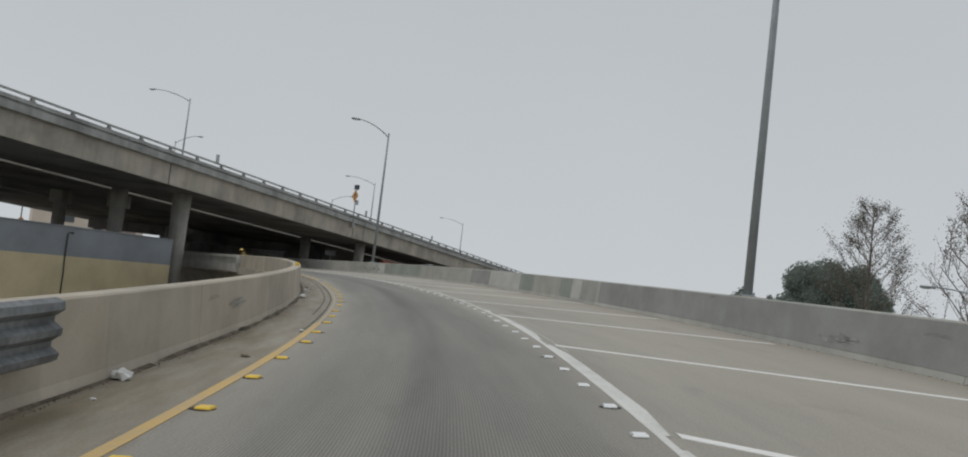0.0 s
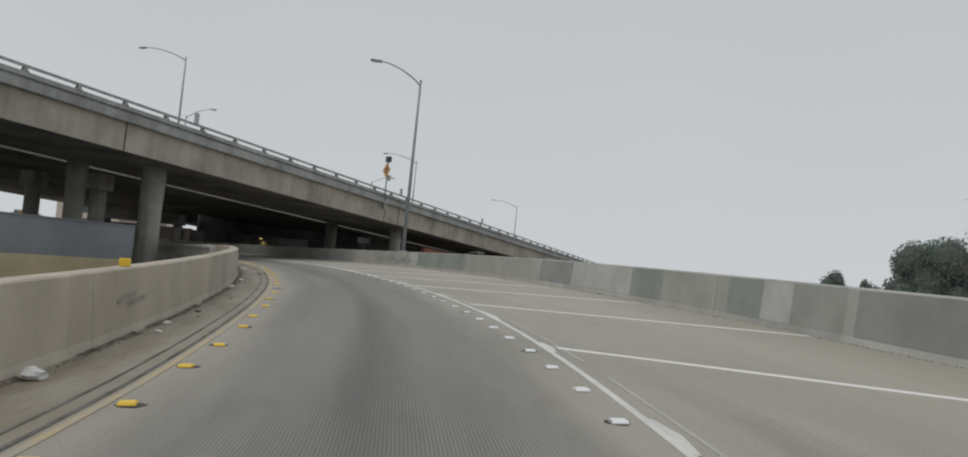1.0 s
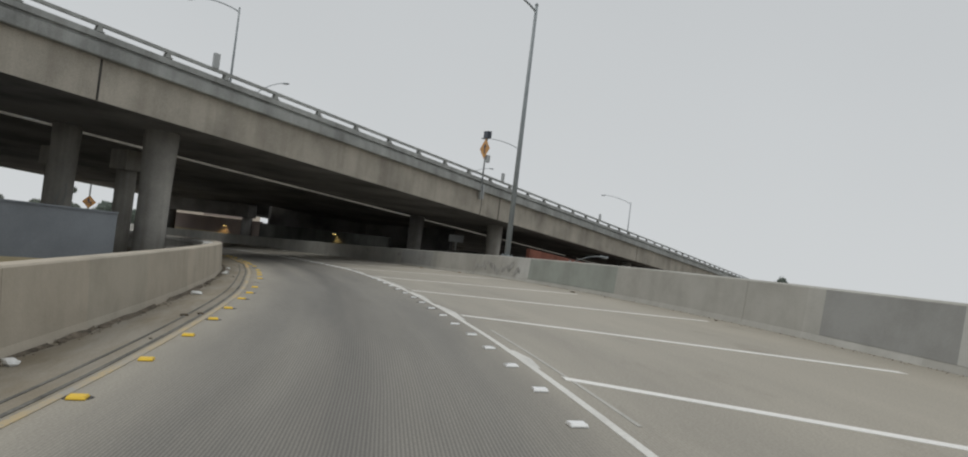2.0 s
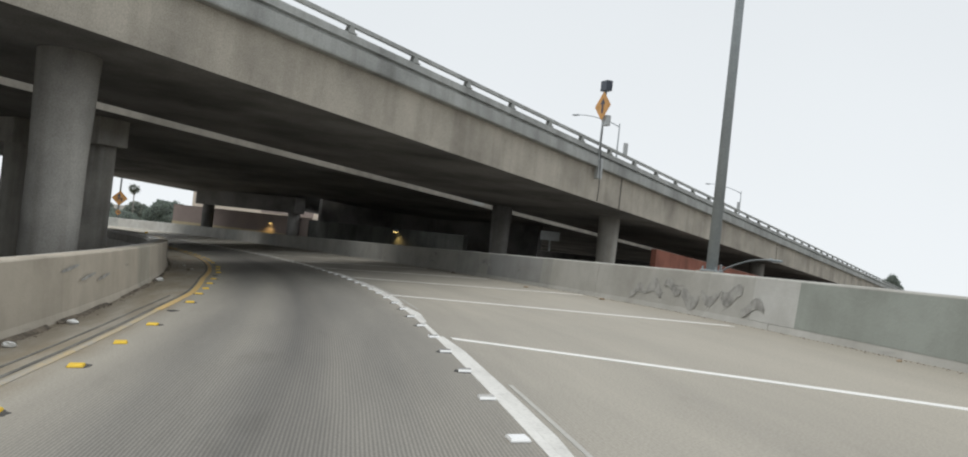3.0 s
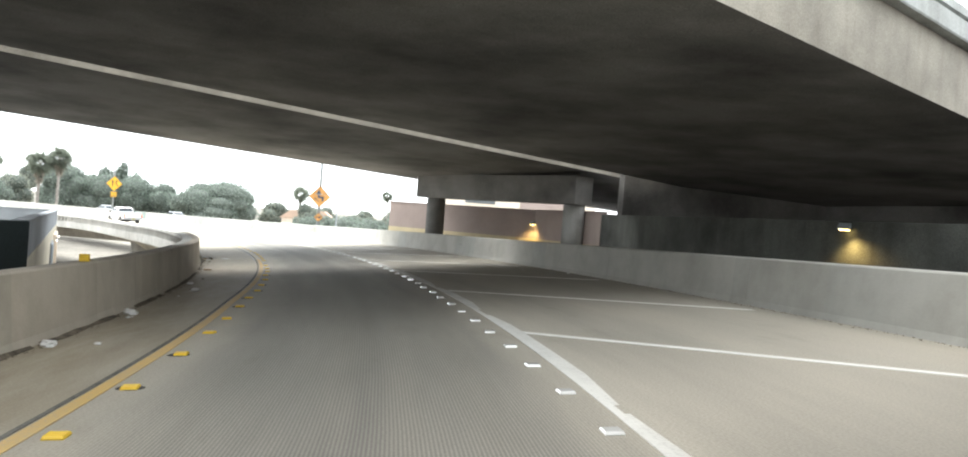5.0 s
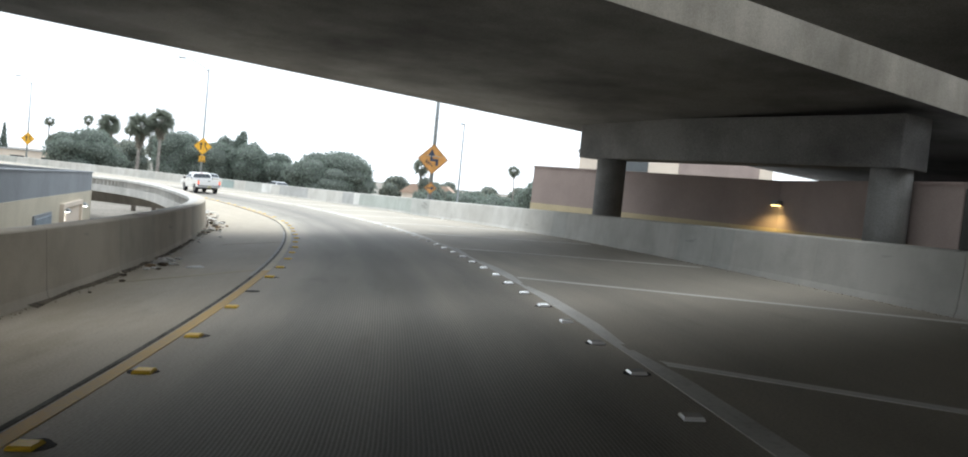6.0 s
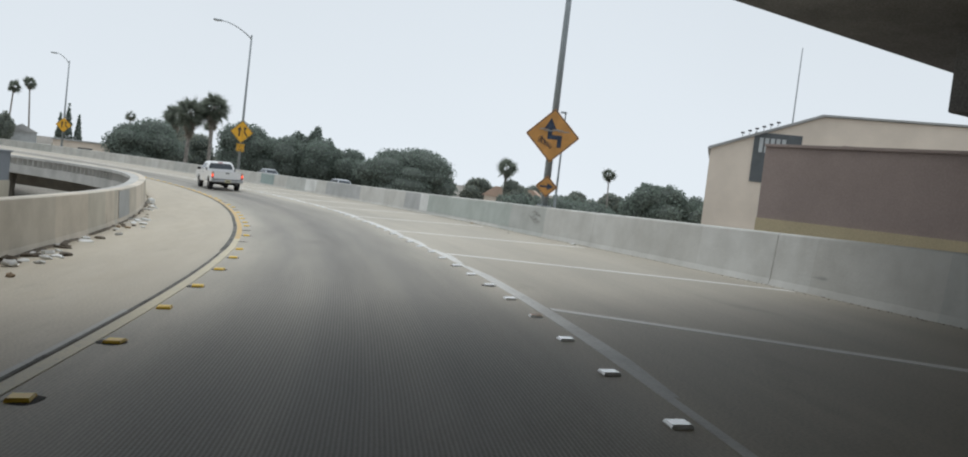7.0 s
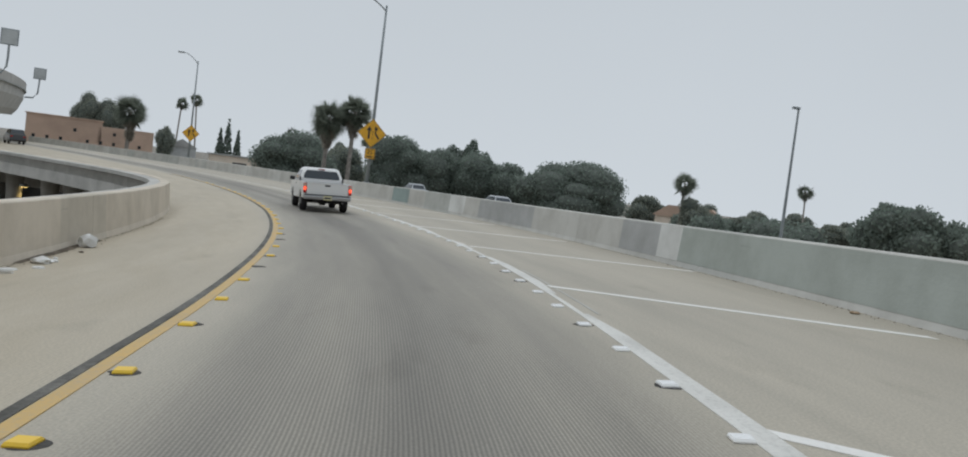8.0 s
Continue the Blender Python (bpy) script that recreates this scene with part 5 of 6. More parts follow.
for a, out, foot, z0 in ((55.5, 1.4, -0.8, 2.55), (8.0, 1.9, -2.3, 0.9)):
    b = on_fly(a, 0.0, 0.0)
    root = empty("sign_floodlight", Matrix.Translation(b) @ Matrix.Rotation(math.atan2(FLY_T.y, FLY_T.x) + math.pi / 2, 4, "Z"), "square framed floodlight on a bent bracket", "floodlight", group="flyover floodlights")
    bm = bmesh.new()
    add_box(bm, (out, 0, z0 + 1.0), (1.9, 0.26, 1.9), None, 0.05)
    part("housing", bm, M_POLE, root)
    for y in (-0.14, 0.14):
        bm = bmesh.new()
        add_box(bm, (out, y, z0 + 1.0), (1.6, 0.04, 1.6))
        part("glass", bm, M_PALE, root)
    bm = bmesh.new()
    sweep(bm, [(-0.1, 0, foot), (out * 0.6, 0, foot + 0.1), (out * 0.95, 0, foot + 0.9), (out, 0, z0 * 0.5), (out, 0, z0 + 0.3)], 0.13, 8)
    part("bracket", bm, M_POLE, root)
bm = bmesh.new()
sweep(bm, [(-163.8, 115.9, GROUND_Z), (-163.8, 115.9, 8.6)], [0.15, 0.07], 12)
add_box(bm, (-163.8, 115.7, 8.6), (0.3, 0.5, 0.16))
single("steel_mast", bm, M_POLE, "plain grey mast beyond the parapet", "pole")
bm = bmesh.new()
sweep(bm, [(-172.3, 150.4, GROUND_Z), (-172.3, 150.4, 21.5)], [0.16, 0.05], 8)
single("thin_mast", bm, M_POLE, "thin pale antenna mast behind the hall", "pole")

# piers under the ramp: stout ones under its box, slim ones under the wide slab
def ramp_pier(s, lat, top, r):
    p = on_road(s, lat, top)
    bm = bmesh.new()
    sweep(bm, [(p.x, p.y, GROUND_Z), (p.x, p.y, p.z - 1.2), (p.x, p.y, p.z)], [r, r, r * 1.25], 20)
    single("ramp_pier", bm, M_COLUMN, "round concrete pier under the ramp", "column", "structure", "ramp piers", True)


for s in np.arange(-40, 150, 27.0):
    if not 40 < s < 60:
        ramp_pier(s, 2.0, -1.68, 0.75)
for s in (176, 216, 236, 256):
    ramp_pier(s, (left_edge(s) + right_edge(s)) / 2 + 2, -1.68, 0.75)
for s in (193.6, 196.4, 200.8, 212.0, 224.0, 240.0):
    ramp_pier(s, left_edge(s) + 2.6, -0.5, 0.42)
q = on_road(200.8, left_edge(200.8) + 2.6, -1.3)
wall_lamp((q.x + 0.12, q.y + 0.42, q.z), radians(80), "amber lamp lit on a pier under the ramp", 30, 0.5)

# ---- vehicles ----
M_PAINT_W = plain("white_car_paint", (0.82, 0.82, 0.81), 0.32, coat=0.5)
M_GLASS_D = plain("tinted_glass", (0.035, 0.045, 0.055), 0.08, spec=0.6)
M_RUBBER = material("tyre_rubber", (0.03, 0.03, 0.032), 0.85, vary=0.15, stain=4, bump=0.05)
M_STEEL = material("dull_wheel_steel", (0.36, 0.36, 0.37), 0.4, metal=0.7, vary=0.1, stain=5, bump=0.02)
M_CHROME = plain("chrome", (0.50, 0.51, 0.53), 0.28, metal=1.0)
M_TRIM = plain("black_plastic_trim", (0.035, 0.035, 0.038), 0.6)
M_TAIL = plain("lit_tail_lamp", (0.75, 0.05, 0.03), 0.25, glow=(1.0, 0.10, 0.04), power=1.3)
M_TAIL_OFF = plain("red_tail_lens", (0.38, 0.03, 0.03), 0.2)
M_REVERSE = plain("amber_clear_lens", (0.65, 0.42, 0.32), 0.2)
M_PLATE = plain("pale_yellow_plate", (0.72, 0.66, 0.40), 0.5)
M_UNDER = plain("dark_underbody", (0.02, 0.02, 0.02), 0.9)


def arch(cx, r, z0, n=9, flip=False):
    """Points of a wheel arch along a sill at z0, from front to back."""
    a0 = math.asin(min(0.99, (z0 - 0.36) / r))
    pts = [(cx + r * math.cos(t), 0.36 + r * math.sin(t)) for t in np.linspace(a0, math.pi - a0, n)]
    return pts if not flip else list(reversed(pts))


def side_plate(bm, outline, y0, y1):
    """A side profile in x and z carried from y0 to y1."""
    add_prism(bm, outline, abs(y1 - y0), Matrix.Translation((0, (y0 + y1) / 2, 0)))


def wheel(parent, x, y, r=0.36, w=0.235):
    bm = bmesh.new()
    prof = [(r * 0.62, -w / 2), (r * 0.93, -w / 2), (r, -w / 2 + 0.035), (r, w / 2 - 0.035), (r * 0.93, w / 2), (r * 0.62, w / 2)]
    n = 28
    rows = [[(x + q * math.cos(2 * math.pi * k / n), y + t, r + q * math.sin(2 * math.pi * k / n)) for q, t in prof] for k in range(n + 1)]
    loft(bm, rows)
    bmesh.ops.remove_doubles(bm, verts=bm.verts, dist=0.0005)
    tyre = part("tyre", bm, M_RUBBER, parent, smooth=True)
    out = 1 if y > 0 else -1
    bm = bmesh.new()
    m = Matrix.Translation((x, y, r)) @ Matrix.Rotation(math.pi / 2, 4, "X")
    bmesh.ops.create_cone(bm, cap_ends=True, segments=24, radius1=r * 0.63, radius2=r * 0.63, depth=w * 0.7, matrix=m)
    for k in range(6):
        a = math.pi / 3 * k
        add_box(bm, (0, 0, 0), (r * 0.16, 0.03, r * 0.42), Matrix.Translation((x, y + out * w * 0.37, r)) @ Matrix.Rotation(a, 4, "Y") @ Matrix.Translation((0, 0, r * 0.36)))
    add_tube(bm, (x, y + out * w * 0.3, r), (x, y + out * w * 0.48, r), 0.06, 0.05, 12)
    part("rim", bm, M_STEEL, tyre, "dull steel rim")


def soften(bm, off, seg=2):
    es = [e for e in bm.edges if len(e.link_faces) == 2 and e.calc_face_angle(0) > 0.6]
    bmesh.ops.bevel(bm, geom=es, offset=off, segments=seg, affect="EDGES", profile=0.6)


def pickup(m):
    """A white two-door pickup with an extended cab; x forwards, on its wheels at z = 0."""
    root = empty("pickup_truck", m, "white extended-cab pickup truck with its brake lights lit", "pickup truck")
    # bed sides with the rear arches
    for y0, y1 in ((0.80, 0.90), (-0.90, -0.80)):
        bm = bmesh.new()
        side_plate(bm, [(-2.56, 1.08), (-2.60, 0.62), (-2.45, 0.50)] + list(reversed(arch(-1.62, 0.44, 0.50))) + [(-0.62, 0.50), (-0.60, 1.10)], y0, y1)
        soften(bm, 0.018)
        part("bed_side", bm, M_PAINT_W, root)
    bm = bmesh.new()
    add_box(bm, (-1.58, 0, 0.72), (1.95, 1.60, 0.06))
    add_box(bm, (-0.62, 0, 0.86), (0.05, 1.60, 0.34))
    part("bed_floor", bm, M_TRIM, root, "dark bed liner")
    bm = bmesh.new()
    add_box(bm, (-2.575, 0, 0.865), (0.065, 1.545, 0.43), None, 0.018)
    gate = part("tailgate", bm, M_PAINT_W, root)
    bm = bmesh.new()
    add_box(bm, (-2.615, 0, 1.00), (0.025, 0.20, 0.055), None, 0.01)
    part("handle", bm, M_TRIM, gate, "black tailgate handle")
    bm = bmesh.new()
    add_box(bm, (-2.59, 0, 1.075), (0.07, 1.53, 0.02), None, 0.008)
    part("top_cap", bm, M_PAINT_W, gate)
    # front half of the body
    bm = bmesh.new()
    side_plate(bm, [(-0.585, 1.10), (-0.585, 0.46)] + [(0.90, 0.44)] + list(reversed(arch(1.55, 0.44, 0.46)))[:0] + list(reversed([(x, z) for x, z in arch(1.55, 0.44, 0.46)])) + [(2.45, 0.48), (2.62, 0.60), (2.62, 0.88), (2.45, 1.00), (1.45, 1.10)], -0.90, 0.90)
    soften(bm, 0.04)
    part("body", bm, M_PAINT_W, root)
    # cab: sloping pillars with a crowned roof
    def ring(z, xb, xf, hw, q=0.10):
        return [(xb, -hw + q, z), (xb, hw - q, z), (xb + q, hw, z), (xf - q, hw, z), (xf, hw - q, z), (xf, -hw + q, z), (xf - q, -hw, z), (xb + q, -hw, z)]
    bm = bmesh.new()
    loft(bm, [ring(1.08, -0.58, 1.50, 0.86), ring(1.22, -0.55, 1.32, 0.84), ring(1.50, -0.42, 0.86, 0.735), ring(1.60, -0.33, 0.72, 0.69), ring(1.645, -0.16, 0.55, 0.58)], closed=True)
    part("cab", bm, M_PAINT_W, root, smooth=False)
    # glass follows the pillars, a little proud of them
    bm = bmesh.new()
    back = lambda z: float(np.interp(z, [1.08, 1.22, 1.50, 1.60], [-0.58, -0.55, -0.42, -0.33])) - 0.006
    rows = [[(back(z), -w, z), (back(z), w, z)] for z, w in ((1.205, 0.66), (1.23, 0.70), (1.35, 0.685), (1.50, 0.60), (1.53, 0.56))]
    loft(bm, rows)
    part("rear_window", bm, M_GLASS_D, root, "dark rear window")
    for sgn in (-1, 1):
        bm = bmesh.new()
        yy = lambda z: sgn * (float(np.interp(z, [1.08, 1.22, 1.50, 1.60], [0.86, 0.84, 0.735, 0.69])) + 0.005)
        loft(bm, [[(-0.36, yy(1.2), 1.2), (0.30, yy(1.2), 1.2), (1.18, yy(1.2), 1.2)], [(-0.26, yy(1.5), 1.5), (0.30, yy(1.5), 1.5), (0.76, yy(1.5), 1.5)]])
        part("side_window", bm, M_GLASS_D, root, "dark side window")
        bm = bmesh.new()
        add_box(bm, (1.12, sgn * 0.98, 1.16), (0.12, 0.19, 0.16), None, 0.03)
        add_tube(bm, (1.14, sgn * 0.84, 1.12), (1.14, sgn * 0.93, 1.13), 0.025, n=8)
        part("mirror", bm, M_TRIM, root, "black door mirror")
        bm = bmesh.new()
        add_box(bm, (-2.585, sgn * 0.842, 0.875), (0.07, 0.115, 0.37), None, 0.02)
        lamp = part("tail_light", bm, M_TAIL_OFF, root, "red tail light")
        bm = bmesh.new()
        add_box(bm, (-2.622, sgn * 0.842, 0.86), (0.014, 0.095, 0.12), None, 0.005)
        part("brake_lamp", bm, M_TAIL, lamp, "lit brake lamp")
        bm = bmesh.new()
        add_box(bm, (-2.622, sgn * 0.842, 0.985), (0.014, 0.085, 0.10), None, 0.005)
        part("reverse_lens", bm, M_REVERSE, lamp)
        bm = bmesh.new()
        add_box(bm, (-0.56, sgn * 0.83, 1.16), (0.05, 0.06, 0.2), None, 0.01)
        part("cab_corner_trim", bm, M_TRIM, root)
        bm = bmesh.new()
        add_box(bm, (0.12, sgn * 0.905, 0.98), (0.16, 0.02, 0.035), None, 0.008)
        part("door_handle", bm, M_TRIM, root)
    bm = bmesh.new()
    loft(bm, [[(1.505, -0.68, 1.10), (1.505, 0.68, 1.10)], [(1.335, -0.70, 1.22), (1.335, 0.70, 1.22)], [(0.875, -0.60, 1.50), (0.875, 0.60, 1.50)]])
    part("windscreen", bm, M_GLASS_D, root)
    bm = bmesh.new()
    add_box(bm, (-0.37, 0, 1.585), (0.05, 0.26, 0.035), None, 0.01)
    part("high_brake_light", bm, M_TAIL_OFF, root, "dark high brake light")
    # step bumper with a dark pad and a plate
    bm = bmesh.new()
    add_box(bm, (-2.68, 0, 0.545), (0.16, 1.74, 0.15), None, 0.03)
    bumper = part("rear_bumper", bm, M_CHROME, root, "chrome step bumper")
    bm = bmesh.new()
    add_box(bm, (-2.67, 0, 0.63), (0.17, 1.70, 0.035), None, 0.01)
    part("step_pad", bm, M_TRIM, bumper)
    bm = bmesh.new()
    add_box(bm, (-2.768, 0, 0.545), (0.014, 0.31, 0.155), None, 0.004)
    plate = part("number_plate", bm, M_PLATE, bumper, "pale yellow number plate")
    bm = bmesh.new()
    add_box(bm, (-2.777, 0, 0.545), (0.006, 0.24, 0.06))
    part("plain_bar", bm, M_FADED, plate)
    bm = bmesh.new()
    add_box(bm, (-1.0, 0, 0.42), (3.0, 0.9, 0.16), None, 0.03)
    add_tube(bm, (-1.62, -0.7, 0.36), (-1.62, 0.7, 0.36), 0.06)
    add_box(bm, (-1.62, 0.05, 0.36), (0.3, 0.28, 0.26), None, 0.08)
    add_box(bm, (-2.25, -0.1, 0.46), (0.5, 0.7, 0.2), None, 0.06)
    part("underbody", bm, M_UNDER, root, "dark axle and frame")
    bm = bmesh.new()
    add_tube(bm, (-1.2, -0.55, 0.40), (-2.55, -0.58, 0.38), 0.03)
    part("exhaust", bm, M_STEEL, root)
    for x in (-1.62, 1.55):
        for y in (-0.765, 0.765):
            wheel(root, x, y)
    return root


def on_lane(s, lat, turn=0.0):
    e = float(np.interp(s, BANK_S, BANK_E))
    g = (on_road(s + 1, lat).z - on_road(s - 1, lat).z) / 2
    return Matrix.Translation(on_road(s, lat, 0.004)) @ Matrix.Rotation(heading(s) + turn, 4, "Z") @ Matrix.Rotation(-math.atan(e), 4, "X") @ Matrix.Rotation(-math.atan(g), 4, "Y")


truck = pickup(on_lane(175.0, 0.25, radians(-2)) @ Matrix.Scale(0.94, 4))


def sedan(m, paint, label, name="car", tall=0.0):
    root = empty(name, m, label, "car")
    bm = bmesh.new()
    side_plate(bm, [(-2.3, 0.85 + tall), (-2.35, 0.5), (-2.2, 0.32)] + list(reversed(arch(-1.4, 0.36, 0.37))) + [(0.9, 0.3)] + list(reversed(arch(1.4, 0.36, 0.37))) + [(2.2, 0.34), (2.32, 0.5), (2.25, 0.72), (1.2, 0.90 + tall)], -0.88, 0.88)
    soften(bm, 0.05)
    part("body", bm, paint, root)
    bm = bmesh.new()
    def ring(z, xb, xf, hw):
        return [(xb, -hw, z), (xb, hw, z), (xf, hw, z), (xf, -hw, z)]
    xb = -2.2 if tall else -1.75
    loft(bm, [ring(0.84 + tall, xb, 1.25, 0.83), ring(1.36 + tall * 1.5, xb + 0.55, 0.45, 0.62), ring(1.42 + tall * 1.5, xb + 0.8, 0.2, 0.52)], closed=True)
    soften(bm, 0.06)
    part("cabin", bm, paint, root)
    bm = bmesh.new()
    for sgn in (-1, 1):
        loft(bm, [[(xb + 0.25, sgn * 0.835, 0.90 + tall), (1.1, sgn * 0.835, 0.90 + tall)], [(xb + 0.6, sgn * 0.66, 1.31 + tall * 1.5), (0.5, sgn * 0.66, 1.31 + tall * 1.5)]])
    loft(bm, [[(xb + 0.06, -0.7, 0.90 + tall), (xb + 0.06, 0.7, 0.90 + tall)], [(xb + 0.48, -0.58, 1.30 + tall * 1.5), (xb + 0.48, 0.58, 1.30 + tall * 1.5)]])
    loft(bm, [[(1.22, -0.7, 0.90 + tall), (1.22, 0.7, 0.90 + tall)], [(0.53, -0.58, 1.31 + tall * 1.5), (0.53, 0.58, 1.31 + tall * 1.5)]])
    part("window", bm, M_GLASS_D, root, "dark windows")
    for sgn in (-1, 1):
        bm = bmesh.new()
        add_box(bm, (-2.33, sgn * 0.68, 0.70 + tall), (0.06, 0.3, 0.14), None, 0.02)
        part("tail_light", bm, M_TAIL_OFF, root)
    for x in (-1.4, 1.4):
        for y in (-0.78, 0.78):
            wheel(root, x, y, 0.31, 0.2)
    return root


M_SILVER = plain("silver_car_paint", (0.45, 0.47, 0.49), 0.3, metal=0.4, coat=0.5)
M_BLACKCAR = plain("black_car_paint", (0.02, 0.02, 0.022), 0.25, coat=0.6)
sedan(on_lane(262, -3.0, radians(-4)), M_BLACKCAR, "black sport utility car on the merging road", "sport_utility_car", 0.22)
bm = bmesh.new()
rows = []
for q in np.linspace(0, 1, 30):
    x = -125 - 97 * q
    y = 105 - 7.5 * q - 8.5 * q * q
    rows.append([(x, y + 4, -1.75), (x, y - 4, -1.75), (x, y - 4, -2.6), (x, y + 4, -2.6)])
loft(bm, rows, closed=True)
single("side_road", bm, M_SOFFIT, "dark asphalt road beside the parapet", "road", "structure")
sedan(Matrix.Translation((-203.0, 94.2, -1.745)) @ Matrix.Rotation(radians(190), 4, "Z"), M_SILVER, "silver car on the road beyond the parapet")
sedan(Matrix.Translation((-180.0, 98.5, -1.745)) @ Matrix.Rotation(radians(188), 4, "Z"), M_SILVER, "silver car on the road beyond the parapet")

# ---- plants ----
M_FICUS = leaf_material("dark_evergreen_leaves", (0.118, 0.14, 0.12))
M_OLIVE = leaf_material("olive_leaves", (0.14, 0.15, 0.125))
M_PALM = leaf_material("palm_fronds", (0.10, 0.112, 0.09))
M_DRYLEAF = leaf_material("dry_palm_skirt", (0.17, 0.155, 0.13))
M_TWIG = leaf_material("sparse_brown_leaves", (0.075, 0.068, 0.055))
M_BARK = material("grey_brown_bark", (0.19, 0.165, 0.135), 0.95, vary=0.2, grain=8, stain=2.0)
M_CORE = plain("inner_leaves", (0.115, 0.132, 0.115), 0.9, spec=0.1)
M_PALM_TRUNK = material("grey_palm_trunk", (0.29, 0.265, 0.235), 0.95, vary=0.15, grain=8, stain=2.0)


def leaf_cloud(centres, radii, count, size, seed, flat_base=None):
    """Small leaf clumps scattered over the skins of round masses, denser outside, as one mesh of separate quads."""
    g = np.random.default_rng(seed)
    centres, radii = np.array(centres, float), np.array(radii, float)
    weight = (radii[:, 0] * radii[:, 2]) ** 1.0
    which = g.choice(len(centres), count, p=weight / weight.sum())
    d = g.normal(size=(count, 3))
    d /= np.linalg.norm(d, axis=1, keepdims=True)
    far = g.uniform(0.72, 1.10, (count, 1)) ** 0.6
    p = centres[which] + d * radii[which] * far
    if flat_base is not None:
        p = p[p[:, 2] > flat_base]
    n = len(p)
    a = g.normal(size=(n, 3))
    a /= np.linalg.norm(a, axis=1, keepdims=True)
    b = np.cross(a, g.normal(size=(n, 3)))
    b /= np.linalg.norm(b, axis=1, keepdims=True)
    s = size * g.uniform(0.6, 1.4, (n, 1))
    v = np.stack([p - a * s, p + b * s * 0.55, p + a * s, p - b * s * 0.55], 1).reshape(-1, 3)
    me = bpy.data.meshes.new("crown")
    me.from_pydata(v.tolist(), [], np.arange(4 * n).reshape(n, 4).tolist())
    return me


def lumps(g, c, r, n, spread=0.75, size=0.42):
    """Round masses that make up a crown of radii r about c."""
    cs, rs = [c], [tuple(x * 0.80 for x in r)]
    for _ in range(n):
        d = g.normal(size=3)
        d /= np.linalg.norm(d)
        k = g.uniform(0.7, 1.0) * spread
        q = g.uniform(0.75, 1.25) * size
        cs.append(tuple(c[i] + d[i] * r[i] * k for i in range(3)))
        rs.append((min(r[0], r[1]) * q, min(r[0], r[1]) * q, r[2] * q))
    return cs, rs


def broad_tree(x, y, top, rx, ry, label, seed, mat=M_FICUS, count=4200, leaf=0.34, skirt=2.0, name="tree", core=True, masses=16):
    """A dense round-headed tree: trunk, limbs, crown of clumps."""
    g = np.random.default_rng(seed)
    root = empty(name, Matrix.Translation((x, y, GROUND_Z)), label, "tree")
    h = top - GROUND_Z
    mid = skirt + (h - skirt) * 0.5
    rz = (h - skirt) * 0.5
    bm = bmesh.new()
    sweep(bm, [(0, 0, 0), (0.1, 0.05, mid * 0.5), (0, 0.1, mid)], [0.45, 0.36, 0.2], 10)
    for k in range(5):
        a = g.uniform(0, 6.28)
        sweep(bm, [(0, 0.05, mid * 0.6), (rx * 0.3 * math.cos(a), ry * 0.3 * math.sin(a), mid * 0.9), (rx * 0.55 * math.cos(a), ry * 0.55 * math.sin(a), mid + rz * 0.4)], [0.22, 0.14, 0.05], 7)
    part("trunk", bm, M_BARK, root, smooth=True)
    cs, rs = lumps(g, (0, 0, mid), (rx, ry, rz), masses)
    me = leaf_cloud(cs, rs, int(count * 2.3), leaf * 0.66, seed, skirt * 0.6)
    me.materials.append(mat)
    crown = part("crown", me, None, root, "crown of small dark leaves")
    if core:
        bm = bmesh.new()
        for c, r in zip(cs, rs):
            q = 0.84
            bmesh.ops.create_icosphere(bm, subdivisions=2, radius=1.0, matrix=Matrix.Translation(c) @ Matrix.Diagonal((r[0] * q, r[1] * q, r[2] * q, 1)))
        part("inner_leaves", bm, M_CORE, crown)
    return root


def fan(verts, faces, o, way, up, length, spread, blades):
    """A fan leaf: blades that spread from the tip of a stalk."""
    side = way.cross(up).normalized()
    stalk = o + way * length * 0.30
    w = 0.02
    i = len(verts)
    verts += [o + side * w, o - side * w, stalk - side * w, stalk + side * w]
    faces.append((i, i + 1, i + 2, i + 3))
    for k in range(blades):
        a = spread * (2 * k / (blades - 1) - 1)
        d = (way * math.cos(a) + side * math.sin(a)).normalized()
        tip = stalk + d * length * 0.78 * (1 - 0.22 * abs(a) / spread) + Vector((0, 0, -0.09 * length))
        n = (side * math.cos(a) - way * math.sin(a)).normalized()
        m = stalk + d * length * 0.36
        i = len(verts)
        verts += [stalk, m + n * 0.04 * length, tip, m - n * 0.04 * length]
        faces.append((i, i + 1, i + 2, i + 3))


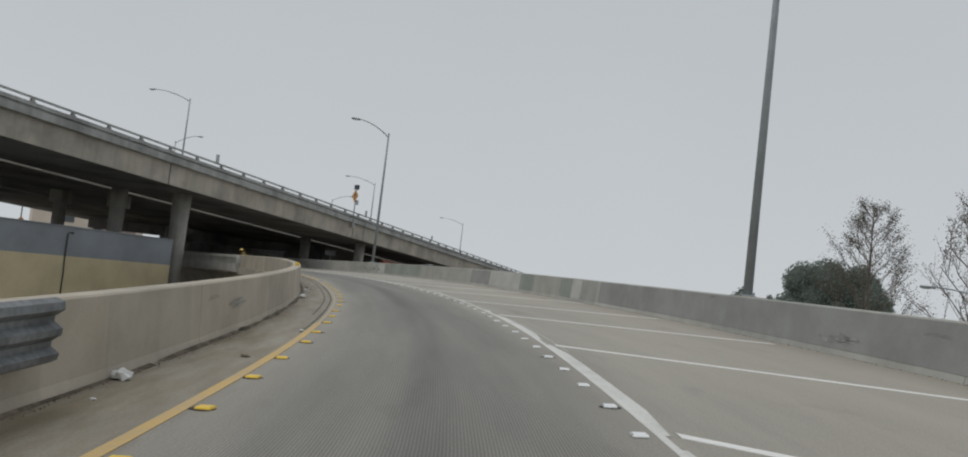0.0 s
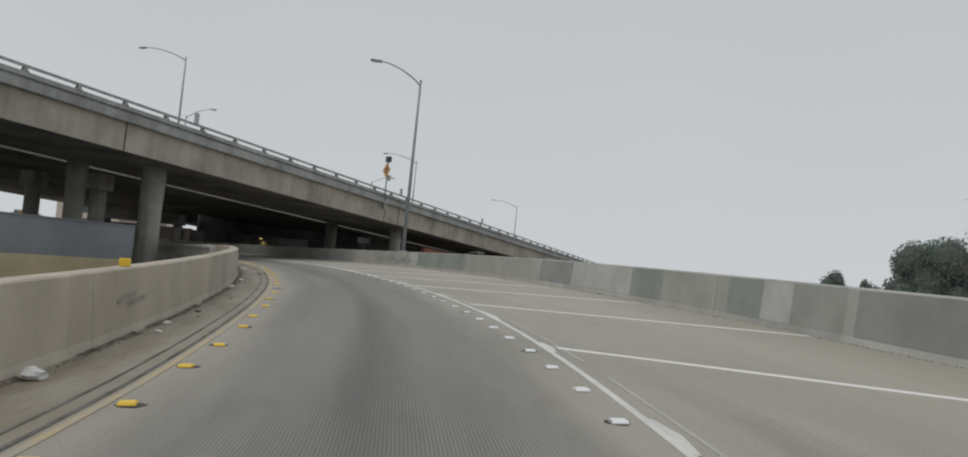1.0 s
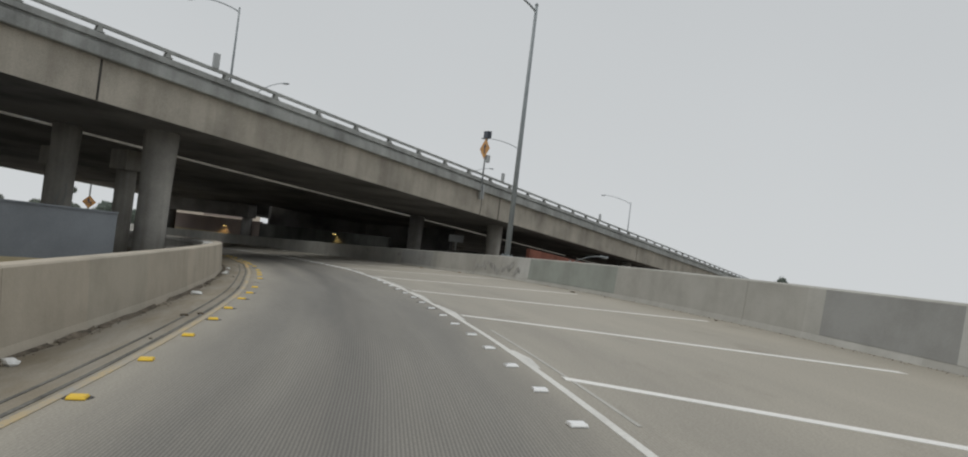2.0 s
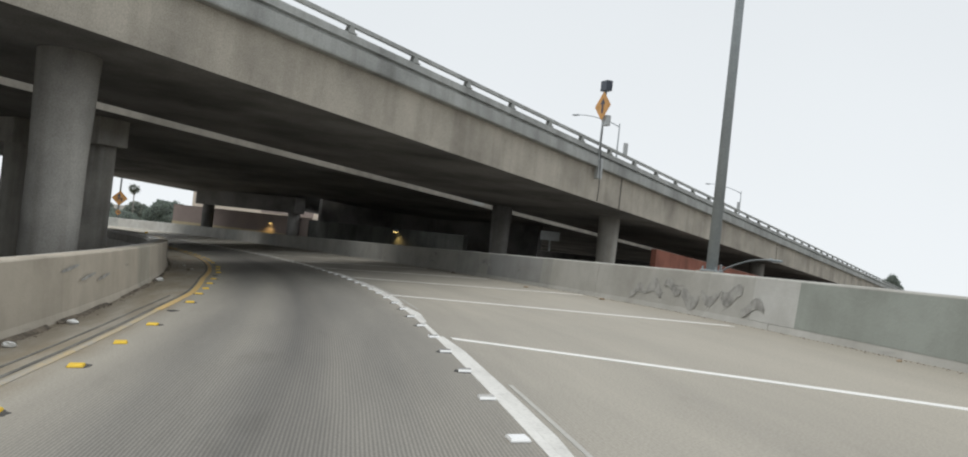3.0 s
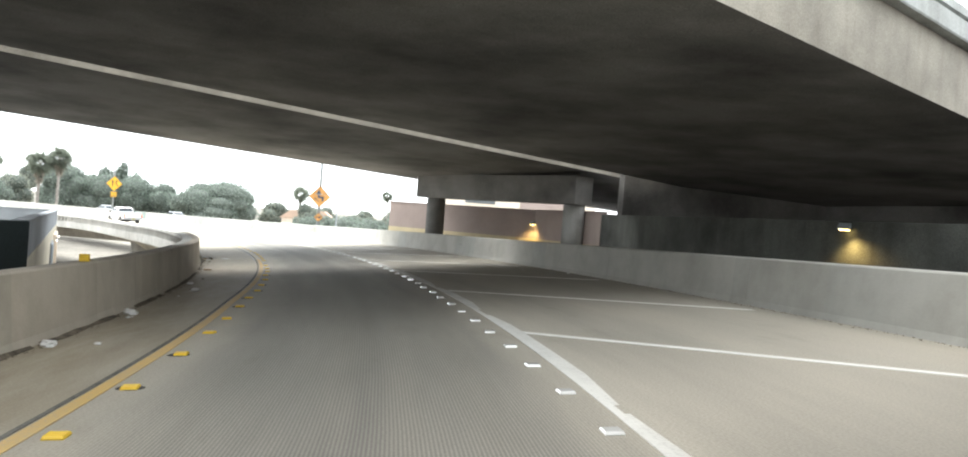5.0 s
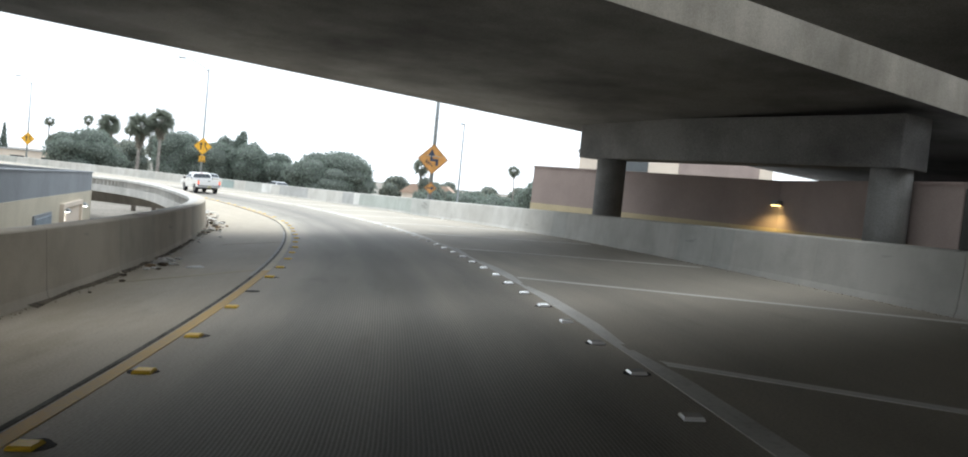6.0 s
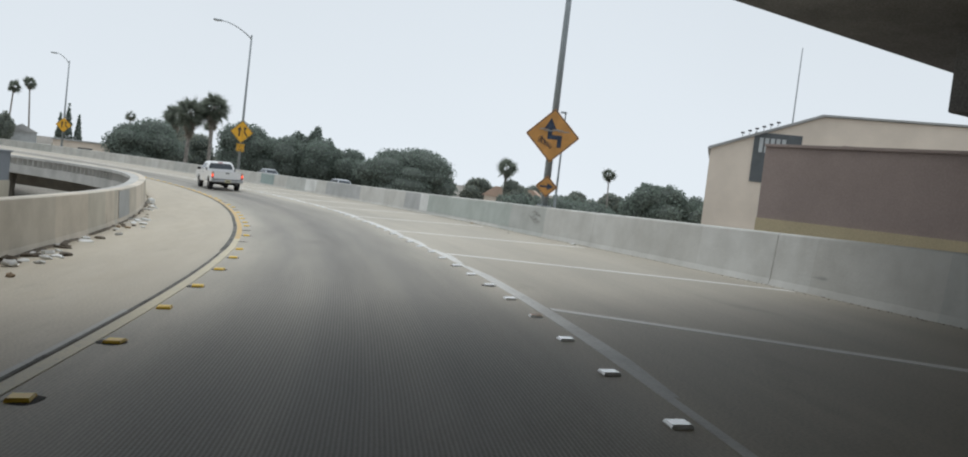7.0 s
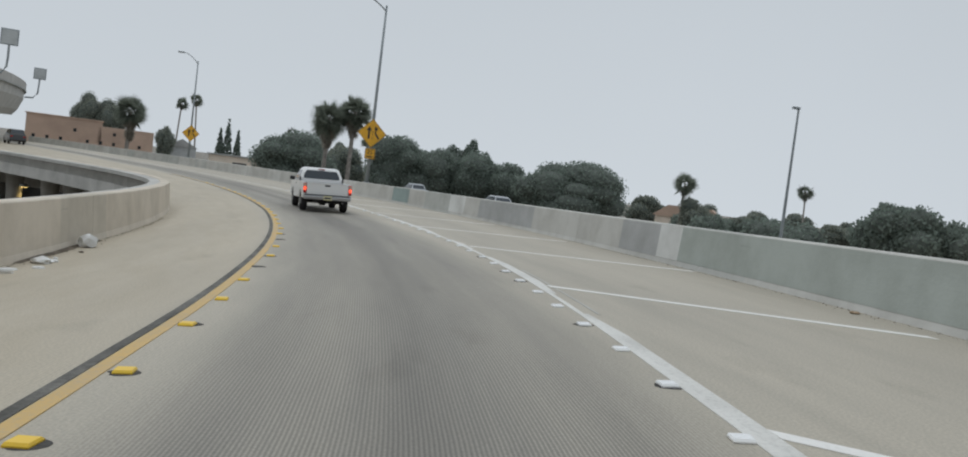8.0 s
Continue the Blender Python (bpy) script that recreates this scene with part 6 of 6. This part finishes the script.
def fan_palm(x, y, top, r, label, seed, skirt=2.2, fronds=60, trunk_r=0.24, lean=0.4):
    g = random.Random(seed)
    root = empty("fan_palm", Matrix.Translation((x, y, GROUND_Z)), label, "palm tree")
    h = top - GROUND_Z - r * 0.75
    lx, ly = g.uniform(-lean, lean), g.uniform(-lean, lean)
    bm = bmesh.new()
    sweep(bm, [(0, 0, 0), (lx * 0.3, ly * 0.3, h * 0.4), (lx, ly, h)], [trunk_r * 1.35, trunk_r, trunk_r * 0.85], 12)
    part("trunk", bm, M_PALM_TRUNK, root, smooth=True)
    for name, mat, n, e0, e1, ln, base in (("crown", M_PALM, int(fronds * 0.72), -0.82, 0.97, r * 1.08, 0.0), ("dry_skirt", M_DRYLEAF, int(fronds * 0.8), -0.999, -0.95, r * 0.5, -skirt * 0.12)):
        if name == "dry_skirt" and skirt <= 0:
            continue
        verts, faces = [], []
        for k in range(n):
            a = 2.399 * k + g.uniform(-0.3, 0.3)
            e = math.asin(e0 + (e1 - e0) * (k + 0.5) / n)
            way = Vector((math.cos(a) * math.cos(e), math.sin(a) * math.cos(e), math.sin(e)))
            up = Vector((-math.cos(a) * math.sin(e), -math.sin(a) * math.sin(e), math.cos(e)))
            roll = g.uniform(-1.3, 1.3)
            up = (up * math.cos(roll) + way.cross(up) * math.sin(roll)).normalized()
            drop = base - (skirt * g.random() if name == "dry_skirt" else 0.25 * (1 - (k + 0.5) / n))
            out = 0.0 if name == "crown" else r * 0.24 * (1 + drop / (skirt * 1.3))
            fan(verts, faces, Vector((lx + out * math.cos(a), ly + out * math.sin(a), h + drop)), way, up, ln * g.uniform(0.8, 1.15), 1.25, 13)
        me = bpy.data.meshes.new(name)
        me.from_pydata([tuple(v) for v in verts], [], faces)
        me.materials.append(mat)
        part(name, me, None, root, "head of stiff fan leaves" if name == "crown" else "skirt of dry brown leaves")
    return root


def bare_tree(x, y, top, label, seed, spread=0.5, leaves=900, leaf=0.09):
    """A thin-leaved tree: a straight stem, forking limbs, scattered leaves."""
    g = random.Random(seed)
    root = empty("bare_tree", Matrix.Translation((x, y, GROUND_Z)), label, "tree")
    bm = bmesh.new()
    tips = []

    def limb(p, d, length, r, depth):
        q = p + d * length * 0.5 + Vector((g.uniform(-0.1, 0.1), g.uniform(-0.1, 0.1), 0.05)) * length
        e = p + d * length + Vector((0, 0, 0.08 * length))
        sweep(bm, [p, q, e], [r, r * 0.75, r * 0.5], 5 if depth else 8)
        if depth >= 3:
            tips.append((p, e))
            return
        tips.append((q, e))
        for k in range(3 if depth else 2):
            a = g.uniform(0, 6.28)
            t = (d + Vector((math.cos(a), math.sin(a), 0.35)) * spread).normalized()
            limb(p + (e - p) * g.uniform(0.45, 1.0), t, length * g.uniform(0.5, 0.72), r * 0.5, depth + 1)

    h = top - GROUND_Z
    sweep(bm, [(0, 0, 0), (0.1, 0, h * 0.5), (0, 0.1, h * 0.95)], [0.26, 0.17, 0.03], 8)
    for k in range(26):
        z = h * (0.22 + 0.7 * k / 26)
        a = 2.4 * k + g.uniform(-0.4, 0.4)
        limb(Vector((0, 0, z)), Vector((math.cos(a) * 0.7, math.sin(a) * 0.7, 0.75)).normalized(), h * 0.24 * (1.15 - k / 29), 0.06, 1)
    part("trunk", bm, M_BARK, root)
    verts, faces = [], []
    for k in range(leaves * 3):
        a, b = g.choice(tips)
        p = a.lerp(b, g.random()) + Vector([g.gauss(0, 0.3) for _ in range(3)])
        u, v = (Vector([g.gauss(0, 1) for _ in range(3)]).normalized() * leaf for _ in range(2))
        i = len(verts)
        verts += [tuple(p - u), tuple(p + v * 0.6), tuple(p + u), tuple(p - v * 0.6)]
        faces.append((i, i + 1, i + 2, i + 3))
    me = bpy.data.meshes.new("crown")
    me.from_pydata(verts, [], faces)
    me.materials.append(M_TWIG)
    part("crown", me, None, root, "sparse brown leaves")
    return root


def cypress(x, y, top, r, seed):
    root = empty("cypress", Matrix.Translation((x, y, GROUND_Z)), "tall narrow dark cypress", "tree", group="cypresses")
    h = top - GROUND_Z
    bm = bmesh.new()
    sweep(bm, [(0, 0, 0), (0, 0, h * 0.6)], [0.3, 0.1], 8)
    part("trunk", bm, M_BARK, root)
    cs = [(0, 0, h * q) for q in np.linspace(0.15, 0.96, 9)]
    rs = [(r * 1.35 * (1.0 - q) + 0.15, r * 1.35 * (1.0 - q) + 0.15, h * 0.09) for q in np.linspace(0.15, 0.96, 9)]
    me = leaf_cloud(cs, rs, 1500, 0.42, seed)
    me.materials.append(M_FICUS)
    part("crown", me, None, root)
    return root


DENSE = "broad dark evergreen tree with a dense round head"
broad_tree(-262.0, 80.0, 5.4, 7.5, 7.5, DENSE, 11, count=6000)
broad_tree(-259.0, 97.0, 6.4, 6.5, 6.0, DENSE, 12, count=5000)
broad_tree(-258.5, 104.0, 6.2, 6.0, 6.0, DENSE, 13, count=5000)
broad_tree(-256.5, 110.5, 5.6, 5.5, 5.5, DENSE, 14, count=4600)
broad_tree(-254.5, 116.5, 4.4, 4.5, 4.5, DENSE, 16, count=3600)
broad_tree(-241.0, 124.6, 5.5, 9.0, 9.0, DENSE, 15, count=7500, masses=30)
for i, (x, y, top) in enumerate(((-304.2, 118.5, 10.4), (-304.9, 114.5, 9.8), (-300, 121.5, 7.6), (-302, 111, 7.2))):
    broad_tree(x, y, top, 2.2, 2.2, "tall uneven dark conifer above the tree line", 30 + i, count=1500, leaf=0.42, skirt=5.0, core=False, masses=9)
broad_tree(-274, 88.5, 4.6, 5.0, 5.0, "olive-green bushy tree beside the palms", 41, M_OLIVE, 2600)
broad_tree(-251.5, 151.0, 2.4, 3.6, 3.6, "olive-green bushy tree below a palm", 42, M_OLIVE, 2000)
for i, (x, y, top, r) in enumerate(((-260, 160, -0.3, 4.2), (-257, 166, 0.0, 4.0), (-254, 172, -0.2, 4.2), (-262, 154, -0.6, 3.2), (-193.4, 134.0, 1.3, 4.6), (-199.5, 128.5, 0.6, 3.4))):
    broad_tree(x, y, top, r, r, "low dark hedge bush beyond the parapet", 50 + i, M_FICUS, 1800, skirt=0.5, name="hedge_bush")
broad_tree(-179.6, 137.6, 3.4, 4.4, 4.4, DENSE, 60, count=4200)
broad_tree(-176.5, 141.5, 2.6, 3.4, 3.4, DENSE, 61, count=3000)
broad_tree(-5.5, 150.5, 11.6, 6.2, 6.2, DENSE, 62, count=6000, skirt=3.0)
broad_tree(1.5, 151.0, 10.9, 5.6, 5.6, DENSE, 63, count=5200, skirt=3.0)
broad_tree(-21.0, 187.0, 7.0, 2.6, 2.6, "small dark tree far beyond the parapet", 64, count=1500, skirt=4.0)
broad_tree(-14.6, 187.4, 6.4, 2.0, 2.0, "small dark tree far beyond the parapet", 65, count=1200, skirt=4.0)
broad_tree(-85.0, 309.0, 6.0, 3.2, 3.2, "small dark tree far beyond the overpass", 66, count=1500, skirt=4.0)
broad_tree(-392.0, 16.0, 13.2, 5.0, 5.0, "tall grey-green tree behind the salmon building", 67, M_OLIVE, 3000, skirt=6.0)
broad_tree(-392.0, 22.5, 12.0, 4.6, 4.6, "tall grey-green tree behind the salmon building", 68, M_OLIVE, 2600, skirt=5.0)
broad_tree(-335.0, 47.7, 4.8, 2.4, 2.4, "round bush beside the white house", 69, M_OLIVE, 1400, skirt=3.0)
for i, x in enumerate((0, 7, 15, 24, 31)):
    broad_tree(-420 + 0.4 * x, 78 + 2.2 * x, 7.5 + (i % 3) * 1.6, 4.0, 4.0, "pale distant tree on the skyline", 80 + i, M_OLIVE, 1300, 0.5, 6.0)
for i in range(12):
    broad_tree(-330 + 5 * (i % 3), 150 + 9.5 * i, 0.6 + 1.2 * ((i * 7) % 5) / 2, 5.0, 5.0, "distant tree of the far tree line", 100 + i, M_OLIVE, 1500, 0.5, 2.0)
bare_tree(1.4, 100.5, 15.4, "tall thin-leaved tree with bare forking limbs", 7, 0.42, 3200)
bare_tree(8.4, 76.5, 13.0, "thin-leaved tree with spreading limbs", 8, 0.8, 900)

fan_palm(-201.0, 86.6, 8.0, 2.0, "fan palm with a thick dry skirt", 1, 1.8, lean=0.15)
fan_palm(-202.0, 84.0, 7.0, 2.0, "fan palm with a dry hanging skirt", 2, 2.2, lean=0.15)
fan_palm(-284.1, 85.4, 10.0, 2.7, "fan palm behind two others", 3, 2.6)
fan_palm(-252.9, 173.4, 7.6, 1.7, "slender fan palm beyond the parapet", 4, 0.8, 34, 0.16)
fan_palm(-253.0, 148.7, 6.6, 2.2, "fan palm rising from a bushy tree", 5, 1.0, 36)
fan_palm(-421.7, 37.5, 17.2, 2.4, "very tall slender palm with a small head", 6, 1.0, 36, 0.28, 1.8)
fan_palm(-423.0, 44.2, 19.2, 2.4, "very tall slender palm with a small head", 7, 1.0, 36, 0.28, 1.8)
fan_palm(-270.0, 51.0, 8.0, 3.0, "stout shaggy palm beside the salmon building", 8, 3.6, 60, 0.35)
for i, x in enumerate((0, 6, 13, 18)):
    fan_palm(-470, 75 + 2.4 * x, 14 + (i % 2) * 2.0, 2.6, "distant slender palm on the skyline", 20 + i, 1.0, 26, 0.28)
for x, y, top, r in ((-366.5, 59.6, 9.8, 1.7), (-366.8, 62.4, 6.8, 1.4), (-366.3, 57.6, 6.9, 1.5)):
    cypress(x, y, top, r, int(abs(x * 10)) % 97)

# ---- litter and small things on the ramp ----
M_LITTER = plain("white_plastic_litter", (0.72, 0.72, 0.70), 0.6)
M_DIRT = material("dry_dirt_and_leaves", (0.15, 0.125, 0.095), 0.95, vary=0.3, grain=12, stain=3.0)
M_OLDY = paint_material("faded_yellow_paint", (0.46, 0.40, 0.26), 0.9)
M_CARD = plain("brown_card", (0.34, 0.25, 0.16), 0.8)


def crumpled(size, seed, flatness=0.5):
    """A crumpled scrap: a noisy squashed ball."""
    bm = bmesh.new()
    bmesh.ops.create_icosphere(bm, subdivisions=2, radius=size)
    for v in bm.verts:
        n = noise.noise(v.co * (2.2 / size) + Vector((seed * 3.1, seed * 1.7, 0)))
        v.co *= 0.85 + 0.55 * n
        v.co.z = max(v.co.z * flatness + size * flatness * 0.55, 0.0)
    return bm


g = random.Random(12)


def scrap(s, lat, size, mat, label, flatness=0.5, seed=0):
    ob = single("litter_scrap", crumpled(size, seed, flatness), mat, label, "litter", group="roadside litter")
    seat(ob, s, lat, 0.0, g.uniform(0, 6.28))


for at, lat, size, high, what in ((8.3, -3.06, 0.11, 0.7, "paper cup"), (24.1, -2.88, 0.11, 0.7, "bag"), (27.8, -2.76, 0.05, 0.5, "paper"), (28.8, -2.86, 0.055, 0.6, "paper"), (37.2, -2.9, 0.09, 0.6, "paper"), (40.5, -2.86, 0.08, 0.6, "paper"), (49.2, -2.8, 0.12, 0.35, "cup"), (57.1, -2.86, 0.10, 0.5, "paper"), (58.6, -2.86, 0.07, 0.6, "paper"), (60.8, -2.86, 0.08, 0.5, "paper"), (70.4, -3.08, 0.10, 0.6, "paper"), (77.0, -2.6, 0.06, 0.4, "paper"), (94.1, -3.36, 0.09, 0.6, "paper"), (97.6, -3.38, 0.11, 0.6, "paper"), (102.4, -3.2, 0.09, 0.5, "paper"), (104.5, -3.55, 0.08, 0.5, "paper"), (143.5, -4.2, 0.07, 0.4, "paper"), (156.3, -4.75, 0.17, 0.9, "plastic bag")):
    scrap(at, lat, size, M_LITTER, "crumpled white " + what + " beside the parapet", high, int(at))
scrap(110.5, -3.7, 0.12, M_CARD, "torn brown card beside the parapet", 0.3, 9)
# broken concrete, flattened plastic and card swept against the parapet where the curve tightens
M_RUBBLE = material("pale_rubble", (0.52, 0.51, 0.48), 0.9, vary=0.12, grain=20, stain=4.0)


def shard(s, lat, a, b, h, mat, label, seed):
    """A broken flat slab with an uneven outline, tilted on the heap."""
    r = random.Random(seed)
    bm = bmesh.new()
    n = r.randint(5, 8)
    low = [bm.verts.new((a * r.uniform(0.7, 1.1) * math.cos(6.283 * k / n), b * r.uniform(0.7, 1.1) * math.sin(6.283 * k / n), 0)) for k in range(n)]
    top = [bm.verts.new((v.co.x * 0.88, v.co.y * 0.88, h * r.uniform(0.7, 1.25))) for v in low]
    bm.faces.new(list(reversed(low)))
    bm.faces.new(top)
    for k in range(n):
        bm.faces.new((low[k], low[(k + 1) % n], top[(k + 1) % n], top[k]))
    ob = single("rubble_shard", bm, mat, label, "rubble", group="roadside litter")
    seat(ob, s, lat, 0.0, r.uniform(0, 6.28))
    ob.matrix_world = ob.matrix_world @ Matrix.Rotation(r.uniform(-0.18, 0.18), 4, "X")


for i in range(70):
    c, sd, n0 = g.choice(((118.6, 0.7, 0.35), (119.8, 0.6, 0.3), (130.0, 1.5, 0.25), (132.6, 0.25, 0.35), (134.2, 0.8, 0.2), (135.6, 0.6, 0.3), (138.0, 0.7, 0.3), (140.3, 0.8, 0.3), (144.0, 1.0, 0.2), (147.5, 0.6, 0.2), (153.5, 0.6, 0.2)))
    s = g.gauss(c, sd)
    lat = left_edge(s) + 0.10 + abs(g.gauss(0, n0))
    k = g.random()
    if k < 0.62:
        shard(s, lat, g.uniform(0.08, 0.24), g.uniform(0.04, 0.11), g.uniform(0.012, 0.045), g.choice((M_RUBBLE, M_LITTER, M_LITTER, M_DIRT)), "flat broken scrap in a line of rubble beside the parapet", 300 + i)
    else:
        scrap(s, lat, g.uniform(0.05, 0.14), g.choice((M_LITTER, M_LITTER, M_DIRT, M_CARD)), "small scrap in a line of litter beside the parapet", g.uniform(0.25, 0.6), 20 + i)
for i in range(24):
    s = g.uniform(114, 156)
    scrap(s, left_edge(s) + abs(g.gauss(0.12, 0.18)) + 0.06, g.uniform(0.025, 0.06), g.choice((M_DIRT, M_DIRT, M_LITTER)), "small scrap of dirt beside the parapet", 0.4, 400 + i)
# two faded slanting stripes on the left shoulder
for s0, l0, s1, l1 in ((115.6, -4.0, 118.1, -2.35), (124.4, -3.6, 125.9, -2.3)):
    bm = bmesh.new()
    loft(bm, [[on_road(s0 + (s1 - s0) * q + w, l0 + (l1 - l0) * q, z) for w, z in ((0.07, 0), (0.07, 0.005), (-0.07, 0.005), (-0.07, 0))] for q in np.linspace(0, 1, 6)])
    single("shoulder_stripe", bm, M_OLDY, "faded yellow slanting stripe on the shoulder", "road marking", "structure", "shoulder stripes")
for i in range(26):
    s = g.uniform(-5, 110)
    scrap(s, left_edge(s) + abs(g.gauss(0.25, 0.3)) + 0.08, g.uniform(0.02, 0.06), g.choice((M_DIRT, M_DIRT, M_LITTER)), "small scrap of dirt beside the parapet", 0.4, 90 + i)
for i in range(18):
    s = g.uniform(5, 160)
    scrap(s, right_edge(s) - abs(g.gauss(0.25, 0.25)) - 0.1, g.uniform(0.03, 0.09), g.choice((M_DIRT, M_CARD, M_LITTER)), "small scrap of dirt beside the parapet", 0.35, 130 + i)
# packed dirt in the corner of the left parapet, in uneven runs
gk = random.Random(31)
s = -18.0
while s < 158:
    run = gk.uniform(1.2, 4.5)
    bm = bmesh.new()
    rows = []
    for q in np.linspace(s, s + run, 6):
        w = gk.uniform(0.03, 0.11)
        e = left_edge(q) + 0.004
        rows.append([on_road(q, e, 0.03 * gk.random() + 0.012), on_road(q, e + w * 0.5, 0.008), on_road(q, e + w, 0.001)])
    loft(bm, rows)
    single("packed_dirt", bm, M_DIRT, "brown dirt packed along the parapet's foot", "dirt", "structure", "packed dirt")
    s += run + gk.uniform(0.0, 1.5)
bm = bmesh.new()
gd = np.random.default_rng(4)
for sgn, edge in ((1, left_edge), (-1, right_edge)):
    for s in np.arange(-15, 165, 0.05):
        k = abs(gd.normal(0, 0.06))
        p = on_road(s, edge(s) + sgn * (0.03 + k), 0.003)
        r = gd.uniform(0.005, 0.018)
        a = gd.uniform(0, 6.28)
        q = [bm.verts.new(p + Vector((r * math.cos(a + t), r * math.sin(a + t), h))) for t, h in ((0, 0), (1.9, 0.004), (4.0, 0))]
        top = bm.verts.new(p + Vector((0, 0, r * 0.7)))
        for i in range(3):
            bm.faces.new((q[i], q[(i + 1) % 3], top))
single("gutter_grit", bm, M_DIRT, "fine grit and dead leaves along the parapets", "grit", "stuff")

M_GALVD = material("dirty_galvanised_steel", (0.20, 0.21, 0.215), 0.6, metal=0.4, vary=0.2, grain=14, stain=2.0, bump=0.04)
# ribbed guardrail fixed to the start of the left parapet
rail = empty("guardrail", Matrix.Identity(4), "dirty galvanised ribbed guardrail on the start of the parapet", "guardrail")
prof = [(0.0, 0.0), (0.07, 0.03), (0.08, 0.08), (0.01, 0.13), (0.01, 0.17), (0.08, 0.22), (0.08, 0.27), (0.01, 0.32), (0.01, 0.36), (0.08, 0.41), (0.07, 0.47), (0.0, 0.50)]
bm = bmesh.new()
rows = []
for s in np.linspace(-24, 6.7, 40):
    e = left_edge(s) + 0.10
    rows.append([on_road(s, e + a, 0.34 + b) for a, b in prof] + [on_road(s, e + a - 0.012, 0.34 + b) for a, b in reversed(prof)])
loft(bm, rows, closed=True)
part("rail_beam", bm, M_GALVD, rail, "rippled dirty steel beam")
for s in np.arange(-22, 6.2, 1.9):
    bm = bmesh.new()
    e = left_edge(s)
    m = Matrix.Translation(on_road(s, e + 0.03, 0.60)) @ Matrix.Rotation(heading(s), 4, "Z")
    add_box(bm, (0, 0, 0), (0.16, 0.14, 0.26), m)
    part("spacer_block", bm, M_TRIM, rail)
for s in (27.7, 96.5):
    bm = bmesh.new()
    add_box(bm, (0, 0, 0.05), (0.06, 0.13, 0.10), None, 0.012)
    ob = single("amber_reflector", bm, M_MARK_Y, "small amber reflector on top of the parapet", "reflector")
    seat(ob, s, left_edge(s) - 0.2, 0.80)
# tyre scuffs and painted-over scrawls on the parapets
SCUFFS = []


def scuff(s0, pts, width, mat, edge, sign, label):
    """A flat smear on a parapet's face; pts are metres along from s0 and up."""
    bm = bmesh.new()
    rows = []
    n = len(pts)
    for i, (a, h) in enumerate(pts):
        w = width * (0.35 + 0.65 * math.sin(math.pi * (i + 0.5) / n))
        q = [on_road(s0 + a, edge(s0 + a) + sign * (0.035 + 0.05 * (z - 0.1) / 0.72 - 0.012 - 0.0025 * (len(SCUFFS) % 4)), z) for z in (h - w / 2, h + w / 2)]
        rows.append(q)
    loft(bm, rows)
    SCUFFS.append(single("parapet_scuff", bm, mat, label, "scuff mark", "structure", "scuff marks"))


M_SMEAR = material("smeared_grey_paint", (0.335, 0.33, 0.308), 0.9, vary=0.14, grain=6, stain=3.0)
for s0, span, rise, w in ((77.5, 1.9, 0.42, 0.16), (74.2, 1.5, 0.36, 0.07), (83.5, 1.3, 0.2, 0.06)):
    scuff(s0, [(span * q, 0.14 + rise * math.sin(math.pi * q)) for q in np.linspace(0, 1, 11)], w, M_SMEAR, right_edge, 1, "dark curved tyre scuff on the parapet")
for k in range(7):
    s0, h = 62.8 + 0.75 * k, 0.30 + 0.18 * ((k * 5) % 3) / 2
    scuff(s0, [(0.7 * q, h + 0.10 * math.sin(5 * q + k)) for q in np.linspace(0, 1, 8)], 0.20 + 0.10 * (k % 2), M_SMEAR, right_edge, 1, "dark scrawl smeared over on the parapet")
for s0, h in ((13.2, 0.44), (13.5, 0.38), (27.0, 0.42), (27.5, 0.36), (62.0, 0.45), (63.1, 0.40), (61.0, 0.6), (88.5, 0.5)):
    scuff(s0, [(0.9 * q, h + 0.06 * q) for q in np.linspace(0, 1, 6)], 0.045, M_SMEAR, left_edge, -1, "dark scuff on the bare parapet")
for s0, h in ((14.2, 0.30), (14.5, 0.25), (14.9, 0.21)):
    scuff(s0, [(0.7 * q, h + 0.08 * q + 0.02 * math.sin(9 * q)) for q in np.linspace(0, 1, 7)], 0.06, M_SMEAR, right_edge, 1, "dark scuff on the parapet")
for k in range(5):
    scuff(146.3 + 0.22 * (k % 3), [(0.45 * q, 0.40 + 0.07 * k + 0.02 * math.sin(7 * q + k)) for q in np.linspace(0, 1, 6)], 0.045, M_SMEAR, right_edge, 1, "dark scrawl smeared over on the parapet")
